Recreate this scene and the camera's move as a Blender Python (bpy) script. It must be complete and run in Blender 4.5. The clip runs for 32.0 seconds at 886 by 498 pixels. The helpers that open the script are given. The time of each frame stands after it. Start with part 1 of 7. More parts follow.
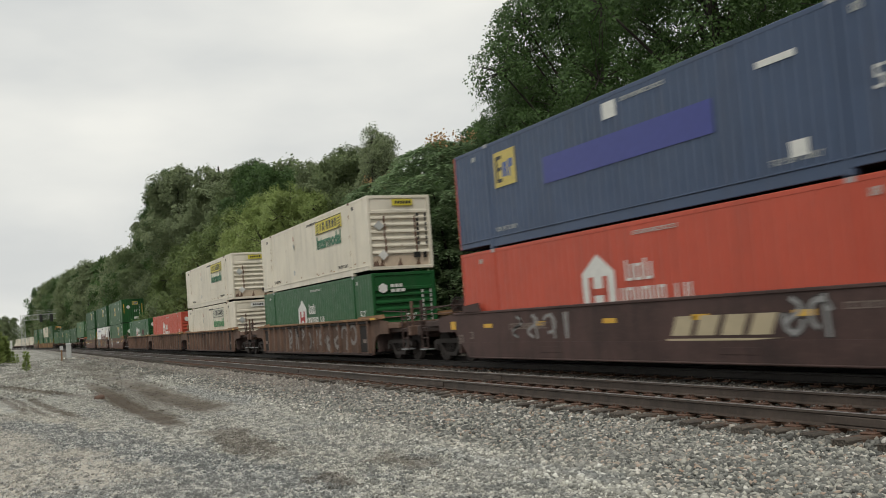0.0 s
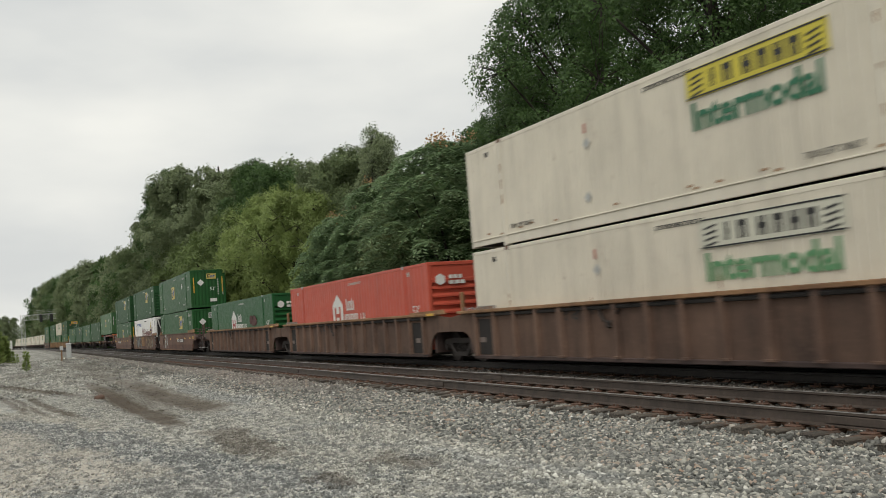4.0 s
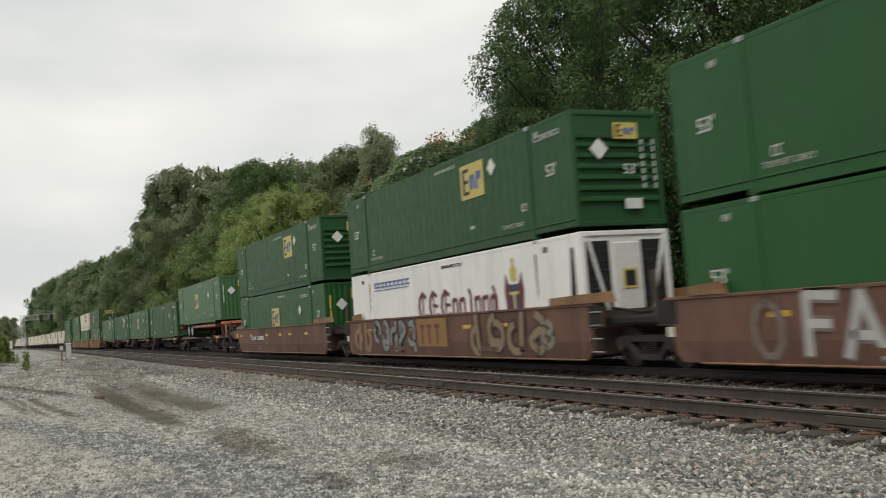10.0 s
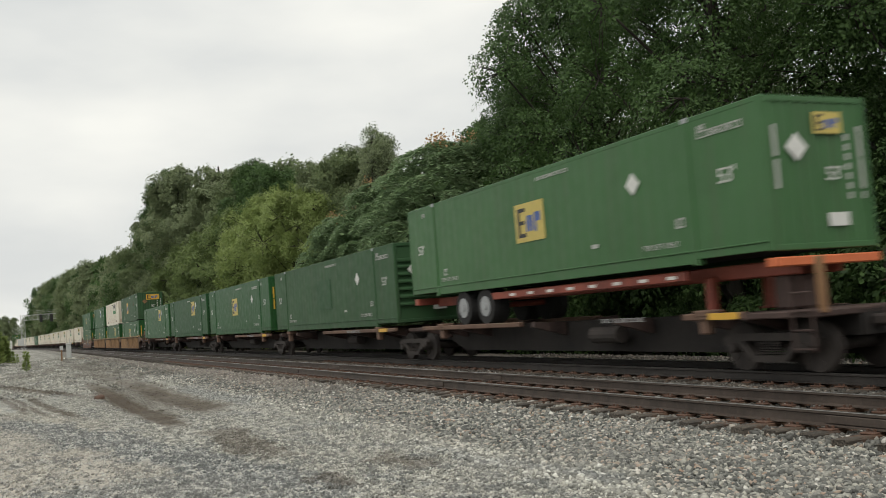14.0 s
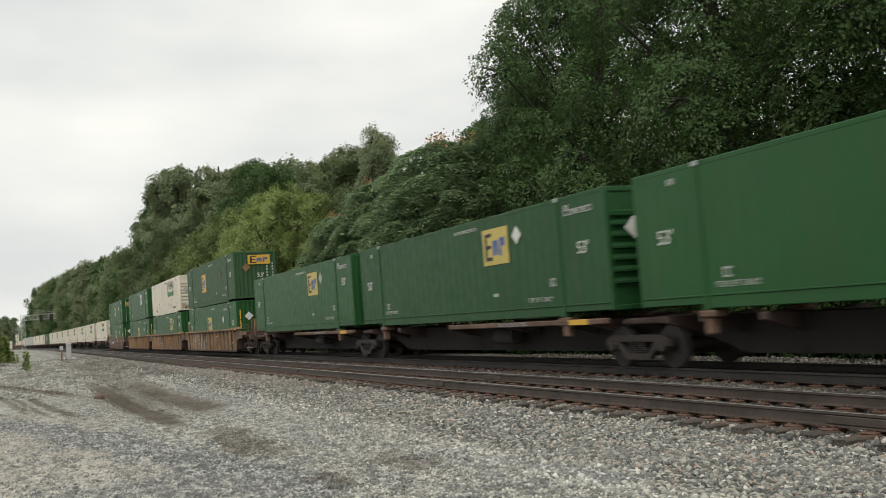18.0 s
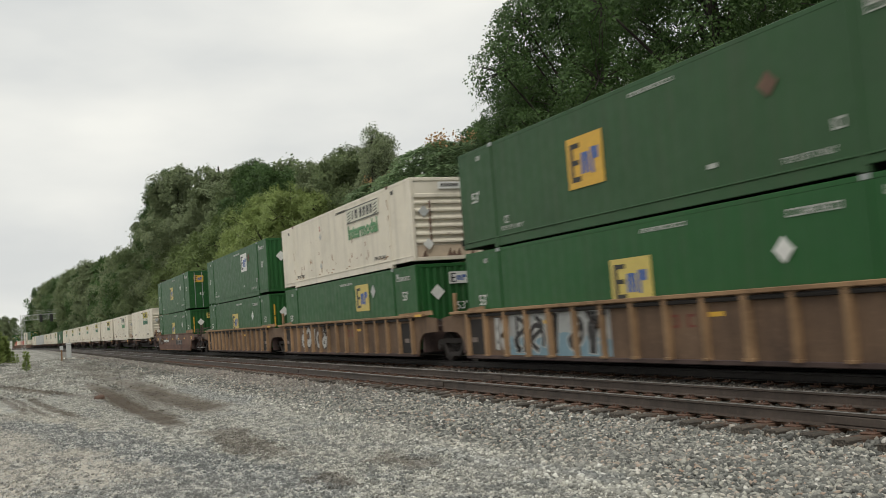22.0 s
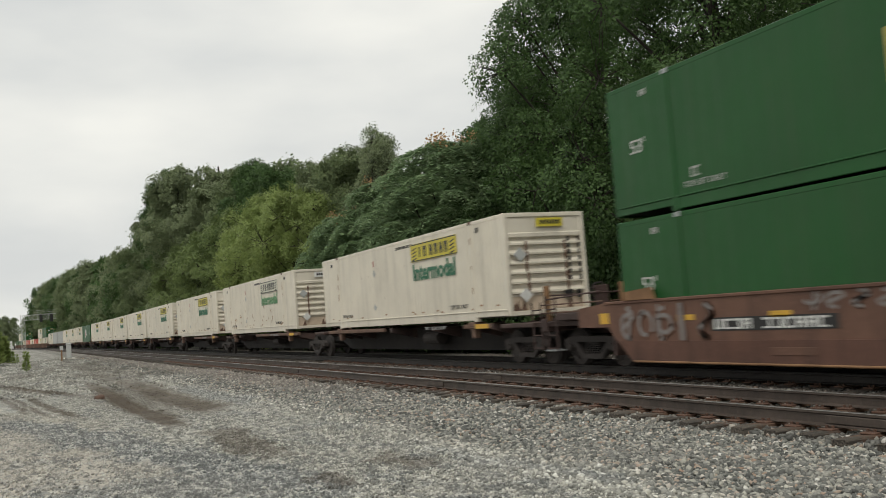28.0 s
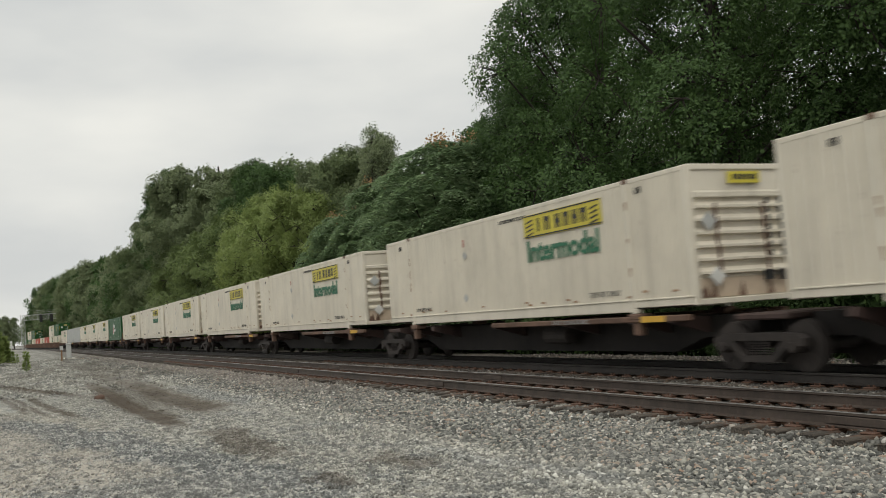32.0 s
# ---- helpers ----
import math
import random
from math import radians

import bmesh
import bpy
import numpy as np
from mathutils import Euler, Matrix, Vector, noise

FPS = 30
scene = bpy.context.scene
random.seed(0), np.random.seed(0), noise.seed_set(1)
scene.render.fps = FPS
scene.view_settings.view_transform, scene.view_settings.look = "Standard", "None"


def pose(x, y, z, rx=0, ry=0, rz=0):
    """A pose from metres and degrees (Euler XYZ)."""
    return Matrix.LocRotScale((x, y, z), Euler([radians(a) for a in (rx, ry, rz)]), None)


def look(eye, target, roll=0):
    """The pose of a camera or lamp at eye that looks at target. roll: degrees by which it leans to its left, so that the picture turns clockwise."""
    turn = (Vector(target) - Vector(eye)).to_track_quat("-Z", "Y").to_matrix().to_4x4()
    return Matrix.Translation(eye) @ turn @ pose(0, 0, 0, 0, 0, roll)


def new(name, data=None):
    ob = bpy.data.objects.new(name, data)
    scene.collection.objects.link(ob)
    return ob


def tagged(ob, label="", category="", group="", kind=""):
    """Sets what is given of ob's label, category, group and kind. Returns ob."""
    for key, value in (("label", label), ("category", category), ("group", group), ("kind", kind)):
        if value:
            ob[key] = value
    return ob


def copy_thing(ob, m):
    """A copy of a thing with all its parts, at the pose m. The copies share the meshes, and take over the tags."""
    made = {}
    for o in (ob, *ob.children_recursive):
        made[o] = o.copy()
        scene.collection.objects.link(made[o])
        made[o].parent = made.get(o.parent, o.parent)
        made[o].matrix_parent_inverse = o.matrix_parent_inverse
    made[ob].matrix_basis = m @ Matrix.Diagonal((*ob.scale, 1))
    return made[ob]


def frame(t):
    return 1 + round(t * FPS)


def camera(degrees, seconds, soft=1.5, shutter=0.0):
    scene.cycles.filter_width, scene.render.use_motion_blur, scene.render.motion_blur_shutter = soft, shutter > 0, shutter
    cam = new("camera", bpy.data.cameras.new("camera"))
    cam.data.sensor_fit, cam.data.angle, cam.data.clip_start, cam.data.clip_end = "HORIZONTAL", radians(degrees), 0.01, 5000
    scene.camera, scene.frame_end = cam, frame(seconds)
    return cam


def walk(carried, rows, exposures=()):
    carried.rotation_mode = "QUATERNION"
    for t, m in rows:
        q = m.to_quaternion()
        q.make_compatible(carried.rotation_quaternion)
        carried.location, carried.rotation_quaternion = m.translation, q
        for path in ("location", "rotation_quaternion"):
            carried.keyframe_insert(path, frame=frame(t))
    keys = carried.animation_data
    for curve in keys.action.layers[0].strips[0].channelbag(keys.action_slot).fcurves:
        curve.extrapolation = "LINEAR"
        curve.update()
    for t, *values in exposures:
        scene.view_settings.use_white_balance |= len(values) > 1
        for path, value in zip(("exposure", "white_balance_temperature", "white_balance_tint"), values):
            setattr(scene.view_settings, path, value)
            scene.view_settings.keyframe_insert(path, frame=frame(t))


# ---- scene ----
# World: y runs along the railway into the distance, x across it, z = 0 at the top of the rails.
EYE = Vector((0, 0, 1.51))
YAW, PITCH, LEAN = radians(25.126), radians(3.963), -4.296
AIM = EYE + Vector((math.sin(YAW) * math.cos(PITCH), math.cos(YAW) * math.cos(PITCH), math.sin(PITCH))) * 50
cam = camera(51.08, 32.0, soft=0.4, shutter=0.5)
walk(cam, [(0, look(EYE, AIM, LEAN)), (32, look(EYE, AIM, LEAN))], exposures=[
    (t, stops, 6650, 8) for t, stops in ((0, -0.05), (1, -0.05), (3, -0.09), (5.5, 0.18), (6, 0.21), (7, 0.22), (8, 0.17), (9, 0.12), (10, 0.03), (12, 0.0), (13, 0.06),
                                         (14, 0.07), (17, 0.13), (20, 0.13), (21, 0.09), (22, 0.01), (23, -0.04), (24, -0.1), (25, -0.02), (28, -0.01), (29, -0.1), (30, -0.14), (32, -0.11))])

# ---- sky and light: overcast, a wide weak sun behind the camera ----
SUN_ELEV, SUN_ROT = radians(52), radians(205)
world = bpy.data.worlds.new("overcast_sky")
scene.world = world
world.use_nodes = True
wn, wl = world.node_tree.nodes, world.node_tree.links
wn.clear()
w_out = wn.new("ShaderNodeOutputWorld")
w_bg = wn.new("ShaderNodeBackground")
w_sky = wn.new("ShaderNodeTexSky")
w_sky.sky_type, w_sky.sun_disc = "NISHITA", False
w_sky.sun_elevation, w_sky.sun_rotation = SUN_ELEV, SUN_ROT
w_sky.dust_density, w_sky.air_density = 5.0, 1.0
w_hsv = wn.new("ShaderNodeHueSaturation")
w_hsv.inputs["Saturation"].default_value = 0.12
w_hsv.inputs["Value"].default_value = 0.06
w_tc = wn.new("ShaderNodeTexCoord")
w_map = wn.new("ShaderNodeMapping")
w_map.inputs["Scale"].default_value = (1.6, 1.6, 4.5)
w_noise = wn.new("ShaderNodeTexNoise")
w_noise.inputs["Scale"].default_value = 1.7
w_noise.inputs["Detail"].default_value = 5
w_noise.inputs["Roughness"].default_value = 0.45
w_ramp = wn.new("ShaderNodeValToRGB")
w_ramp.color_ramp.elements[0].position, w_ramp.color_ramp.elements[0].color = 0.36, (0.68, 0.7, 0.71, 1)
w_ramp.color_ramp.elements[1].position, w_ramp.color_ramp.elements[1].color = 0.62, (0.9, 0.9, 0.87, 1)
w_mix = wn.new("ShaderNodeMixRGB")
w_mix.inputs["Fac"].default_value = 0.88
wl.new(w_sky.outputs["Color"], w_hsv.inputs["Color"])
wl.new(w_tc.outputs["Generated"], w_map.inputs["Vector"])
wl.new(w_map.outputs["Vector"], w_noise.inputs["Vector"])
wl.new(w_noise.outputs["Fac"], w_ramp.inputs["Fac"])
wl.new(w_hsv.outputs["Color"], w_mix.inputs["Color1"])
wl.new(w_ramp.outputs["Color"], w_mix.inputs["Color2"])
wl.new(w_mix.outputs["Color"], w_bg.inputs["Color"])
w_bg.inputs["Strength"].default_value = 1.1
wl.new(w_bg.outputs["Background"], w_out.inputs["Surface"])
sun_data = bpy.data.lights.new("sun", "SUN")
sun_data.energy, sun_data.angle, sun_data.color = 1.0, radians(25), (1.0, 0.96, 0.9)
sun = new("sun", sun_data)
sun.matrix_world = look((-30, -45, 70), (0, 0, 0))


# ---- mesh building ----
class Build:
    """Collects boxes, prisms and tubes into one mesh."""

    def __init__(self):
        self.v, self.f = [], []

    def add(self, verts, faces):
        n = len(self.v)
        self.v += [tuple(q) for q in verts]
        self.f += [tuple(i + n for i in q) for q in faces]
        return self

    def box(self, x0, x1, y0, y1, z0, z1):
        return self.add([(x0, y0, z0), (x1, y0, z0), (x1, y1, z0), (x0, y1, z0), (x0, y0, z1), (x1, y0, z1), (x1, y1, z1), (x0, y1, z1)],
                        [(0, 3, 2, 1), (4, 5, 6, 7), (0, 1, 5, 4), (1, 2, 6, 5), (2, 3, 7, 6), (3, 0, 4, 7)])

    def cbox(self, x0, x1, y0, y1, z0, z1, c=0.02):
        """A box with chamfered edges."""
        c = min(c, (x1 - x0) * 0.4, (y1 - y0) * 0.4, (z1 - z0) * 0.4)
        bm = bmesh.new()
        bmesh.ops.create_cube(bm, size=1)
        for q in bm.verts:
            q.co = ((x0 + x1) / 2 + q.co.x * (x1 - x0), (y0 + y1) / 2 + q.co.y * (y1 - y0), (z0 + z1) / 2 + q.co.z * (z1 - z0))
        bmesh.ops.bevel(bm, geom=bm.edges[:], offset=c, segments=1, affect="EDGES")
        bm.verts.index_update()
        self.add([q.co[:] for q in bm.verts], [[q.index for q in f.verts] for f in bm.faces])
        bm.free()
        return self

    def prism(self, poly, axis, a0, a1):
        """A polygon, given in the other two axes in order, drawn out along one axis."""
        n = len(poly)
        def put(p, a):
            return {"x": (a, p[0], p[1]), "y": (p[0], a, p[1]), "z": (p[0], p[1], a)}[axis]
        vs = [put(p, a0) for p in poly] + [put(p, a1) for p in poly]
        fs = [tuple(range(n)), tuple(range(2 * n - 1, n - 1, -1))] + [(i, (i + 1) % n + 0, (i + 1) % n + n, i + n) for i in range(n)]
        return self.add(vs, fs)

    def tube(self, a, b, r0, r1=None, n=8, caps=True):
        a, b = Vector(a), Vector(b)
        r1 = r0 if r1 is None else r1
        w = (b - a).normalized()
        u = w.orthogonal().normalized()
        t = w.cross(u)
        vs = []
        for c, r in ((a, r0), (b, r1)):
            for i in range(n):
                q = 2 * math.pi * i / n
                vs.append(c + (u * math.cos(q) + t * math.sin(q)) * r)
        fs = [(i, (i + 1) % n, (i + 1) % n + n, i + n) for i in range(n)]
        if caps:
            fs += [tuple(range(n - 1, -1, -1)), tuple(range(n, 2 * n))]
        return self.add(vs, fs)

    def mesh(self, name, smooth=False):
        me = bpy.data.meshes.new(name)
        me.from_pydata(self.v, [], self.f)
        bm = bmesh.new()
        bm.from_mesh(me)
        bmesh.ops.recalc_face_normals(bm, faces=bm.faces[:])
        bm.to_mesh(me)
        bm.free()
        if smooth:
            me.shade_smooth()
        return me


def part(name, built, material, parent, label="", smooth=False):
    """One mesh object under a thing or under a part."""
    me = built.mesh(name, smooth) if isinstance(built, Build) else built
    if not me.materials:
        me.materials.append(material)
    ob = new(name, me)
    ob.parent = parent
    return tagged(ob, label)


# ---- materials ----
def nodes_of(name):
    m = bpy.data.materials.new(name)
    m.use_nodes = True
    n, l = m.node_tree.nodes, m.node_tree.links
    return m, n, l, n["Principled BSDF"]


def noise_node(n, l, vec, scale, detail=4, rough=0.55, stretch=None):
    if stretch:
        mp = n.new("ShaderNodeMapping")
        mp.inputs["Scale"].default_value = stretch
        l.new(vec, mp.inputs["Vector"])
        vec = mp.outputs["Vector"]
    q = n.new("ShaderNodeTexNoise")
    q.inputs["Scale"].default_value, q.inputs["Detail"].default_value, q.inputs["Roughness"].default_value = scale, detail, rough
    l.new(vec, q.inputs["Vector"])
    return q.outputs["Fac"]


def ramp_node(n, l, fac, stops):
    r = n.new("ShaderNodeValToRGB")
    e = r.color_ramp.elements
    while len(e) < len(stops):
        e.new(0.5)
    for q, (p, c) in zip(e, stops):
        q.position, q.color = p, (c, c, c, 1) if isinstance(c, float) else (*c, 1)
    l.new(fac, r.inputs["Fac"])
    return r.outputs["Color"]


def mix_node(n, l, fac, a, b, mode="MIX"):
    q = n.new("ShaderNodeMixRGB")
    q.blend_type = mode
    for sock, val in (("Fac", fac), ("Color1", a), ("Color2", b)):
        if isinstance(val, (int, float)):
            q.inputs[sock].default_value = val
        elif isinstance(val, tuple):
            q.inputs[sock].default_value = (*val, 1)
        else:
            l.new(val, q.inputs[sock])
    return q.outputs["Color"]


def bump_node(n, l, bsdf, height, strength=0.3, dist=0.02):
    b = n.new("ShaderNodeBump")
    b.inputs["Strength"].default_value, b.inputs["Distance"].default_value = strength, dist
    l.new(height, b.inputs["Height"])
    l.new(b.outputs["Normal"], bsdf.inputs["Normal"])


def painted(name, rgb, rough=0.45, grime=0.35, rust=0.12, streak=0.3, vary=0.08):
    """Weathered paint on steel: fading, streaks of dirt, specks of rust."""
    m, n, l, b = nodes_of(name)
    tc = n.new("ShaderNodeTexCoord").outputs["Object"]
    info = n.new("ShaderNodeObjectInfo").outputs["Random"]
    base = mix_node(n, l, ramp_node(n, l, noise_node(n, l, tc, 0.55, 5), [(0.3, 0.0), (0.75, 1.0)]), rgb, tuple(min(1, c * 1.16 + 0.003) for c in rgb))
    base = mix_node(n, l, vary, base, ramp_node(n, l, info, [(0.0, 0.3), (1.0, 0.9)]), "SOFT_LIGHT")
    dirt = ramp_node(n, l, noise_node(n, l, tc, 1.0, 6, 0.6, (2.2, 2.2, 0.16)), [(0.5, 0.0), (0.8, 1.0)])
    base = mix_node(n, l, mix_node(n, l, 1.0, dirt, (streak,) * 3, "MULTIPLY"), base, (0.09, 0.075, 0.06))
    spots = ramp_node(n, l, noise_node(n, l, tc, 0.8, 8, 0.7), [(0.45, 0.0), (0.8, 1.0)])
    base = mix_node(n, l, mix_node(n, l, 1.0, spots, (grime,) * 3, "MULTIPLY"), base, tuple(c * 0.55 + 0.02 for c in rgb))
    specks = ramp_node(n, l, noise_node(n, l, tc, 5.0, 8, 0.75, (1, 1, 0.5)), [(0.66 - rust * 0.3, 0.0), (0.74, 1.0)])
    base = mix_node(n, l, mix_node(n, l, 1.0, specks, (min(1, rust * 4),) * 3, "MULTIPLY"), base, (0.16, 0.06, 0.03))
    l.new(base, b.inputs["Base Color"])
    b.inputs["Specular IOR Level"].default_value = 0.3
    l.new(ramp_node(n, l, noise_node(n, l, tc, 3.0, 4), [(0.2, rough - 0.08), (0.8, rough + 0.15)]), b.inputs["Roughness"])
    bump_node(n, l, b, noise_node(n, l, tc, 9.0, 3), 0.08, 0.02)
    return m


def rusty(name, dark, light, rough=0.8, scale=1.2):
    m, n, l, b = nodes_of(name)
    tc = n.new("ShaderNodeTexCoord").outputs["Object"]
    f = ramp_node(n, l, noise_node(n, l, tc, scale, 8, 0.65), [(0.32, 0.0), (0.7, 1.0)])
    c = mix_node(n, l, f, dark, light)
    wide = ramp_node(n, l, noise_node(n, l, tc, 0.45, 5, 0.6), [(0.4, 0.0), (0.62, 0.55)])
    c = mix_node(n, l, wide, c, tuple(min(1, q * 1.3 + 0.008) for q in light))
    d = ramp_node(n, l, noise_node(n, l, tc, 1.0, 6, 0.6, (3, 3, 0.3)), [(0.5, 0.0), (0.78, 0.7)])
    c = mix_node(n, l, d, c, tuple(q * 0.4 for q in dark))
    sp = ramp_node(n, l, noise_node(n, l, tc, 14.0, 4, 0.7), [(0.55, 0.0), (0.75, 0.5)])
    c = mix_node(n, l, sp, c, tuple(min(1, q * 1.5 + 0.02) for q in light))
    l.new(c, b.inputs["Base Color"])
    b.inputs["Roughness"].default_value = rough
    bump_node(n, l, b, noise_node(n, l, tc, 18.0, 5), 0.25, 0.01)
    return m


def plain(name, rgb, rough=0.6, metal=0.0):
    m, n, l, b = nodes_of(name)
    tc = n.new("ShaderNodeTexCoord").outputs["Object"]
    c = mix_node(n, l, ramp_node(n, l, noise_node(n, l, tc, 6.0, 5), [(0.3, 0.0), (0.75, 1.0)]), tuple(q * 0.82 for q in rgb), rgb)
    l.new(c, b.inputs["Base Color"])
    b.inputs["Roughness"].default_value, b.inputs["Metallic"].default_value = rough, metal
    return m


GREEN = painted("green_paint", (0.0145, 0.082, 0.0205), 0.45, 0.3, 0.05, 0.22)
DARK_GREEN = painted("faded_dark_green_paint", (0.0155, 0.07, 0.0215), 0.5, 0.35, 0.06, 0.25)
DULL_GREEN = painted("faded_dull_green_paint", (0.034, 0.086, 0.036), 0.55, 0.4, 0.06, 0.3)
LIGHT_GREEN = painted("light_green_paint", (0.05, 0.13, 0.048), 0.45, 0.25, 0.06, 0.3)
HUB_GREEN = painted("deep_green_paint", (0.011, 0.082, 0.023), 0.4, 0.3, 0.04, 0.2)
ORANGE_RED = painted("orange_red_paint", (0.47, 0.082, 0.05), 0.42, 0.3, 0.08, 0.25)
BLUE = painted("blue_paint", (0.062, 0.09, 0.155), 0.45, 0.3, 0.06, 0.25)
WHITE = painted("cream_white_paint", (0.67, 0.62, 0.52), 0.4, 0.25, 0.16, 0.28)
CLEAN_WHITE = painted("white_paint", (0.76, 0.75, 0.73), 0.4, 0.15, 0.1, 0.2)
GREY_PAINT = painted("grey_paint", (0.42, 0.43, 0.42), 0.5, 0.3, 0.1, 0.3)
CAR_BROWN = rusty("car_brown_paint", (0.085, 0.042, 0.03), (0.15, 0.075, 0.048), 0.7)
CAR_LOWER = rusty("red_brown_lower_band", (0.062, 0.03, 0.022), (0.125, 0.058, 0.038), 0.75)
CAR_TAN = rusty("rust_tan_steel", (0.085, 0.05, 0.038), (0.16, 0.095, 0.065), 0.8)
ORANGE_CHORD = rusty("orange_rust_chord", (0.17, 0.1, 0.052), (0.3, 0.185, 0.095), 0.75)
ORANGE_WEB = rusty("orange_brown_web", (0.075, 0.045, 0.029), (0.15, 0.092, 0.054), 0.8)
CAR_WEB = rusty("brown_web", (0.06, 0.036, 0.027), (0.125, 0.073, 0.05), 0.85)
CAR_MAROON = rusty("dark_maroon_steel", (0.034, 0.0175, 0.0155), (0.072, 0.037, 0.032), 0.7)
CAR_DARK = rusty("dark_brown_steel", (0.035, 0.022, 0.02), (0.075, 0.045, 0.038), 0.75)
CHORD = rusty("rusty_top_chord", (0.14, 0.07, 0.035), (0.27, 0.15, 0.07), 0.75)
TRUCK = rusty("grimy_truck_iron", (0.014, 0.0118, 0.0108), (0.044, 0.035, 0.031), 0.85, 3.0)
UNDER = rusty("black_underframe_grime", (0.008, 0.007, 0.007), (0.022, 0.018, 0.016), 0.9, 2.0)
STEEL = plain("dull_galvanised_steel", (0.42, 0.43, 0.44), 0.45, 0.6)
GASKET = plain("dark_gap_rubber", (0.012, 0.012, 0.012), 0.8)
YELLOW = plain("signal_yellow", (0.72, 0.42, 0.05), 0.5)
LEMON = plain("lemon_yellow", (0.66, 0.56, 0.06), 0.5)
MAROON = plain("maroon_lettering", (0.15, 0.022, 0.022), 0.55)
LOGO_YELLOW = plain("label_yellow", (0.62, 0.49, 0.13), 0.5)
INK_WHITE = plain("white_lettering", (0.75, 0.75, 0.72), 0.5)
INK_BLACK = plain("black_lettering", (0.02, 0.02, 0.02), 0.5)
INK_BLUE = plain("blue_lettering", (0.07, 0.13, 0.36), 0.5)
STENCIL = plain("worn_white_stencil", (0.5, 0.51, 0.48), 0.6)
INK_GREEN = plain("green_lettering", (0.02, 0.16, 0.08), 0.5)
INK_RED = plain("red_lettering", (0.42, 0.03, 0.03), 0.5)
INK_ORANGE = plain("orange_marking", (0.8, 0.3, 0.04), 0.5)
FADED_STRIP = plain("faded_yellow_strip", (0.66, 0.65, 0.54), 0.6)
FADED_GREEN = plain("faded_green_lettering", (0.12, 0.3, 0.14), 0.6)
RUST_DRIP = plain("orange_rust_drip", (0.33, 0.18, 0.085), 0.8)
TYRE = plain("black_rubber", (0.02, 0.02, 0.02), 0.85)

# ---- the lie of the railway ----
TRAIN_X, NEAR_X = 13.38, 9.61


def bend(y):
    """How far the railway has curved to the left at y."""
    return -1.0e-4 * max(0.0, y - 115.0) ** 2


def heading(y):
    return math.degrees(math.atan(2 * 1.0e-4 * max(0.0, y - 115.0)))


def ease(a, b, x):
    t = min(1.0, max(0.0, (x - a) / (b - a)))
    return t * t * (3 - 2 * t)


def ground_z(x, y):
    x = x - bend(y)
    h = -0.3 + 0.08 * noise.noise((x * 0.22, y * 0.12, 3.0)) + 0.03 * noise.noise((x * 1.3, y * 1.3, 7.0))
    h += 0.2 * ease(1.0, -6.0, x)
    for rut, wide in ((2.85, 0.28), (4.12, 0.42)):
        h -= 0.06 * math.exp(-((x - rut) / wide) ** 2) * ease(15, 20, y) * ease(75, 50, y)
    shoulder = ease(4.6, 8.3, x) * ease(22.0, 15.6, x)
    h = h * (1 - shoulder) + (-0.3) * shoulder
    h -= 0.03 * math.exp(-((x - 7.7) / 0.5) ** 2)
    h += 0.025 * ease(8.2, 8.5, x) * ease(15.3, 14.7, x)
    if x > 17:
        h -= 0.5 * ease(17, 24, x)
    far = ease(60, 400, abs(y)) + ease(30, 120, abs(x))
    return h * (1 - min(1, far) * 0.6) - 0.25 * min(1, far) * (1 - shoulder)


def spaced(stops):
    out = []
    for a, b, step in stops:
        n = max(1, round((b - a) / step))
        out += [a + (b - a) * i / n for i in range(n)]
    return out + [stops[-1][1]]


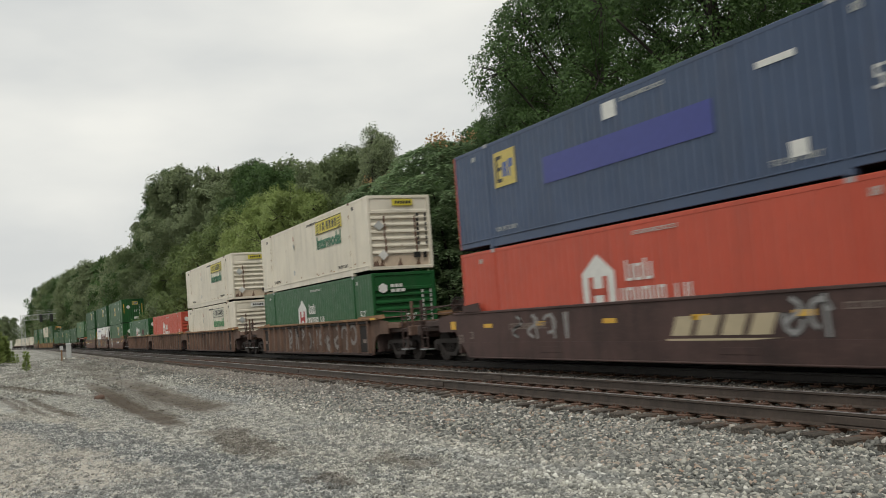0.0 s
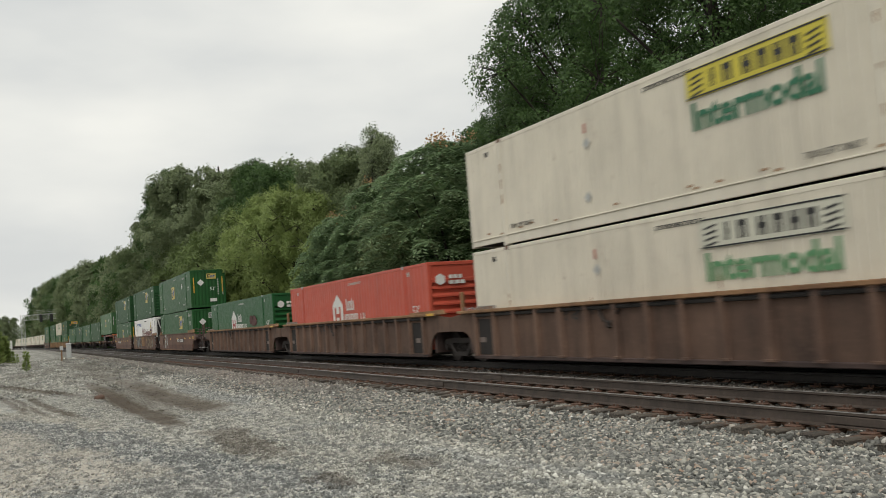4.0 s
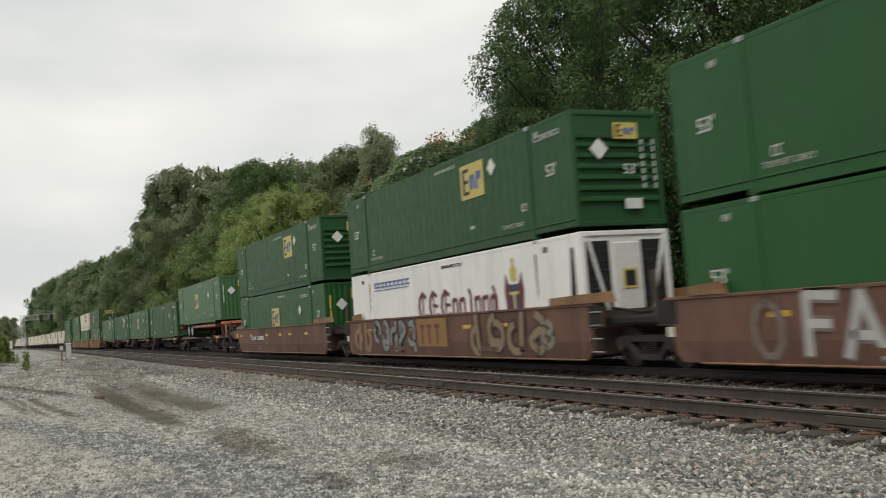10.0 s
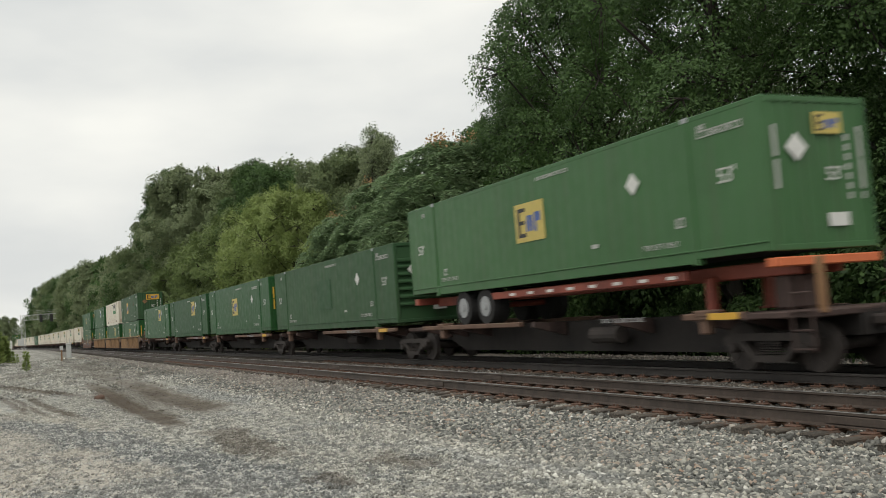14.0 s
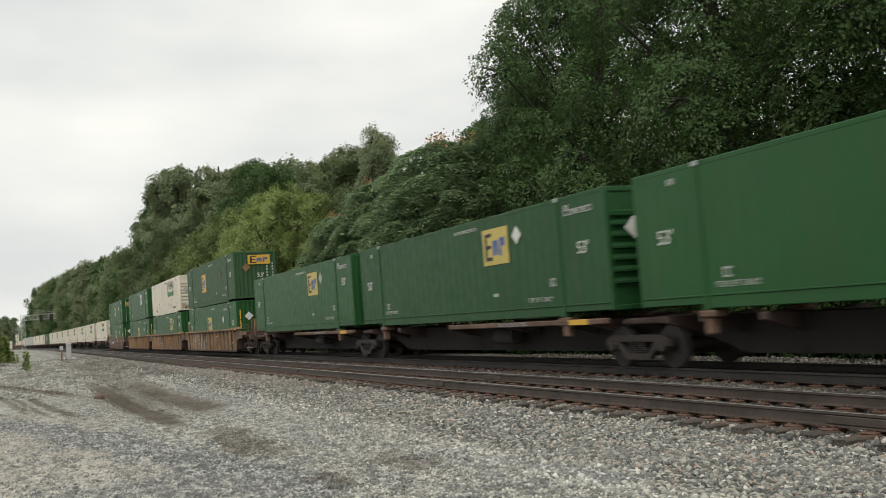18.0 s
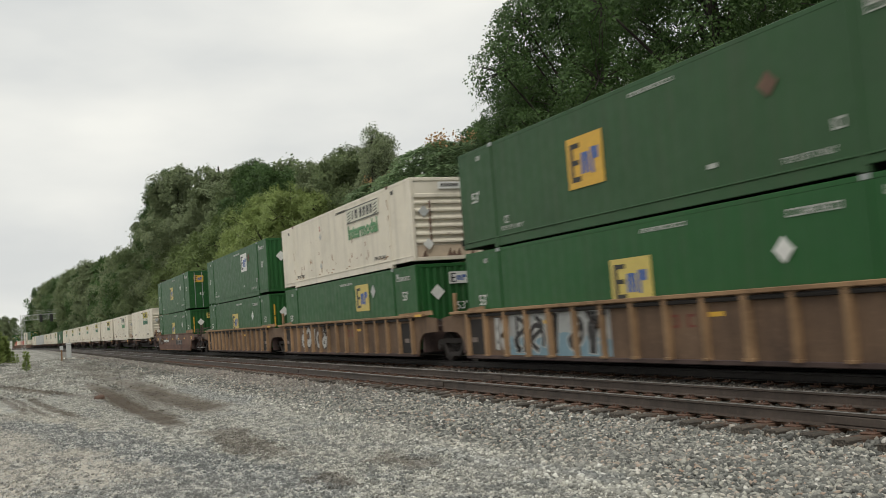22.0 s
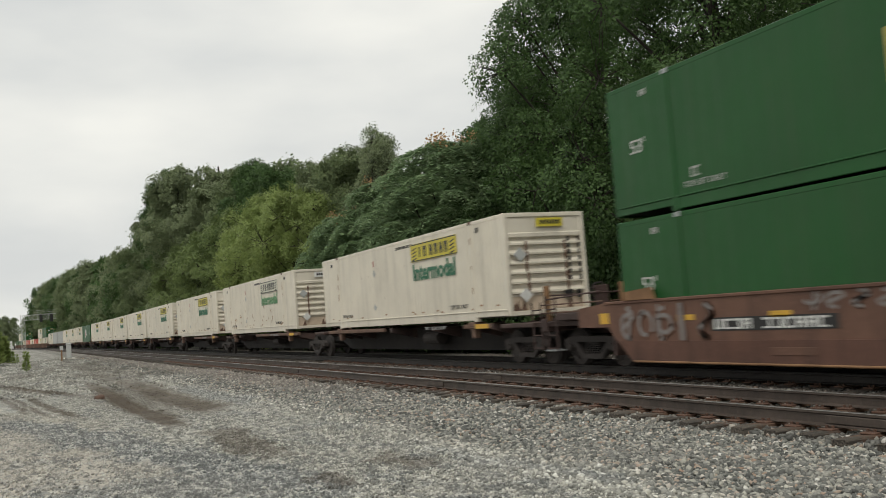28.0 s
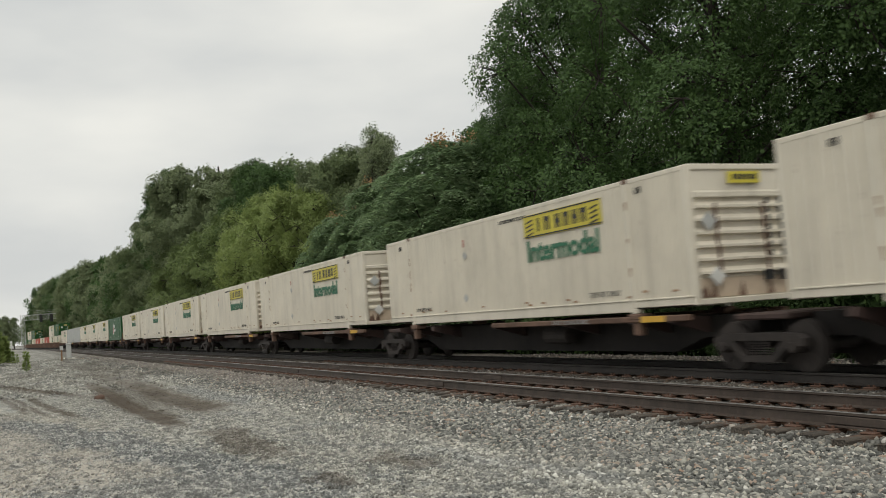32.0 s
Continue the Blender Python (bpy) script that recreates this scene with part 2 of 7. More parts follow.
def gravel_material(name, loose):
    """Gravel whose colour follows the lie of the yard: ballast, road, ruts and earth. Loose stones take a tone each, the bed has its
    stones in the texture."""
    m, n, l, b = nodes_of(name)
    tc = n.new("ShaderNodeTexCoord").outputs["Object"]
    sep = n.new("ShaderNodeSeparateXYZ")
    l.new(tc, sep.inputs[0])
    island = n.new("ShaderNodeNewGeometry").outputs["Random Per Island"] if loose else None

    def maths(op, p, q):
        k = n.new("ShaderNodeMath")
        k.operation = op
        for sock, val in zip(k.inputs, (p, q)):
            if isinstance(val, (int, float)):
                sock.default_value = val
            else:
                l.new(val, sock)
        return k.outputs[0]

    def stones(scale, stops):
        if loose:
            return ramp_node(n, l, island, stops), None
        v = n.new("ShaderNodeTexVoronoi")
        v.inputs["Scale"].default_value = scale
        l.new(tc, v.inputs["Vector"])
        bw = n.new("ShaderNodeRGBToBW")
        l.new(v.outputs["Color"], bw.inputs[0])
        return ramp_node(n, l, bw.outputs[0], stops), v.outputs["Distance"]

    wob = maths("MULTIPLY", maths("SUBTRACT", noise_node(n, l, tc, 0.8, 6, 0.65), 0.5), 1.7)
    xw = maths("ADD", sep.outputs["X"], wob)

    ragged = maths("MULTIPLY", maths("SUBTRACT", noise_node(n, l, tc, 5.0, 8, 0.8, (1, 0.5, 1)), 0.5), 1.8)
    xr = maths("ADD", sep.outputs["X"], maths("MULTIPLY", wob, 0.35))

    def band(at, slope, wide, y0, y1, soft=4.0, crisp=False, fade=None):
        """A ragged strip along x = at + slope * y, between y0 and y1."""
        d = maths("ABSOLUTE", maths("SUBTRACT", maths("SUBTRACT", xr if crisp else xw, at), maths("MULTIPLY", sep.outputs["Y"], slope)), 0)
        f = maprange(n, l, d, wide * 1.25, wide * 0.4)
        f = maths("MULTIPLY", f, maprange(n, l, sep.outputs["Y"], y0 - soft, y0 + soft))
        f = maths("MULTIPLY", f, maprange(n, l, sep.outputs["Y"], y1 + (fade or soft), y1 - (fade or soft)))
        return maprange(n, l, maths("ADD", f, maths("MULTIPLY", ragged, 0.6) if crisp else ragged), *((0.22, 0.95) if crisp else (0.38, 0.66)))

    def spot(cx, cy, rx, ry, lean=0.0):
        """A ragged pocket round (cx, cy)."""
        dy = maths("SUBTRACT", sep.outputs["Y"], cy)
        dx = maths("SUBTRACT", maths("SUBTRACT", xr, cx), maths("MULTIPLY", dy, lean))
        u, v = maths("DIVIDE", dx, rx), maths("DIVIDE", dy, ry)
        d = maths("SQRT", maths("ADD", maths("MULTIPLY", u, u), maths("MULTIPLY", v, v)), 0)
        return maprange(n, l, maths("ADD", d, maths("MULTIPLY", ragged, 0.9)), 1.3, 0.7)

    coarse, dc = stones(22, [(0.0, (0.055, 0.057, 0.054)), (0.35, (0.134, 0.139, 0.129)), (0.65, (0.246, 0.246, 0.222)), (0.86, (0.42, 0.408, 0.352)), (0.92, (0.3, 0.205, 0.145)), (1.0, (0.7, 0.69, 0.64))])
    fine, df = stones(64, [(0.1, (0.19, 0.188, 0.168)), (0.5, (0.335, 0.33, 0.295)), (0.9, (0.57, 0.556, 0.49)), (1.0, (0.8, 0.79, 0.72))])
    dark, dd = stones(56, [(0.1, (0.115, 0.122, 0.121)), (0.6, (0.265, 0.274, 0.265)), (0.95, (0.53, 0.53, 0.5))])
    sand = ramp_node(n, l, noise_node(n, l, tc, 30.0, 6, 0.8), [(0.35, (0.34, 0.31, 0.26)), (0.65, (0.64, 0.59, 0.51))])
    isballast = maprange(n, l, xw, 5.2, 5.9)
    c = fine
    worn = maths("MULTIPLY", maprange(n, l, maths("ADD", xw, maths("MULTIPLY", sep.outputs["Y"], 0.07)), 3.3, 2.5), maprange(n, l, sep.outputs["Y"], 32, 22))
    c = mix_node(n, l, maths("MULTIPLY", worn, 0.6), c, sand)
    # dark crushed asphalt lying in ragged strips
    c = mix_node(n, l, band(5.19, -0.22, 0.66, 10, 24.5, 1.5), c, dark)
    c = mix_node(n, l, maths("MULTIPLY", band(1.0, 0.0, 2.6, 4, 12.4, 1.0), 0.85), c, dark)
    c = mix_node(n, l, maths("MULTIPLY", band(5.02, 0.0, 0.4, 21, 33), 0.8), c, dark)
    patch = ramp_node(n, l, noise_node(n, l, tc, 1.5, 7, 0.7, (1, 0.4, 1)), [(0.52, 0.0), (0.6, 0.75)])
    c = mix_node(n, l, patch, c, dark)
    # clods and bare pale spots, a hand wide, over the whole road
    road = maths("MULTIPLY", maprange(n, l, xw, 5.4, 4.6), maprange(n, l, sep.outputs["Y"], 40, 20))
    clod = noise_node(n, l, tc, 6.5, 6, 0.75, (1, 0.55, 1))
    c = mix_node(n, l, maths("MULTIPLY", ramp_node(n, l, clod, [(0.5, 0.0), (0.57, 0.75)]), road), c, (0.13, 0.135, 0.13))
    c = mix_node(n, l, maths("MULTIPLY", ramp_node(n, l, clod, [(0.4, 0.7), (0.46, 0.0)]), road), c, (0.66, 0.635, 0.575))
    # bare pale sand in pockets, with dark crumbs on it
    crumbs = ramp_node(n, l, noise_node(n, l, tc, 7.0, 7, 0.75, (1, 0.6, 1)), [(0.53, 0.0), (0.59, 0.95)])
    for args in ((-0.75, 19.6, 1.35, 3.3, -0.06), (1.02, 13.9, 0.62, 1.75, -0.1), (-0.4, 13.2, 0.5, 0.8, 0.0)):
        c = mix_node(n, l, maths("MULTIPLY", spot(*args), 0.35 if loose else 0.9), c, dark if loose else mix_node(n, l, crumbs, sand, dark))
    # mud in the two wheel ruts, older wheel marks beside them and where the road dips
    mud = mix_node(n, l, ramp_node(n, l, noise_node(n, l, tc, 6.0, 6, 0.7), [(0.35, 0.0), (0.7, 1.0)]), (0.045, 0.031, 0.018), (0.1, 0.072, 0.043))
    for args, much in (((3.4, 0.0, 1.5, 22, 50, 5, True, 14), 0.35), ((2.85, 0.0, 0.42, 18.8, 42, 1.2, True, 9), 0.95), ((4.12, 0.0, 0.66, 21.6, 44, 1.2, True, 12), 0.85), ((3.25, 0.0, 0.5, 13, 17.3, 1.2), 0.55),
                       ((7.84, -0.18, 0.36, 33, 47, 3.0, True), 0.85), ((3.55, -0.092, 0.2, 23.5, 35, 2.0, True), 0.7), ((3.1, -0.092, 0.13, 25, 36, 2.0, True), 0.55), ((2.6, -0.085, 0.16, 27, 38, 2.0, True), 0.6),
                       ((7.0, -0.17, 0.18, 34, 50, 3.0, True), 0.5), ((4.6, 0.0, 1.5, 42, 80, 6), 0.35), ((4.4, 0.0, 0.35, 10.3, 12.0, 0.5), 0.5), ((3.2, 0.0, 0.25, 9.9, 11.0, 0.4), 0.55)):
        c = mix_node(n, l, maths("MULTIPLY", band(*args), much), c, mud)
    c = mix_node(n, l, isballast, c, coarse)
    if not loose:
        # shade in the gaps between the near stones, put into the bed's colour
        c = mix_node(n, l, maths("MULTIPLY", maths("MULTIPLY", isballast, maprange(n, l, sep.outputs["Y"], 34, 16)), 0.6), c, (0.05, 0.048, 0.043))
    pink = maths("MULTIPLY", maths("MULTIPLY", maprange(n, l, xw, 6.2, 7.4), maprange(n, l, sep.outputs["Y"], 17, 30)), 0.4)
    c = mix_node(n, l, pink, c, (0.23, 0.185, 0.16))
    # rust and brake dust near the rails
    rust = maths("MULTIPLY", maprange(n, l, sep.outputs["X"], 8.1, 8.7), 0.4)
    c = mix_node(n, l, rust, c, (0.085, 0.062, 0.05))
    # the train's shadow over its own track, put into the ballast colour
    train_shade = maths("MULTIPLY", maths("MULTIPLY", maprange(n, l, xw, 12.0, 12.6), maprange(n, l, xw, 15.2, 14.6)), 0.85)
    c = mix_node(n, l, train_shade, c, (0.028, 0.025, 0.022))
    dust = ramp_node(n, l, noise_node(n, l, tc, 0.5, 6, 0.6), [(0.45, 0.0), (0.75, 0.25)])
    c = mix_node(n, l, dust, c, (0.36, 0.34, 0.31))
    grain = ramp_node(n, l, noise_node(n, l, tc, 7.0, 8, 0.8), [(0.3, 0.25), (0.7, 0.8)])
    c = mix_node(n, l, 0.6, c, grain, "OVERLAY")
    mottle = ramp_node(n, l, noise_node(n, l, tc, 1.6, 8, 0.75, (1, 0.14, 1)), [(0.36, 0.22), (0.64, 0.74)])
    c = mix_node(n, l, maths("MULTIPLY", maprange(n, l, sep.outputs["Y"], 14, 45), 0.7), c, mix_node(n, l, 1.0, c, mottle, "OVERLAY"))
    blotch = ramp_node(n, l, noise_node(n, l, tc, 0.55, 7, 0.7, (1, 0.3, 1)), [(0.42, 0.0), (0.6, 0.65)])
    c = mix_node(n, l, maths("MULTIPLY", blotch, maths("MULTIPLY", maprange(n, l, sep.outputs["Y"], 36, 60), maprange(n, l, xw, 8.4, 6.6))), c, (0.115, 0.105, 0.085))
    # earth and weeds past the railway and beside the road
    c = mix_node(n, l, maprange(n, l, sep.outputs["X"], 19.0, 21.0), c, (0.05, 0.05, 0.03))
    c = mix_node(n, l, maprange(n, l, xw, -3.0, -6.0), c, (0.07, 0.085, 0.035))
    l.new(c, b.inputs["Base Color"])
    b.inputs["Roughness"].default_value = 0.9
    if not loose:
        h = mix_node(n, l, isballast, df, dc)
        inv = n.new("ShaderNodeInvert")
        l.new(h, inv.inputs["Color"])
        bump_node(n, l, b, inv.outputs[0], 0.6, 0.025)
    return m


def maprange(n, l, val, a, b):
    q = n.new("ShaderNodeMapRange")
    q.inputs["From Min"].default_value, q.inputs["From Max"].default_value = a, b
    l.new(val, q.inputs["Value"])
    return q.outputs["Result"]


def make_ground():
    xs = spaced([(-1500, -200, 260), (-200, -30, 17), (-30, -6, 2), (-6, 9, 0.3), (9, 17, 0.8), (17, 40, 2.5), (40, 200, 20), (200, 1500, 260)])
    ys = spaced([(-400, -40, 60), (-40, 2, 4), (2, 30, 0.35), (30, 80, 1.2), (80, 440, 6), (440, 3000, 250)])
    vs = [(x, y, ground_z(x, y) if abs(x) < 250 and y < 600 else -0.4) for y in ys for x in xs]
    w = len(xs)
    fs = [(j * w + i, j * w + i + 1, (j + 1) * w + i + 1, (j + 1) * w + i) for j in range(len(ys) - 1) for i in range(w - 1)]
    me = bpy.data.meshes.new("ground")
    me.from_pydata(vs, [], fs)
    me.shade_smooth()
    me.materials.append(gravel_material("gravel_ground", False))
    return tagged(new("ground", me), "grey gravel and crushed stone beside the railway with muddy wheel ruts", "ground", "", "structure")


make_ground()


# ---- track ----
RAIL_SIDE = rusty("brown_rail_steel", (0.036, 0.027, 0.022), (0.072, 0.053, 0.042), 0.6, 4.0)
RAIL_TOP = plain("polished_rail_head", (0.33, 0.32, 0.31), 0.32, 0.9)


def tie_material():
    """Weathered creosoted wood, grey and split along the grain, rust-stained round the rail seats."""
    m, n, l, b = nodes_of("creosoted_wood")
    tc = n.new("ShaderNodeTexCoord").outputs["Object"]
    grain = ramp_node(n, l, noise_node(n, l, tc, 6.0, 7, 0.65, (0.5, 7, 7)), [(0.36, 0.0), (0.66, 1.0)])
    c = mix_node(n, l, grain, (0.02, 0.017, 0.015), (0.125, 0.106, 0.085))
    c = mix_node(n, l, 0.5, c, ramp_node(n, l, n.new("ShaderNodeObjectInfo").outputs["Random"], [(0.0, 0.2), (1.0, 0.8)]), "SOFT_LIGHT")
    sep = n.new("ShaderNodeSeparateXYZ")
    l.new(tc, sep.inputs[0])
    far = n.new("ShaderNodeMath")
    far.operation = "ABSOLUTE"
    l.new(sep.outputs["X"], far.inputs[0])
    spread = n.new("ShaderNodeMath")
    spread.operation = "ADD"
    l.new(far.outputs[0], spread.inputs[0])
    l.new(ramp_node(n, l, noise_node(n, l, tc, 4.0, 6, 0.7), [(0.3, 0.0), (0.7, 0.5)]), spread.inputs[1])
    stain = n.new("ShaderNodeMapRange")
    stain.inputs["From Min"].default_value, stain.inputs["From Max"].default_value = 1.42, 1.1
    stain.inputs["To Max"].default_value = 0.8
    l.new(spread.outputs[0], stain.inputs["Value"])
    c = mix_node(n, l, stain.outputs["Result"], c, (0.125, 0.066, 0.04))
    l.new(c, b.inputs["Base Color"])
    b.inputs["Roughness"].default_value = 0.9
    bump_node(n, l, b, grain, 0.5, 0.012)
    return m


TIE_WOOD = tie_material()
# rails under the train: its shade goes into their grimy colour
RAIL_GRIME_SHADE = rusty("shaded_grimy_rail", (0.01, 0.009, 0.008), (0.028, 0.023, 0.02), 0.7, 4.0)
TIE_RUST = rusty("rusty_tie_plate", (0.06, 0.032, 0.023), (0.125, 0.066, 0.043), 0.85, 6.0)


def along(x0, profile, ys, name, material, parent):
    """A profile (across, up) drawn out along the railway."""
    b = Build()
    n = len(profile)
    vs = [(x0 + p[0] + bend(y), y, p[1]) for y in ys for p in profile]
    fs = [(j * n + i, j * n + (i + 1) % n, (j + 1) * n + (i + 1) % n, (j + 1) * n + i) for j in range(len(ys) - 1) for i in range(n)]
    b.add(vs, fs)
    return part(name, b, material, parent)


def make_track(cx, name, label, near):
    track = tagged(new(name), label, "railway track", "", "structure")
    ys = spaced([(-60, 110, 17), (110, 520, 8)])
    foot = [(-0.076, -0.18), (-0.076, -0.168), (-0.012, -0.15), (-0.01, -0.05), (-0.036, -0.036), (-0.036, -0.006), (0.036, -0.006), (0.036, -0.036), (0.01, -0.05), (0.012, -0.15), (0.076, -0.168), (0.076, -0.18)]
    head = [(-0.034, -0.0055), (-0.026, 0.0), (0.026, 0.0), (0.034, -0.0055)]
    for s in (-0.7525, 0.7525):
        r = along(cx + s, foot, ys, "rail", RAIL_SIDE if near else RAIL_GRIME_SHADE, track)
        along(cx + s, head, ys, "rail_head", RAIL_TOP, r)
        if near:
            for yj in (7.9, 19.8, 31.7):
                for q in (-1, 1):
                    part("joint_bar", Build().cbox(cx + s + q * 0.03 - 0.015, cx + s + q * 0.03 + 0.015, yj - 0.45, yj + 0.45, -0.15, -0.05, 0.008), RAIL_SIDE, r)
    rnd = random.Random(11 if near else 12)
    tie_meshes = []
    for k in range(5):
        b = Build().cbox(-1.3, 1.3, -0.115, 0.115, -0.375, -0.2, 0.015)
        for i, q in enumerate(b.v):
            b.v[i] = (q[0] + rnd.uniform(-0.012, 0.012), q[1] + rnd.uniform(-0.012, 0.012), q[2] + rnd.uniform(-0.008, 0.004))
        me = b.mesh("tie")
        me.materials.append(TIE_WOOD)
        tie_meshes.append(me)
    pl = Build()
    for s in (-0.7525, 0.7525):
        pl.cbox(s - 0.19, s + 0.19, -0.095, 0.095, -0.2, -0.178, 0.006)
        for dx in (-0.1, 0.1):
            for dy in (-0.05, 0.05):
                pl.box(s + dx - 0.014, s + dx + 0.014, dy - 0.014, dy + 0.014, -0.18, -0.145)
    plate = pl.mesh("tie_plate")
    plate.materials.append(TIE_RUST)
    y = -6.0
    far = Build()
    while y < 340:
        x = cx + rnd.uniform(-0.11, 0.11) + bend(y)
        if 3.0 < y < (62 if near else 40):
            t = new("tie", rnd.choice(tie_meshes))
            t.parent, t.location, t.rotation_euler = track, (x, y, rnd.uniform(-0.025, 0.0)), (0, 0, rnd.uniform(-0.03, 0.03))
            p = new("tie_plate", plate)
            p.parent, p.location = t, (cx - x + bend(y), 0, 0)
        else:
            far.box(x - 1.3, x + 1.3, y - 0.115, y + 0.115, -0.375, -0.2)
        y += 0.545 + rnd.uniform(-0.03, 0.03)
    tagged(part("tie_row", far, TIE_WOOD, track), "", "", "", "stuff")


make_track(NEAR_X, "near_track", "empty rusty railway track on dark wooden ties in ballast", True)
make_track(TRAIN_X, "train_track", "railway track under the moving freight train", False)

# ---- train ----
L, W, HH = 16.154, 2.591, 2.896
E2 = L / 2
SIDE = -W / 2


def corrugated(x, y0, y1, z0, z1, period, depth, out):
    """A side sheet with upright ribs."""
    b, y, prof = Build(), y0, []
    while y < y1 - 0.01:
        # deep sheets are flat with narrow grooves, shallow ones gently waved
        for dy, d in (((0, depth), (0.72, depth), (0.79, 0), (0.93, 0)) if depth > 0.01 else ((0, 0), (0.35, 0), (0.5, depth), (0.85, depth))):
            prof.append((min(y1, y + dy * period), x + out * d))
        y += period
    prof.append((y1, x))
    vs = [(px, py, z) for z in (z0, z1) for py, px in prof]
    n = len(prof)
    return b.add(vs, [(i, i + 1, i + 1 + n, i + n) for i in range(n - 1)])


def end_sheet(ob, paint, y, z0, z1, style):
    """The leading end: a sheet with level ribs, upright ribs or none."""
    x0, x1 = -W / 2 + 0.13, W / 2 - 0.13
    sheet = part("front_end", Build().box(x0, x1, y, y + 0.04, z0, z1), paint, ob)
    if style == "level":
        for k in range(7):
            z = z0 + 0.5 + k * (z1 - z0 - 0.75) / 7
            part("end_rib", Build().prism([(y - 0.09, z), (y - 0.09, z + 0.05), (y + 0.0, z + 0.13), (y + 0.0, z - 0.02)], "x", x0 + 0.02, x1 - 0.02), paint, sheet)
        part("end_rib", Build().cbox(x0 + 0.02, x1 - 0.02, y - 0.09, y, z1 - 0.58, z1 - 0.5), paint, sheet)
        part("end_plate", Build().box(x0 + 0.02, x1 - 0.02, y - 0.06, y, z1 - 0.5, z1), paint, sheet)
    elif style == "upright":
        k = x0 + 0.03
        while k < x1 - 0.15:
            part("end_rib", Build().prism([(k, y + 0.0), (k + 0.04, y - 0.04), (k + 0.13, y - 0.04), (k + 0.17, y)], "z", z0, z1), paint, sheet)
            k += 0.255


def bars(b, x, y, z, h, n, rnd, w=0.07, gap=0.03):
    """A row of small upright blocks that stands for lettering too small to read; runs towards the front."""
    for i in range(n):
        if rnd.random() < 0.12:
            y -= w
            continue
        # each block is broken by a notch, as a letter is
        k, e = rnd.randrange(4), w * 0.3
        if k != 0:
            b.box(x - 0.004, x + 0.004, y - e, y, z, z + h)
        if k != 1:
            b.box(x - 0.004, x + 0.004, y - w, y - w + e, z, z + h)
        if k != 2:
            b.box(x - 0.003, x + 0.004, y - w, y, z + h * 0.8, z + h)
        b.box(x - 0.003, x + 0.004, y - w, y, z + h * (0.4 if k == 3 else 0.0), z + h * (0.58 if k == 3 else 0.18))
        y -= w + gap
    return b


def lettering(text, size, material, name, parent, m, thick=0.004, label="", heavy=0.0):
    cu = bpy.data.curves.new(name, "FONT")
    cu.body, cu.size, cu.extrude, cu.align_x, cu.align_y = text, size, thick, "CENTER", "CENTER"
    cu.resolution_u, cu.offset = 2, heavy
    tmp = bpy.data.objects.new("tmp", cu)
    scene.collection.objects.link(tmp)
    me = bpy.data.meshes.new_from_object(tmp.evaluated_get(bpy.context.evaluated_depsgraph_get()))
    bpy.data.objects.remove(tmp)
    bpy.data.curves.remove(cu)
    me.name = name
    me.materials.clear()
    me.materials.append(material)
    ob = new(name, me)
    ob.parent, ob.matrix_basis = parent, m
    return tagged(ob, label)


# turns flat lettering to stand on the side towards -x, reading towards -y
ON_SIDE = Matrix(((0, 0, -1, 0), (-1, 0, 0, 0), (0, 1, 0, 0), (0, 0, 0, 1)))
ON_END = Matrix(((1, 0, 0, 0), (0, 0, -1, 0), (0, 1, 0, 0), (0, 0, 0, 1)))


def side_at(y, z, x=SIDE - 0.012):
    return Matrix.Translation((x, y, z)) @ ON_SIDE


def end_at(x, z, y=-E2 - 0.05):
    return Matrix.Translation((x, y, z)) @ ON_END


def stuff(ob):
    return tagged(ob, "", "", "", "stuff")


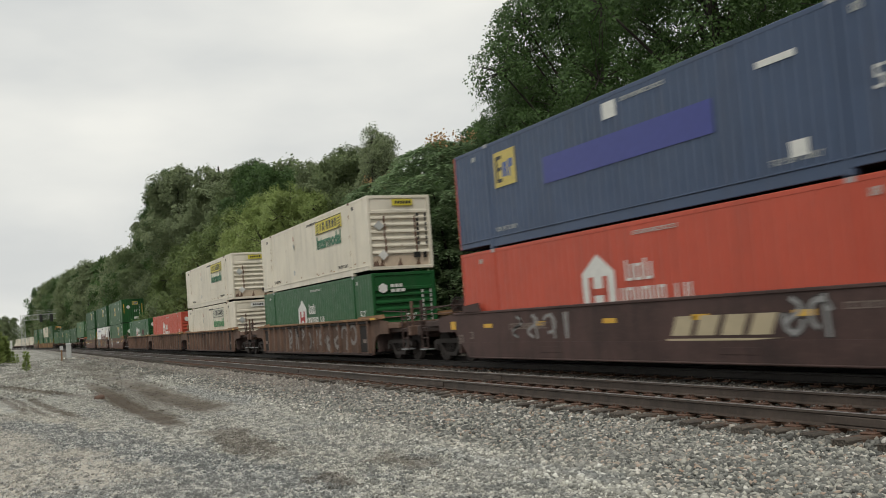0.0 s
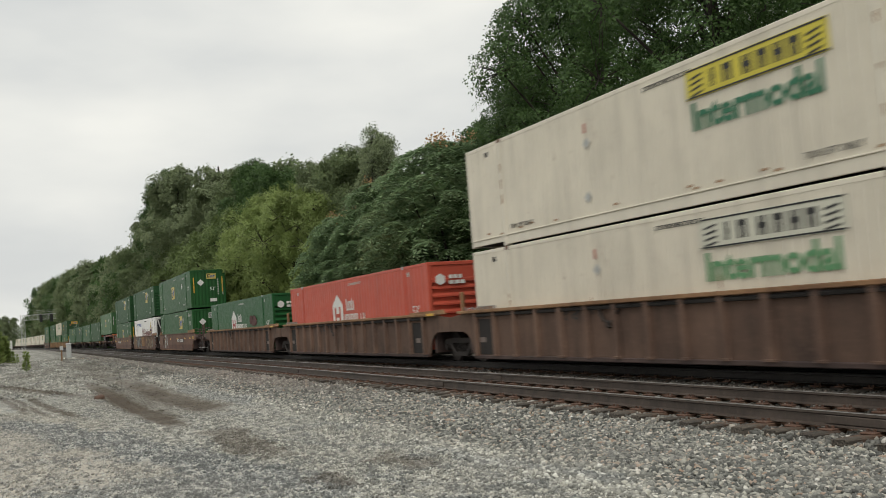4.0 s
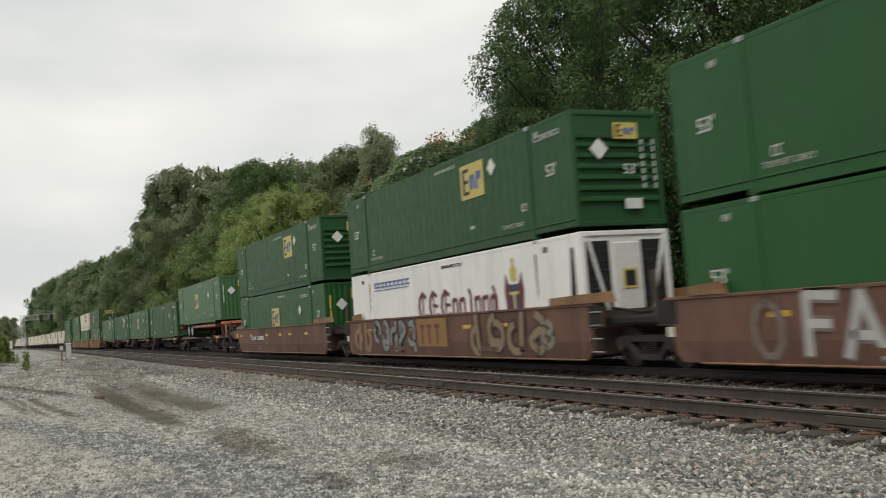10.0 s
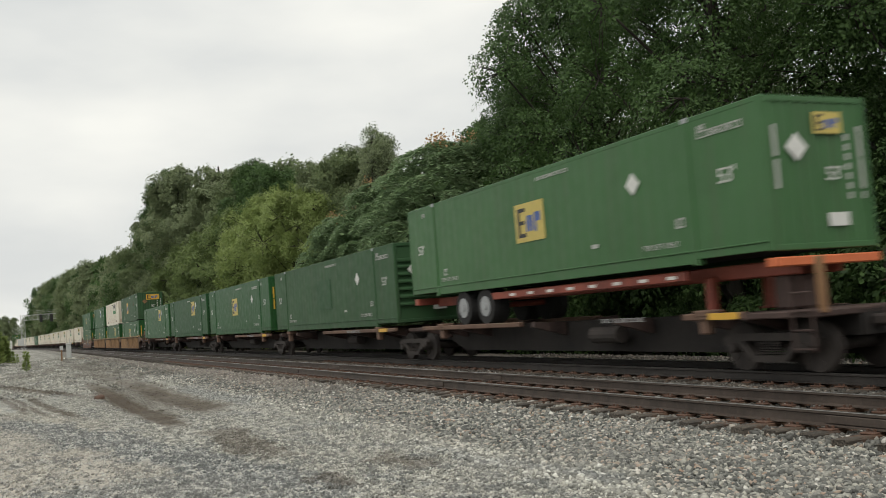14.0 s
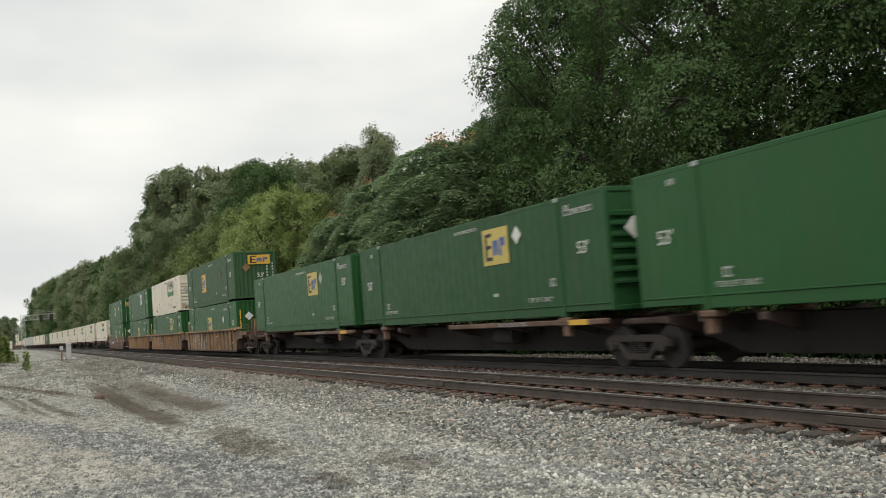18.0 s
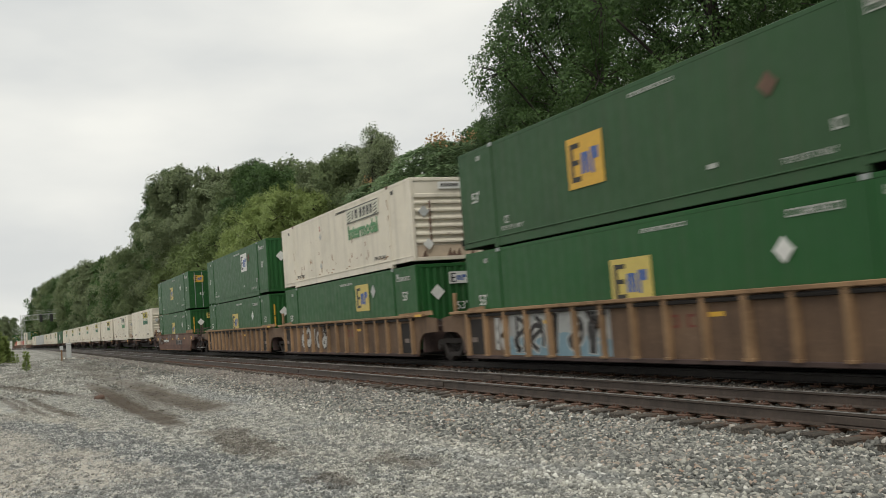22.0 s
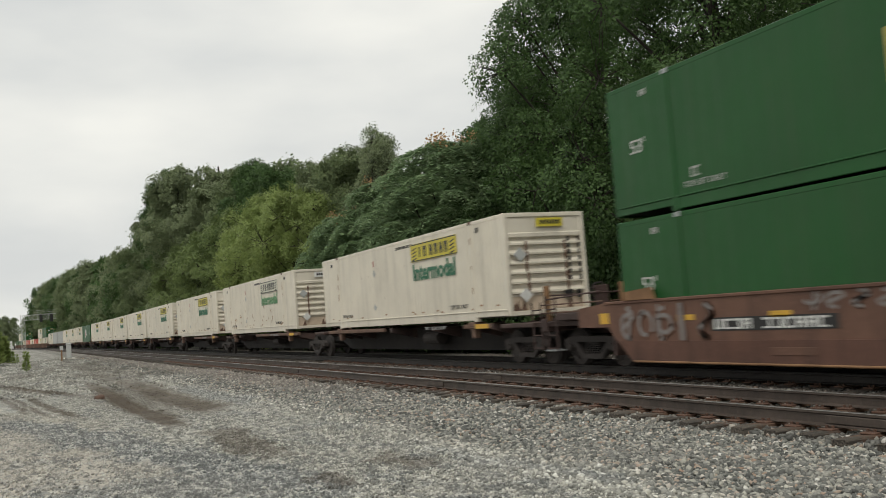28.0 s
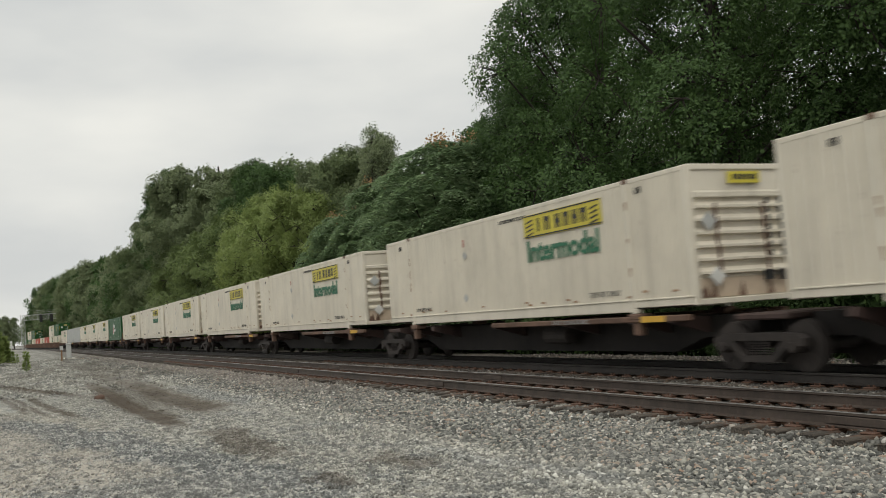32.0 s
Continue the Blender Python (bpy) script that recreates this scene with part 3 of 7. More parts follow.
def container_shell(ob, paint, end_style, ribs=0.29, depth=0.012, castings=STEEL):
    part("roof", Build().box(-W / 2 + 0.03, W / 2 - 0.03, -E2 + 0.03, E2 - 0.03, HH - 0.06, HH - 0.015), paint, ob)
    part("floor", Build().box(-W / 2 + 0.05, W / 2 - 0.05, -E2 + 0.05, E2 - 0.05, 0.14, 0.2), UNDER, ob)
    for s in (-1, 1):
        part("side_panel", corrugated(s * (W / 2 - 0.004 - depth), -E2 + 0.1, E2 - 0.1, 0.2, HH - 0.08, ribs, depth, s), paint, ob)
        x = s * W / 2
        part("top_rail", Build().cbox(min(x, x - s * 0.07), max(x, x - s * 0.07), -E2 + 0.1, E2 - 0.1, HH - 0.11, HH - 0.005, 0.015), paint, ob)
        # the rail sits low between the lift posts and is raised towards the ends
        xi, xo = min(x, x - s * 0.06), max(x, x - s * 0.06)
        part("bottom_rail", Build().cbox(xi, xo, -6.05, 6.05, 0.035, 0.27, 0.012), paint, ob)
        part("rail_ledge", Build().cbox(min(x + s * 0.022, x - s * 0.05), max(x + s * 0.022, x - s * 0.05), -E2 + 0.1, E2 - 0.1, 0.27, 0.305, 0.008), paint, ob)
        for y0, y1 in ((-E2 + 0.1, -6.05), (6.05, E2 - 0.1)):
            part("end_rail", Build().cbox(xi, xo, y0, y1, 0.12, 0.27, 0.012), paint, ob)
        for ye in (-1, 1):
            y = ye * E2
            part("corner_post", Build().cbox(min(x, x - s * 0.14), max(x, x - s * 0.14), min(y, y - ye * 0.12), max(y, y - ye * 0.12), 0.1, HH, 0.02), paint, ob)
            y = ye * 6.05
            part("lift_post", Build().cbox(min(x + s * 0.024, x - s * 0.05), max(x + s * 0.024, x - s * 0.05), y - 0.07, y + 0.07, 0.02, HH, 0.012), paint, ob)
            for z in (0.0, HH - 0.105):
                part("corner_casting", Build().cbox(min(x + s * 0.028, x - s * 0.15), max(x + s * 0.028, x - s * 0.15), y - 0.085, y + 0.085, z - 0.004, z + 0.108, 0.015), castings if z else paint, ob)
    end_sheet(ob, paint, -E2 + (0.1 if end_style == "level" else 0.05), 0.2, HH - 0.1, end_style)
    for z0, z1 in ((0.1, 0.22), (HH - 0.12, HH)):
        part("end_beam", Build().cbox(-W / 2 + 0.12, W / 2 - 0.12, -E2, -E2 + 0.09, z0, z1, 0.015), paint, ob)
    part("rear_door", Build().box(-W / 2 + 0.12, W / 2 - 0.12, E2 - 0.08, E2 - 0.03, 0.1, HH - 0.01), paint, ob)
    for q in (-0.6, 0.6):
        part("lock_rod", Build().tube((q, E2 - 0.01, 0.12), (q, E2 - 0.01, HH - 0.1), 0.022, n=6), STEEL, ob)
    rnd = random.Random(3)
    ink = INK_BLACK if ob["paint"] == "white" else STENCIL
    mk = Build()
    for y in (5.15, -5.0):
        stuff(lettering("TOP LIFT ONLY", 0.17, ink, "handling_stencil", ob, side_at(y, 0.47, SIDE - 0.006), 0.003))
    for y, z, h, n in ((-0.3, HH - 0.3, 0.085, 13), (-6.4, HH - 0.36, 0.14, 2), (6.9, HH - 0.36, 0.13, 2)):
        bars(mk, SIDE - 0.006, y, z, h, n, rnd, 0.085)
    stuff(part("stencil_lettering", mk, ink, ob))
    em = Build()
    for k in range(7):
        em.box(0.68, 0.77, -E2 + 0.0, -E2 + 0.005, 1.0 + k * 0.18, 1.12 + k * 0.18)
        em.box(1.03, 1.1, -E2 + 0.0, -E2 + 0.005, 1.0 + k * 0.18, 1.13 + k * 0.18)
    stuff(part("end_lettering", em, ink, ob))


def logo_panel(ob, y, z, s, back, dark, blue, w=None, end=False):
    """A square label with a black block letter shape and blue strokes, in plain shapes."""
    w = w or s
    put = (lambda u, v, d: (u, -E2 - 0.03 - d, v)) if end else (lambda u, v, d: (SIDE - 0.012 - d, -u, v))
    def slab(b, u0, u1, v0, v1, d):
        p = [put(u0, v0, d), put(u1, v1, d + 0.006)]
        lo = [min(p[0][i], p[1][i]) for i in range(3)]
        hi = [max(p[0][i], p[1][i]) for i in range(3)]
        return b.box(lo[0], hi[0], lo[1], hi[1], lo[2], hi[2])
    c = y if end else -y
    panel = part("label_panel", slab(Build(), c - w / 2, c + w / 2, z - s / 2, z + s / 2, 0), back, ob, "square company label")
    k, g = s * 0.82, w * 0.8
    u = c - g * 0.5
    e = Build()
    slab(e, u, u + g * 0.1, z - k * 0.46, z + k * 0.46, 0.007)
    for q in (-0.46, -0.06, 0.34):
        slab(e, u, u + g * (0.3 if q > -0.1 and q < 0 else 0.34), z + k * q, z + k * (q + 0.12), 0.007)
    part("black_shape", e, dark, panel)
    m = Build()
    def stroke(pts, w):
        for i in range(len(pts) - 1):
            (u0, v0), (u1, v1) = pts[i], pts[i + 1]
            ln = math.hypot(u1 - u0, v1 - v0) + 1e-6
            nu, nv = -(v1 - v0) / ln * w / 2, (u1 - u0) / ln * w / 2
            quad = [(u0 + nu, v0 + nv), (u0 - nu, v0 - nv), (u1 - nu, v1 - nv), (u1 + nu, v1 + nv)]
            d0, d1 = 0.007, 0.011 + 0.0004 * (i % 4)
            near = [put(u + g * p[0], z + k * p[1], d1) for p in quad]
            deep = [put(u + g * p[0], z + k * p[1], d0) for p in quad]
            m.add(near + deep, [(0, 1, 2, 3), (7, 6, 5, 4)] + [(j, (j + 1) % 4, (j + 1) % 4 + 4, j + 4) for j in range(4)])
    for p, q in ((0.4, 0.43), (0.52, 0.52), (0.64, 0.61)):
        stroke([(p, -0.3), (q, 0.2)], 0.085)
    stroke([(0.77, -0.34), (0.77, 0.27)], 0.085)
    stroke([(0.82, 0.12), (0.98, 0.12)], 0.28)
    stuff(part("blue_shape", m, blue, panel))


def diamond(ob, y, z, s, material=INK_WHITE, end=False):
    b = Build()
    poly = [(0, -s), (s, 0), (0, s), (-s, 0)]
    if end:
        b.prism([(y + p[0], z + p[1]) for p in poly], "y", -E2 - 0.03, -E2 - 0.012)
    else:
        b.prism([(y + p[0], z + p[1]) for p in poly], "x", SIDE - 0.02, SIDE - 0.008)
    part("hazard_placard", b, material, ob, "white diamond placard")


def fifty_three(ob, y, z, size, end=False, ink=None):
    lettering("53'", size, ink or INK_WHITE, "length_number", ob, end_at(y, z) if end else side_at(y, z))


def house_logo(ob, y, z, s):
    """A white house outline with a red bar letter shape, and two lines of blocks beside it."""
    w = s * 0.85
    b = Build().prism([(y + w / 2, z - s / 2), (y - w / 2, z - s / 2), (y - w / 2, z + s * 0.22), (y, z + s / 2), (y + w / 2, z + s * 0.22)], "x", SIDE - 0.02, SIDE - 0.008)
    h = part("house_mark", b, INK_WHITE, ob, "white house-shaped company mark")
    r = Build()
    for q in (-1, 1):
        r.box(SIDE - 0.028, SIDE - 0.021, y + q * w * 0.22 - w * 0.07, y + q * w * 0.22 + w * 0.07, z - s * 0.36, z + s * 0.16)
    r.box(SIDE - 0.028, SIDE - 0.021, y - w * 0.2, y + w * 0.2, z - s * 0.12, z - s * 0.02)
    part("mark_letter", r, INK_RED if ob["paint"] == "green" else ORANGE_RED, h)
    t = Build()
    for n, zz, hh, p in ((3, z + s * 0.05, 0.36, 0.33), (9, z - s * 0.27, 0.34, 0.27)):
        for i in range(n):
            if n == 9 and i == 6:
                continue
            y1 = y - w / 2 - (0.42 if n == 3 else 0.16) - i * p
            x0, x1, c = SIDE - 0.02, SIDE - 0.008, p * 0.19
            t.box(x0, x1, y1 - c, y1, zz, zz + hh * (1.25 if i in (0, 2) and n == 3 else 1))
            if i != 7:
                t.box(x0, x1, y1 - p * 0.76, y1 - p * 0.76 + c, zz, zz + hh)
                t.box(x0 + 0.001, x1, y1 - p * 0.74, y1 - 0.02, zz, zz + 0.06)
            if i % 2 and i != 7:
                t.box(x0 + 0.001, x1, y1 - p * 0.74, y1 - 0.02, zz + hh - 0.06, zz + hh)
    stuff(part("company_lettering", t, INK_WHITE, h))


def hauler_panel(ob, y, z, dark_words, faded=False, end=False):
    """A yellow strip with black blocks over a green word."""
    if end:
        p = part("name_strip", Build().box(-0.42 + y, 0.42 + y, -E2 - 0.03, -E2 - 0.014, z - 0.12, z + 0.12), INK_WHITE if faded else LEMON, ob, "small pale label" if faded else "small yellow label")
        t = Build()
        for i in range(6):
            t.box(y - 0.3 + i * 0.11, y - 0.22 + i * 0.11, -E2 - 0.037, -E2 - 0.03, z - 0.05, z + 0.06)
        stuff(part("name_lettering", t, INK_BLACK, p))
        return
    back = FADED_STRIP if faded else LEMON
    p = part("name_strip", Build().box(SIDE - 0.018, SIDE - 0.008, y - 1.75, y + 1.75, z - 0.29, z + 0.29), back, ob, "faded label strip" if faded else "yellow label strip")
    t = Build()
    for i, (u, w) in enumerate(((-1.05, 0.1), (-0.72, 0.24), (-0.22, 0.24), (0.16, 0.24), (0.54, 0.24), (0.9, 0.24))):
        yy = y - u
        t.box(SIDE - 0.026, SIDE - 0.018, yy - w * 0.36, yy, z - 0.17, z + 0.17).box(SIDE - 0.026, SIDE - 0.018, yy - w, yy - w * 0.64, z - 0.17, z + 0.17).box(SIDE - 0.025, SIDE - 0.018, yy - w, yy, z - 0.05 + 0.1 * (i % 2), z + 0.05 + 0.1 * (i % 2))
    for q in (-1, 1):
        for k in range(4):
            yy = y + q * 1.45
            t.prism([(yy - 0.17, z - 0.2 + k * 0.11), (yy + 0.17, z - 0.26 + k * 0.11), (yy + 0.17, z - 0.22 + k * 0.11), (yy - 0.17, z - 0.16 + k * 0.11)], "x", SIDE - 0.026, SIDE - 0.018)
    for zz in (-0.28, 0.25):
        t.box(SIDE - 0.026, SIDE - 0.018, y - 1.73, y + 1.73, z + zz, z + zz + 0.03)
    stuff(part("name_lettering", t, INK_BLACK, p))
    lettering("Intermodal", 0.74, FADED_GREEN if faded else dark_words, "service_word", p, side_at(y + 0.05, z - 0.67), 0.006, heavy=0.02)


LABELS = {
    "hauler": "cream white steel freight container with ribbed end and yellow label strip",
    "hauler_faded": "cream white steel freight container with faded label strip and rust streaks",
    "green": "dark green corrugated steel freight container with square yellow label",
    "green_b": "green steel freight container with yellow label near its front",
    "green_ribbed": "green steel freight container with level-ribbed end and yellow label",
    "green_dull": "faded dark green steel freight container with wide yellow end label",
    "green_white": "green steel freight container with white square label",
    "green_blank": "dull dark green steel freight container with painted-over label",
    "green_light": "light green steel freight container riding on a road chassis",
    "house_green": "deep green steel freight container with white house mark",
    "house_green_tagged": "deep green steel freight container with dark red smeared patch",
    "house_red": "orange-red steel freight container with white house mark",
    "blue": "blue steel freight container with blue paint patch and yellow label",
    "cold_white": "white insulated freight container with cooling unit on its end",
    "grey": "plain weathered grey freight container",
    "green_doors": "dark green freight container with double doors at its end",
}


def build_container(kind):
    ob = tagged(new("freight_container"), LABELS[kind], "container", "train containers")
    if kind.startswith("hauler"):
        ob["paint"] = "white"
        container_shell(ob, WHITE, "level", 0.22, 0.05 if kind == "hauler_faded" else 0.04, CAR_TAN)
        hauler_panel(ob, -3.4, 2.36, INK_GREEN, kind == "hauler_faded")
        hauler_panel(ob, 0.15, 2.62, INK_GREEN, kind == "hauler_faded", end=True)
        for y, z in ((1.9, 1.95), (2.0, 0.72)):
            diamond(ob, y, z, 0.13, GREY_PAINT)
        diamond(ob, -0.85, 1.75, 0.2, GREY_PAINT, True)
        diamond(ob, -0.75, 0.65, 0.2, INK_WHITE, True)
        rnd = random.Random(17 if kind == "hauler" else 18)
        rs = Build()
        for x in (-0.62, 0.62):
            for k in range(6):
                if rnd.random() < 0.85:
                    z = 0.72 + k * 0.28
                    xx = x + rnd.uniform(-0.025, 0.025)
                    rs.prism([(xx - 0.035, z + 0.27), (xx + 0.035, z + 0.27), (xx + 0.03, z + 0.06 * rnd.random()), (xx - 0.025, z)], "y", -E2 + 0.004, -E2 + 0.03)
        for k in range(5):
            xx = rnd.uniform(-1.1, 1.1)
            rs.prism([(xx - 0.1, 0.24), (xx + 0.1, 0.24), (xx + 0.02, 0.36 + 0.2 * rnd.random()), (xx - 0.03, 0.4)], "y", -E2 + 0.08, -E2 + 0.094)
        stuff(part("rust_streak", rs, CAR_TAN, ob, "brown rust streaks"))
        st = Build()
        for q in (6.05, -6.05):
            for k in range(4):
                z, h = rnd.uniform(0.4, 2.4), rnd.uniform(0.08, 0.28)
                yy = q + rnd.uniform(-0.03, 0.03)
                st.prism([(yy - 0.03, z + h), (yy + 0.03, z + h), (yy + 0.012, z), (yy - 0.014, z + 0.03)], "x", SIDE - 0.0285, SIDE - 0.0245)
        for k in range(14):
            yy, z = rnd.uniform(-7.6, 7.6), rnd.uniform(0.32, 0.44)
            st.prism([(yy - 0.1, z), (yy + 0.1, z), (yy + 0.05, z + 0.05), (yy - 0.06, z + 0.04)], "x", SIDE - 0.004, SIDE + 0.006)
        stuff(part("rust_stain", st, RUST_DRIP, ob))
        part("red_mark", Build().box(SIDE - 0.01, SIDE - 0.002, 1.9, 2.0, 2.2, 2.42), plain("faded_red_mark", (0.5, 0.22, 0.17), 0.6), ob)
        if kind == "hauler_faded":
            sp = Build()
            for k in range(22):
                y, z = rnd.choice((5.0, 3.3, 1.8, 0.1, -2.0, -3.5)) + rnd.gauss(0, 0.3), 0.42 + abs(rnd.gauss(0, 0.35))
                a, h2 = rnd.uniform(0.012, 0.035), rnd.uniform(0.05, 0.22)
                sp.prism([(y - a, z), (y, z - h2 * 0.3), (y + a, z + 0.03), (y + a * 0.3, z + h2), (y - a * 0.6, z + h2 * 0.7)], "x", SIDE - 0.006, SIDE + 0.004)
            stuff(part("rust_spot", sp, RUST_DRIP, ob, "rust spots"))
        part("stained_panel", Build().box(-W / 2 + 0.16, W / 2 - 0.16, -E2 + 0.085, -E2 + 0.097, 0.24, 0.62), plain("rust_stained_cream", (0.62, 0.5, 0.38), 0.6), ob, "rust-stained lower end panel")
        part("end_vent", Build().box(0.5, 0.75, -E2 - 0.02, -E2 + 0.02, 0.52, 0.72).box(0.9, 1.02, -E2 - 0.02, -E2 + 0.02, 0.5, 0.72), INK_BLACK, ob)
        return ob
    if kind == "grey":
        ob["paint"] = "grey"
        container_shell(ob, GREY_PAINT, "upright")
        return ob
    if kind.startswith("house"):
        ob["paint"] = "red" if kind == "house_red" else "green"
        container_shell(ob, ORANGE_RED if kind == "house_red" else HUB_GREEN, "level", 0.29, 0.022 if kind == "house_red" else 0.007)
        house_logo(ob, 1.1, 1.55, 1.5)
        mk = Build()
        poly = [(-0.86 + 0.19 * math.cos(q * math.pi / 3 + math.pi / 6), 2.32 + 0.19 * math.sin(q * math.pi / 3 + math.pi / 6)) for q in range(6)]
        mk.prism(poly, "y", -E2 - 0.03, -E2 - 0.012)
        hexagon = part("end_mark", mk, INK_WHITE, ob, "white hexagon mark")
        mk = Build()
        for i in range(3):
            mk.box(-0.55 + i * 0.17, -0.42 + i * 0.17, -E2 - 0.03, -E2 - 0.012, 2.34, 2.46)
            mk.box(-0.55 + i * 0.2, -0.39 + i * 0.2, -E2 - 0.03, -E2 - 0.012, 2.16, 2.28)
        stuff(part("mark_lettering", mk, INK_WHITE, hexagon))
        fifty_three(ob, -7.0, 1.35, 0.5)
        fifty_three(ob, 0.2, 1.2, 0.36, True)
        if kind == "house_green_tagged":
            b = Build()
            for k in range(16):
                y, z = -3.8 + random.Random(k).uniform(-0.75, 0.75), 1.6 + random.Random(k + 50).uniform(-0.16, 0.16)
                b.prism([(y + 0.2 * math.cos(q), z + 0.17 * math.sin(q)) for q in (0.3, 1.4, 2.6, 3.7, 4.9, 5.8)], "x", SIDE - 0.012 - 0.0006 * k, SIDE - 0.004)
            stuff(part("paint_smear", b, plain("dark_red_smear", (0.09, 0.03, 0.028), 0.7), ob, "dark red smeared paint"))
        return ob
    if kind == "blue":
        ob["paint"] = "blue"
        container_shell(ob, BLUE, "upright", 0.27, 0.034)
        logo_panel(ob, 5.0, 2.07, 0.95, LOGO_YELLOW, INK_BLACK, INK_BLUE, 1.15)
        for x in (-W / 2 - 0.003, W / 2 - 0.137):
            part("rear_post", Build().cbox(x, x + 0.14, E2 - 0.11, E2 + 0.003, 0.11, HH - 0.01, 0.02), ORANGE_RED, ob, "orange-red rear corner post")
        part("paint_patch", Build().box(SIDE - 0.012, SIDE - 0.004, -3.1, 3.06, 1.32, 1.98), plain("bright_blue_patch", (0.045, 0.06, 0.28), 0.45), ob, "bright blue painted-over patch")
        mk = Build().box(SIDE - 0.012, SIDE - 0.004, -0.1, 0.4, 2.33, 2.7).box(SIDE - 0.012, SIDE - 0.004, -5.3, -4.9, 0.5, 0.78).box(SIDE - 0.012, SIDE - 0.004, -5.2, -4.3, 2.2, 2.32)
        stuff(part("white_marking", mk, INK_WHITE, ob))
        fifty_three(ob, -7.0, 1.4, 0.55)
        return ob
    if kind == "cold_white":
        ob["paint"] = "white"
        container_shell(ob, CLEAN_WHITE, "none")
        cu = Build()
        cu.cbox(-0.38, 0.5, -E2 + 0.02, -E2 + 0.35, 0.62, 2.65, 0.06)
        unit = part("cooling_unit", cu, INK_WHITE, ob, "white cooling unit")
        for x in (-0.76, 0.82):
            part("grille", Build().cbox(x - 0.36, x + 0.3, -E2 + 0.025, -E2 + 0.3, 0.45, 2.66, 0.02), GASKET, unit, "black grille")
            for k in range(9):
                part("louvre", Build().cbox(x - 0.34, x + 0.28, -E2 + 0.012, -E2 + 0.04, 0.6 + k * 0.22, 0.66 + k * 0.22, 0.01), UNDER, unit)
            part("end_brace", Build().tube((x - 0.3 * math.copysign(1, x), -E2 + 0.02, 0.4), (x + 0.3 * math.copysign(1, x), -E2 + 0.02, 2.7), 0.05, n=6), INK_WHITE, ob)
        part("badge", Build().box(-0.14, 0.26, -E2 - 0.005, -E2 + 0.03, 1.5, 1.98), LOGO_YELLOW, unit, "dark badge with a pale border")
        part("badge_face", Build().box(-0.09, 0.21, -E2 - 0.01, -E2 + 0.03, 1.56, 1.92), INK_BLACK, unit)
        t = Build()
        x0, x1 = SIDE - 0.012, SIDE - 0.004
        for y in (1.6, 0.75, -0.15):
            # three tall ornate marks
            ribbon(t, [(y - 0.56, 1.78), (y - 0.3, 1.9), (y - 0.08, 1.74), (y, 1.45), (y - 0.1, 1.16), (y - 0.34, 1.06), (y - 0.6, 1.2)], 0.13, x0, x1)
            ribbon(t, [(y - 0.3, 1.86), (y - 0.3, 1.1)], 0.06, x0 - 0.001, x1)
            if y < 1:
                ribbon(t, [(y - 0.26, 1.5), (y - 0.6, 1.46)], 0.1, x0 - 0.002, x1)
            t.prism([(y - 0.7, 1.1), (y - 0.76, 1.17), (y - 0.7, 1.24), (y - 0.64, 1.17)], "x", x0, x1)
        for i in range(6):
            # six small broken-stroke marks, two of them with tall stems
            y = -1.0 - i * 0.5
            if i != 2:
                ribbon(t, [(y, 1.1), (y + 0.03, 1.56), (y - 0.06, 1.62)], 0.11, x0, x1)
                ribbon(t, [(y - 0.04, 1.56), (y - 0.24, 1.62), (y - 0.28, 1.5), (y - 0.28, 1.18), (y - 0.36, 1.1)], 0.1, x0 - 0.001, x1)
                if i in (1, 3, 5):
                    ribbon(t, [(y, 1.12), (y - 0.14, 1.04), (y - 0.3, 1.14)], 0.09, x0 - 0.002, x1)
            if i in (2, 5):
                ribbon(t, [(y - 0.2, 1.08), (y - 0.2, 1.7), (y - 0.1, 1.86)], 0.11, x0 - 0.003, x1)
        stuff(part("company_lettering", t, MAROON, ob, "dark red ornate lettering"))
        yc = -4.8
        c = Build().prism([(yc + 0.24, 0.95), (yc - 0.24, 0.95), (yc - 0.28, 1.55), (yc - 0.2, 1.85), (yc + 0.2, 1.85), (yc + 0.28, 1.55)], "x", SIDE - 0.012, SIDE - 0.004)
        crest = part("crest", c, plain("navy_paint", (0.03, 0.035, 0.12), 0.5), ob, "navy, red and gold crest")
        for q in (-1, 1):
            part("crest_mantle", Build().prism([(yc + q * 0.26, 1.0), (yc + q * 0.42, 1.05), (yc + q * 0.52, 1.7), (yc + q * 0.42, 2.15), (yc + q * 0.3, 1.9), (yc + q * 0.22, 1.86)], "x", SIDE - 0.016, SIDE - 0.004), MAROON, crest)
        part("crest_crown", Build().prism([(yc + 0.14, 1.95), (yc - 0.14, 1.95), (yc - 0.17, 2.25), (yc - 0.06, 2.35), (yc - 0.08, 2.55), (yc + 0.08, 2.55), (yc + 0.06, 2.35), (yc + 0.17, 2.25)], "x", SIDE - 0.018, SIDE - 0.004), LOGO_YELLOW, crest)
        part("crest_bar", Build().box(SIDE - 0.02, SIDE - 0.004, yc - 0.24, yc + 0.24, 1.58, 1.66).box(SIDE - 0.02, SIDE - 0.004, yc - 0.18, yc + 0.18, 1.12, 1.2).box(SIDE - 0.02, SIDE - 0.004, yc - 0.05, yc + 0.05, 1.2, 1.58), LOGO_YELLOW, crest)
        part("frame_opening", Build().prism([(-E2 + 0.3, 0.45), (-E2 + 0.62, 0.45), (-E2 + 0.42, 2.55), (-E2 + 0.3, 2.55)], "x", SIDE - 0.008, SIDE + 0.01), GASKET, ob, "dark opening behind the front frame")
        t = Build()
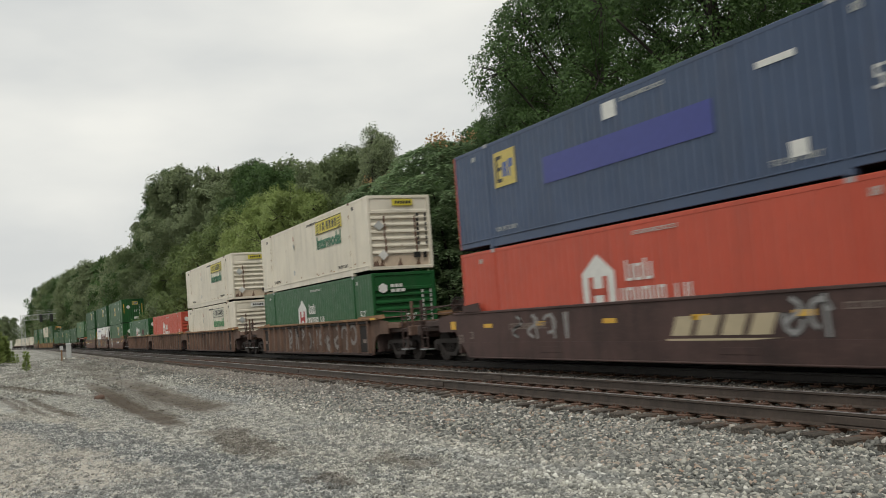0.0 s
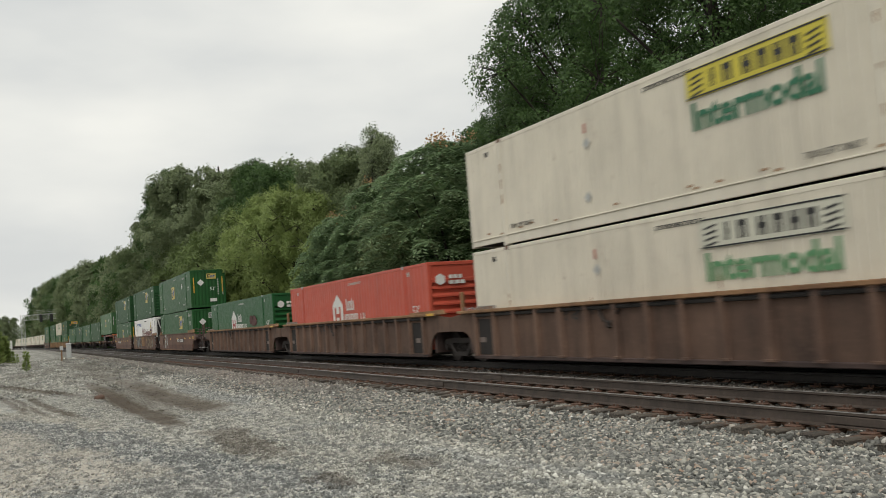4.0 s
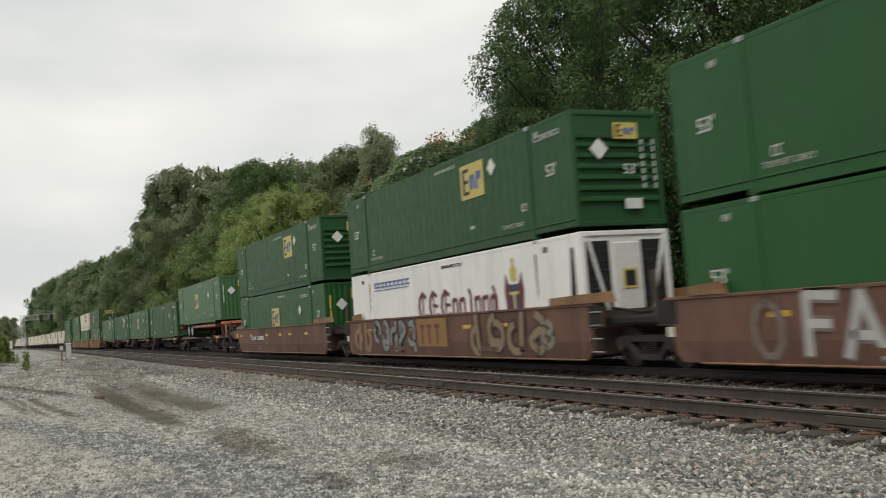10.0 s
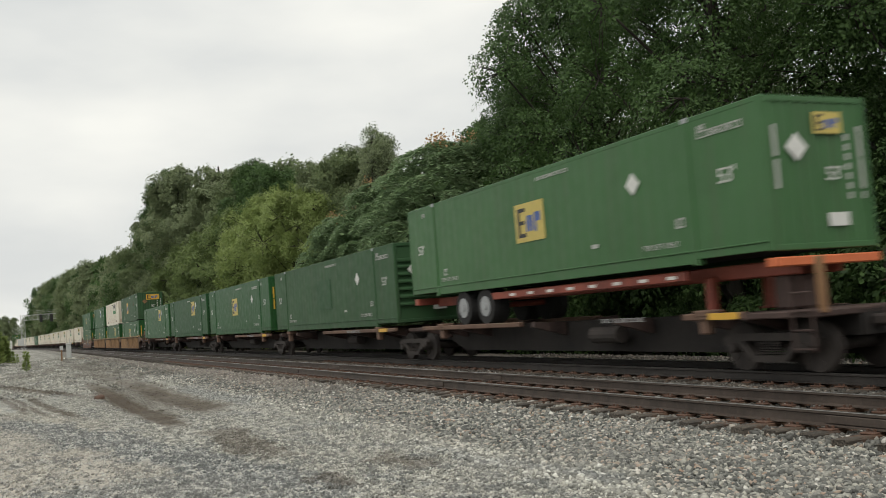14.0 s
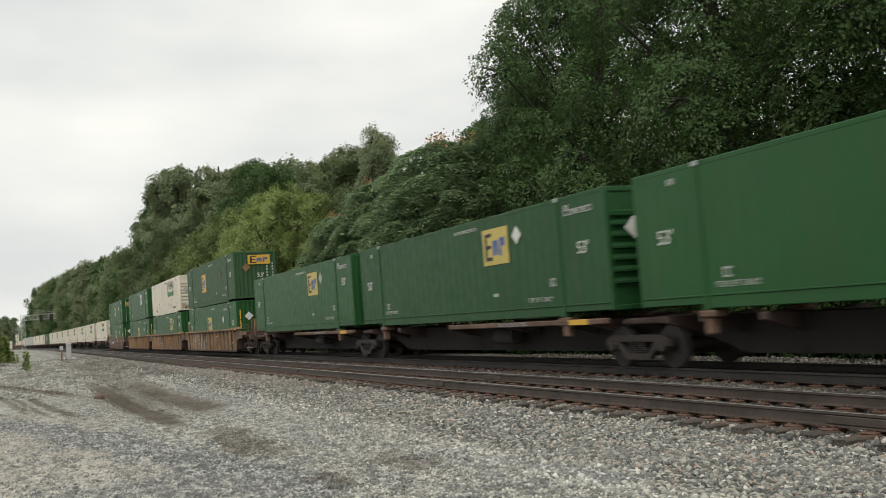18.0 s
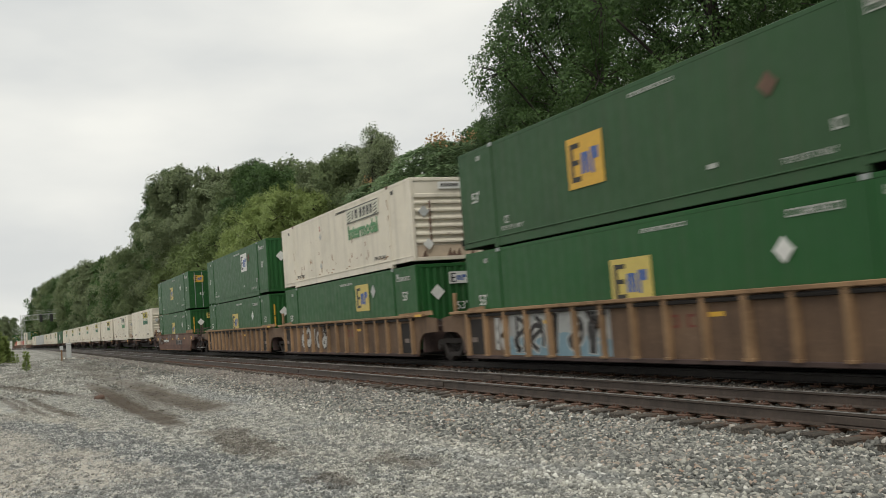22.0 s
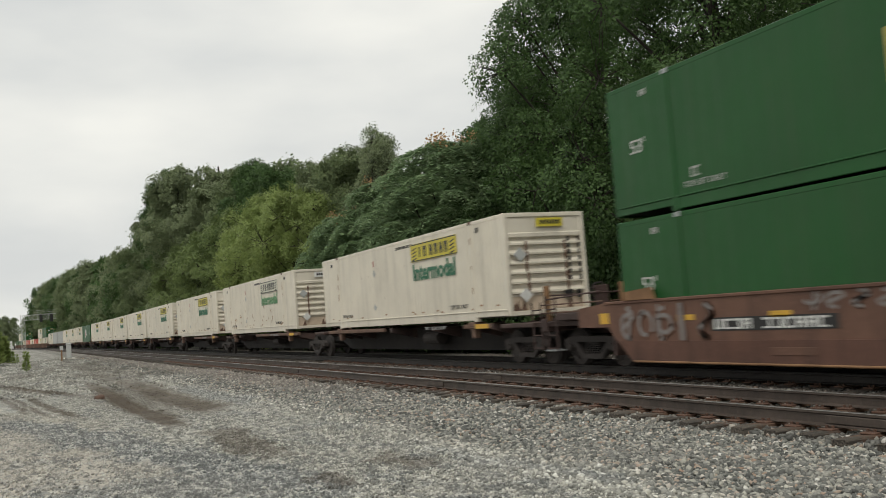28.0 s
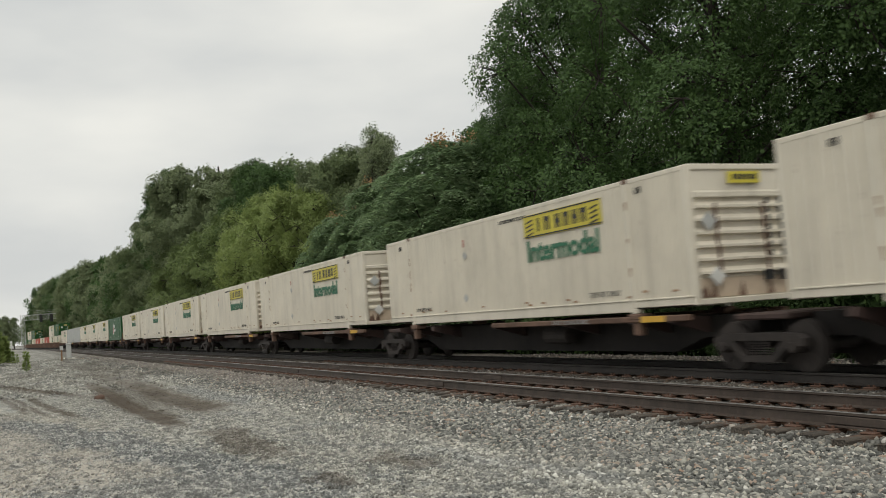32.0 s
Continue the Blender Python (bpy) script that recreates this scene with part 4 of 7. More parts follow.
        for i in range(9):
            y = 5.6 - i * 0.375
            t.box(SIDE - 0.012, SIDE - 0.004, y - 0.09, y, 2.3, 2.5).box(SIDE - 0.011, SIDE - 0.004, y - 0.3, y - 0.09, 2.44, 2.5)
            t.box(SIDE - 0.011, SIDE - 0.004, y - 0.3, y - 0.09, 2.3, 2.35)
        for i in range(20):
            t.box(SIDE - 0.012, SIDE - 0.004, 5.5 - i * 0.16, 5.6 - i * 0.16, 2.2, 2.235)
        stuff(part("service_lettering", t, INK_BLUE, ob))
        for q in (6.05, -6.05):
            part("rust_streak", Build().prism([(q - 0.05, 2.5), (q + 0.05, 2.55), (q + 0.02, 1.4), (q - 0.03, 1.6)], "x", SIDE - 0.029, SIDE - 0.0245), CHORD, ob)
        return ob
    paint = {"green": GREEN, "green_b": GREEN, "green_ribbed": DARK_GREEN, "green_dull": DULL_GREEN, "green_white": GREEN, "green_blank": DULL_GREEN, "green_light": LIGHT_GREEN, "green_doors": GREEN}[kind]
    ob["paint"] = "green"
    end = {"green_ribbed": "level", "green_blank": "level", "green_doors": "flat"}.get(kind, "upright")
    container_shell(ob, paint, end, 0.42, 0.0035)
    back = INK_WHITE if kind == "green_white" else LOGO_YELLOW
    if kind == "green_blank":
        part("label_panel", Build().box(SIDE - 0.02, SIDE - 0.01, -0.9, 1.0, 0.85, 2.1), DARK_GREEN, ob, "painted-over label patch")
    else:
        ahead = kind in ("green_b", "green_ribbed", "green_white")
        logo_panel(ob, *((-2.85, 2.04) if ahead else ((1.5, 1.58) if kind == "green_dull" else (0.15, 1.62))), 1.2 if kind == "green_dull" else 1.0, YELLOW if kind == "green_dull" else back, INK_BLACK, INK_BLUE, 1.45)
    fifty_three(ob, -7.1, 1.88 if kind == "green_b" else 1.6, 0.42)
    fifty_three(ob, 7.1, 1.5, 0.42)
    diamond(ob, *((-4.05, 2.22) if kind in ("green_b", "green_ribbed", "green_white") else (-4.25, 1.88)), 0.24, CAR_TAN if kind in ("green_dull", "green_white") else (GREY_PAINT if kind == "green_b" else INK_WHITE))
    mk = Build().box(SIDE - 0.016, SIDE - 0.006, -2.8, -2.55, 0.66, 0.75)
    rnd = random.Random(5)
    bars(mk, SIDE - 0.011, -5.55, 0.78, 0.2, 2, rnd, 0.11)
    bars(mk, SIDE - 0.011, 5.5, 0.6, 0.2, 2, rnd, 0.1)
    bars(mk, SIDE - 0.011, -4.3 if kind == "green" else -6.3, 2.42, 0.14, 10, rnd, 0.1, 0.035)
    stuff(part("white_marking", mk, STENCIL, ob))
    if kind == "green_doors":
        for x0, x1 in ((-1.14, -0.02), (0.02, 1.14)):
            leaf = part("door", Build().cbox(x0, x1, -E2 + 0.02, -E2 + 0.06, 0.2, HH - 0.13, 0.01), GREEN, ob)
            for k in range(5):
                part("door_panel", Build().cbox(x0 + 0.05, x1 - 0.05, -E2 - 0.0, -E2 + 0.03, 0.25 + k * 0.52, 0.62 + k * 0.52, 0.012), GREEN, leaf)
        for x in (-0.85, -0.3, 0.3, 0.85):
            part("lock_rod", Build().tube((x, -E2 - 0.03, 0.12), (x, -E2 - 0.03, HH - 0.1), 0.025), STEEL, ob)
        logo_panel(ob, -0.55, 2.3, 0.5, YELLOW, INK_BLACK, INK_BLUE, 0.7, end=True)
        part("orange_patch", Build().box(0.2, 0.6, -E2 - 0.03, -E2 - 0.01, 1.05, 1.3), INK_ORANGE, ob)
        fifty_three(ob, -0.35, 1.15, 0.32, True)
        return ob
    wide = kind == "green_dull"
    logo_panel(ob, 0.25, 2.4, 0.4 if not wide else 0.56, YELLOW if wide else (INK_WHITE if kind in ("green_white", "green_b") else LOGO_YELLOW), INK_BLACK, INK_BLUE, 1.35 if wide else 0.7, end=True)
    diamond(ob, -0.55, 1.95, 0.26, CHORD if wide else INK_WHITE, True)
    fifty_three(ob, 0.3, 1.45, 0.36, True)
    part("end_plate", Build().box(0.1, 0.6, -E2 - 0.02, -E2 - 0.008, 0.5, 0.75), INK_WHITE, ob)
    if kind in ("green", "green_light"):
        for x in (-1.12, 0.98):
            part("caution_strip", Build().box(x + 0.03, x + 0.1, -E2 - 0.03, -E2 - 0.001, 1.2, 1.72).box(x + 0.03, x + 0.1, -E2 - 0.03, -E2 - 0.001, 1.78, 2.35), YELLOW if kind == "green" else STENCIL, ob)
    return ob


# ---- cars ----
def wheelset(y, parent):
    b = Build()
    for s in (-1, 1):
        prof = [(0.0, 0.12), (0.0, 0.455), (0.095, 0.46), (0.1, 0.485), (0.135, 0.485), (0.135, 0.12)]
        n = 24
        vs, fs = [], []
        for i in range(n):
            q = 2 * math.pi * i / n
            for dx, r in prof:
                vs.append((s * (0.79 - dx), r * math.cos(q), r * math.sin(q)))
        k = len(prof)
        for i in range(n):
            j = (i + 1) % n
            fs += [(i * k + a, i * k + a + 1, j * k + a + 1, j * k + a) for a in range(k - 1)]
        b.add(vs, fs)
        for i in range(6):
            q = i * math.pi / 3
            b.box(s * 0.79 - 0.01, s * 0.79 + 0.01, 0.3 * math.cos(q) - 0.03, 0.3 * math.cos(q) + 0.03, 0.3 * math.sin(q) - 0.03, 0.3 * math.sin(q) + 0.03)
    b.tube((-0.95, 0, 0), (0.95, 0, 0), 0.11, n=10)
    w = part("wheelset", b, TRUCK, parent, smooth=False)
    w.matrix_parent_inverse = Matrix.Translation((0, y, 0.46))
    return w


def bogie(y, car):
    """Two axles with cast side frames, springs and a bolster; its centre at y on the car."""
    tr = new("bogie")
    tr.parent = car
    tr.matrix_parent_inverse = Matrix.Translation((0, y, 0))
    for s in (-1, 1):
        x0, x1 = (s * 0.9, s * 1.06) if s > 0 else (s * 1.06, s * 0.9)
        b = Build()
        top = [(-1.12, 0.48), (-1.14, 0.62), (-0.98, 0.7), (-0.6, 0.72), (0.6, 0.72), (0.98, 0.7), (1.14, 0.62), (1.12, 0.48), (0.95, 0.5), (0.62, 0.58), (-0.62, 0.58), (-0.95, 0.5)]
        b.prism(top, "x", x0, x1)
        b.prism([(-0.8, 0.56), (-0.62, 0.6), (-0.28, 0.25), (-0.42, 0.2)], "x", x0, x1)
        b.prism([(0.8, 0.56), (0.62, 0.6), (0.28, 0.25), (0.42, 0.2)], "x", x0, x1)
        b.prism([(-0.45, 0.19), (0.45, 0.19), (0.4, 0.3), (-0.4, 0.3)], "x", x0, x1)
        part("side_frame", b, TRUCK, tr)
        for q in (-0.89, 0.89):
            part("bearing_cap", Build().tube((s * 1.0, q, 0.46), (s * 1.13, q, 0.46), 0.11, 0.09, 12), TRUCK, tr)
        sp = Build()
        for q in (-0.2, 0.0, 0.2):
            for k in range(6):
                sp.tube((s * 0.98, q, 0.3 + k * 0.045), (s * 0.98, q, 0.325 + k * 0.045), 0.085, n=8)
        stuff(part("spring", sp, TRUCK, tr))
    part("bolster", Build().cbox(-1.0, 1.0, -0.2, 0.2, 0.5, 0.72, 0.03), TRUCK, tr)
    for q in (-0.89, 0.89):
        wheelset(q, tr)
    return tr


def end_gear(car, y_end, s, paint):
    """Deck over the truck, ladder, grab rails, hand brake and coupler; s is the way out."""
    y1 = y_end + s * 2.9
    lo, hi = min(y_end, y1), max(y_end, y1)
    part("end_deck", Build().cbox(-1.25, 1.25, lo, hi, 0.98, 1.12, 0.02).cbox(-0.35, 0.35, lo, hi, 0.74, 0.98, 0.03), CAR_DARK, car)
    part("end_sill", Build().cbox(-1.35, 1.35, y1 - 0.12, y1 + 0.12, 0.85, 1.18, 0.03), paint, car)
    part("coupler", Build().cbox(-0.12, 0.12, min(y1, y1 + s * 0.85), max(y1, y1 + s * 0.85), 0.76, 0.96, 0.04).cbox(-0.22, 0.22, min(y1 + s * 0.6, y1 + s * 0.9), max(y1 + s * 0.6, y1 + s * 0.9), 0.7, 1.02, 0.06), TRUCK, car)
    lad = Build()
    for dy in (-0.22, 0.22):
        lad.tube((-1.33, y1 - s * 0.4 + dy, 0.4), (-1.33, y1 - s * 0.4 + dy, 1.75), 0.022, n=6)
    for k in range(4):
        lad.tube((-1.33, y1 - s * 0.4 - 0.22, 0.45 + k * 0.32), (-1.33, y1 - s * 0.4 + 0.22, 0.45 + k * 0.32), 0.018, n=6)
    part("ladder", lad, CAR_DARK, car)
    for x in (-1.2, 1.1):
        part("stanchion", Build().cbox(x - 0.04, x + 0.04, y1 - 0.045, y1 + 0.045, 1.15, 2.0, 0.012), CAR_TAN if paint is not CAR_DARK else CAR_DARK, car)
    part("grab_rail", Build().tube((-1.25, y1, 1.75), (1.15, y1, 1.75), 0.02, n=6).tube((-1.28, y1 - s * 0.1, 1.65), (-1.28, y_end + s * 0.4, 1.75), 0.02, n=6), CAR_DARK, car)
    rim = Build()
    for k in range(14):
        p, q = k * math.pi / 7, (k + 1) * math.pi / 7
        rim.tube((0.5 + 0.27 * math.cos(p), y1 + s * 0.1, 1.75 + 0.27 * math.sin(p)), (0.5 + 0.27 * math.cos(q), y1 + s * 0.1, 1.75 + 0.27 * math.sin(q)), 0.022, n=5)
    for k in range(5):
        p = k * math.pi * 0.4
        rim.tube((0.5, y1 + s * 0.1, 1.75), (0.5 + 0.27 * math.cos(p), y1 + s * 0.1, 1.75 + 0.27 * math.sin(p)), 0.016, n=5)
    part("brake_wheel", rim.tube((0.5, y1 + s * 0.04, 1.75), (0.5, y1 + s * 0.13, 1.75), 0.06, n=10), TRUCK, car)
    part("brake_housing", Build().cbox(0.3, 0.72, min(y1, y1 + s * 0.05), max(y1, y1 + s * 0.05), 1.2, 1.95, 0.02), CAR_DARK, car)
    for k in (1.32, 1.52):
        part("hand_rail", Build().tube((-1.3, y_end + s * 0.3, k), (-1.3, y1 + s * 0.05, k), 0.017, n=6).tube((-1.3, y1 + s * 0.05, k), (1.2, y1 + s * 0.05, k), 0.017, n=6), CAR_TAN, car)
    part("step", Build().cbox(-1.42, -1.1, min(y1 - s * 0.62, y1 - s * 0.18), max(y1 - s * 0.62, y1 - s * 0.18), 0.38, 0.42, 0.008), STEEL, car)
    part("platform_bracket", Build().cbox(-1.4, -1.05, min(y_end + s * 1.0, y_end + s * 2.2), max(y_end + s * 1.0, y_end + s * 2.2), 1.12, 1.3, 0.02), paint, car)


CAR_LABELS = {"ribbed": "rust-brown ribbed steel well wagon carrying containers", "smooth": "brown smooth-sided steel well wagon with graffiti and yellow marks",
              "bnsf": "dark brown smooth-sided well wagon with faded painted lettering", "spine": "black spine flat wagon with rusty side brackets"}
SIDE_X = 1.42


def ribbon(b, pts, w, x0, x1):
    """A brush stroke of width w through points (y, z) on the side."""
    for i in range(len(pts) - 1):
        (y0, z0), (y1, z1) = pts[i], pts[i + 1]
        d = math.hypot(y1 - y0, z1 - z0) + 1e-6
        ny, nz = -(z1 - z0) / d * w / 2, (y1 - y0) / d * w / 2
        ey, ez = (y1 - y0) / d * w * 0.25, (z1 - z0) / d * w * 0.25
        b.prism([(y0 + ny - ey, z0 + nz - ez), (y0 - ny - ey, z0 - nz - ez), (y1 - ny + ey, z1 - nz + ez), (y1 + ny + ey, z1 + nz + ez)], "x", x0 - 0.0003 * (i % 4), x1)
    return b


def graffiti(car, seed, y0, y1, z0, z1, x, outline, fill, count=5, w=0.12):
    """A sprayed tag of rounded letter-like strokes, outlined, running forwards."""
    rnd = random.Random(seed)
    step = (y1 - y0) / count
    h = z1 - z0
    back, front = Build(), Build()
    for k in range(count):
        c = y1 - (k + 0.5) * step
        r = step * 0.36
        for q in range(rnd.choice((2, 2, 3))):
            kind = rnd.random()
            if kind < 0.4:
                a0 = rnd.uniform(0, 6.28)
                span = rnd.uniform(2.4, 4.8)
                zc = z0 + h * rnd.uniform(0.32, 0.68)
                pts = [(c + r * math.cos(a0 + span * i / 9), zc + h * 0.32 * math.sin(a0 + span * i / 9)) for i in range(10)]
            elif kind < 0.75:
                t = rnd.uniform(-0.3, 0.3) * r
                yy = c + rnd.uniform(-0.8, 0.8) * r
                pts = [(yy + t * (i / 5 - 0.5) * 2, z0 + h * (0.06 + 0.88 * i / 5)) for i in range(6)]
            else:
                pts = [(c + r * math.sin(i * 0.9) * 0.9, z0 + h * (0.1 + 0.8 * i / 7)) for i in range(8)]
            ribbon(back, pts, w * 1.7, -x - 0.004, -x - 0.0005)
            ribbon(front, pts, w, -x - 0.008, -x - 0.0045)
    g = stuff(part("graffiti", back, outline, car, "sprayed graffiti"))
    stuff(part("graffiti_fill", front, fill, g))


SPRAY_GREY = plain("grey_spray", (0.3, 0.3, 0.3), 0.7)
SPRAY_PALE = plain("pale_spray", (0.5, 0.5, 0.48), 0.7)
SPRAY_BLUE = plain("pale_blue_spray", (0.25, 0.275, 0.265), 0.75)
SPRAY_OCHRE = plain("ochre_spray", (0.3, 0.17, 0.06), 0.75)
SPRAY_OLD = plain("old_grey_spray", (0.25, 0.23, 0.22), 0.75)
SPRAY_DUST = plain("dusty_yellow_spray", (0.27, 0.2, 0.125), 0.75)
SPRAY_DARK = plain("dark_spray", (0.03, 0.028, 0.028), 0.7)
FADED_BROWN = plain("faded_tag_brown", (0.2, 0.16, 0.14), 0.75)


STROKES = {
    "O": [[(0.5 + 0.45 * math.sin(q * 0.7), 0.5 + 0.5 * math.cos(q * 0.7)) for q in range(10)]],
    "F": [[(0.95, 0.96), (0.1, 1), (0.14, 0)], [(0.1, 0.52), (0.75, 0.5)]],
    "A": [[(0, 0), (0.5, 1), (1, 0)], [(0.2, 0.34), (0.8, 0.32)]],
}


def tag_letters(car, word, y, pitch, z0, z1, x, outline, fill, w):
    """Sprayed letters with an outline, read towards the front from y."""
    back, front = Build(), Build()
    rnd = random.Random(word)
    for k, c in enumerate(word):
        tilt, drop = rnd.uniform(-0.08, 0.1), rnd.uniform(-0.05, 0.03)
        for line in STROKES[c]:
            pts = [(y - (k + 0.04 + 0.8 * u + tilt * v) * pitch, z0 + 0.06 + drop + (z1 - z0 - 0.12) * v) for u, v in line]
            ribbon(back, pts, w * 1.75, -x - 0.004, -x - 0.0005)
            ribbon(front, pts, w, -x - 0.008, -x - 0.0045)
    g = stuff(part("graffiti", back, outline, car, "sprayed graffiti"))
    stuff(part("graffiti_fill", front, fill, g))


def car_art(car, variant):
    """What is painted or sprayed on single wagons."""
    x = SIDE_X
    if variant == "grey_tag":
        graffiti(car, 5, -6.5, 3.5, 0.32, 1.36, x, CAR_WEB, SPRAY_OLD, 10, 0.13)
    elif variant == "blue_tag":
        mural = part("mural", Build().box(-x - 0.0035, -x - 0.001, 0.9, 5.5, 0.3, 1.36), plain("pale_grey_mural", (0.36, 0.37, 0.36), 0.75), car, "pale grey and light blue sprayed mural")
        part("mural_band", Build().prism([(0.9, 0.28), (5.6, 0.28), (5.6, 0.78), (4.2, 0.7), (2.8, 0.85), (0.9, 0.66)], "x", -x - 0.0055, -x - 0.001), plain("light_blue_mural", (0.2, 0.31, 0.37), 0.75), mural)
        graffiti(car, 6, 1.0, 5.4, 0.32, 1.34, x + 0.005, SPRAY_PALE, SPRAY_DARK, 5, 0.13)
        graffiti(car, 9, 5.5, 6.5, 0.4, 1.3, x, FADED_BROWN, SPRAY_PALE, 2, 0.14)
    elif variant == "pale_tag":
        graffiti(car, 7, 1.5, 5.3, 0.4, 1.28, x, SPRAY_DARK, SPRAY_PALE, 5, 0.15)
    elif variant == "white_tag":
        tag_letters(car, "O", 6.25, 0.96, 0.3, 1.4, x + 0.026, CAR_WEB, FADED_BROWN, 0.12)
        tag_letters(car, "FA", 5.1, 0.9, 0.3, 1.4, x + 0.026, FADED_BROWN, SPRAY_PALE, 0.15)
    elif variant == "ochre_tag":
        part("painted_panel", Build().box(-x - 0.0305, -x - 0.026, -0.7, 1.6, 0.5, 1.38), SPRAY_OCHRE, car, "ochre painted panel with dark red marks")
        t = Build()
        for y in (1.35, 0.8, 0.2):
            t.box(-x - 0.034, -x - 0.0305, y - 0.36, y, 1.08, 1.2).box(-x - 0.034, -x - 0.0305, y - 0.25, y - 0.12, 0.58, 1.08)
        stuff(part("panel_lettering", t, MAROON, car))
        graffiti(car, 14, -6.6, -2.2, 0.3, 1.42, x + 0.026, CAR_DARK, SPRAY_DUST, 4, 0.2)
        graffiti(car, 15, 1.7, 5.6, 0.3, 1.4, x + 0.026, CAR_DARK, SPRAY_BLUE, 5, 0.17)
        graffiti(car, 16, 5.8, 7.7, 0.35, 1.35, x + 0.026, SPRAY_OCHRE, SPRAY_DUST, 2, 0.14)
        graffiti(car, 12, -6.9, -6.2, 0.4, 1.2, x + 0.026, SPRAY_DUST, SPRAY_BLUE, 1, 0.1)
    elif not variant:
        graffiti(car, 21, 2.0, 3.5, 1.12, 1.44, x, CAR_WEB, SPRAY_DARK, 3, 0.05)
        stuff(part("flange_lettering", bars(Build(), -x - 0.053, 8.6, 1.52, 0.11, 12, random.Random(6), 0.14), SPRAY_OLD, car))
    elif variant == "brown_tag":
        graffiti(car, 17, 5.0, 8.1, 0.6, 1.4, x + 0.026, CAR_BROWN, SPRAY_OLD, 5, 0.08)
        graffiti(car, 18, 1.0, 2.95, 1.1, 1.44, x, CAR_BROWN, SPRAY_OLD, 4, 0.06)
        back = part("tag_panel", Build().box(-x - 0.031, -x - 0.026, -4.6, -1.55, 0.62, 0.98), SPRAY_DARK, car, "black sprayed panel with pale letters")
        stuff(part("tag_lettering", bars(Build(), -x - 0.033, -1.8, 0.64, 0.32, 7, random.Random(31), 0.3, 0.1), SPRAY_OLD, back))
        graffiti(car, 33, -2.75, -1.45, 1.08, 1.44, x, SPRAY_OLD, SPRAY_GREY, 3, 0.12)
    elif variant == "railway":
        cream = plain("cream_lettering", (0.5, 0.42, 0.28), 0.6)
        t = Build()
        for i in range(4):
            y = -1.45 - i * 0.72
            lean = 0.2
            def slant(u0, u1, v0, v1):
                t.prism([(y - u0 - lean * v0, 0.72 + 0.38 * v0), (y - u1 - lean * v0, 0.72 + 0.38 * v0), (y - u1 - lean * v1, 0.72 + 0.38 * v1), (y - u0 - lean * v1, 0.72 + 0.38 * v1)], "x", -x - 0.006 - 0.0004 * (i % 3), -x - 0.001)
            slant(0.0, 0.56, 0.0, 1.0)
        t.prism([(-1.35, 0.5), (-1.3, 0.66), (-4.4, 0.66)], "x", -x - 0.006, -x - 0.001)
        stuff(part("railway_lettering", t, cream, car, "cream slanted lettering with a wedge below"))
        graffiti(car, 11, 2.0, 5.2, 0.68, 1.35, x, FADED_BROWN, SPRAY_GREY, 4, 0.06)
        graffiti(car, 12, -5.6, -4.4, 0.64, 1.4, x, SPRAY_DARK, SPRAY_GREY, 2, 0.09)
        lettering("53", 0.36, FADED_BROWN, "length_number", car, side_at(8.2, 0.7, -x - 0.006), heavy=0.01)
        rnd = random.Random(2)
        mk = bars(Build(), -x - 0.004, 7.6, 0.72, 0.2, 2, rnd, 0.2)
        bars(mk, -x - 0.004, 5.2, 0.95, 0.16, 12, rnd, 0.13)
        bars(mk, -x - 0.004, -5.8, 1.1, 0.12, 6, rnd, 0.1)
        stuff(part("stencil_lettering", mk, FADED_BROWN, car))


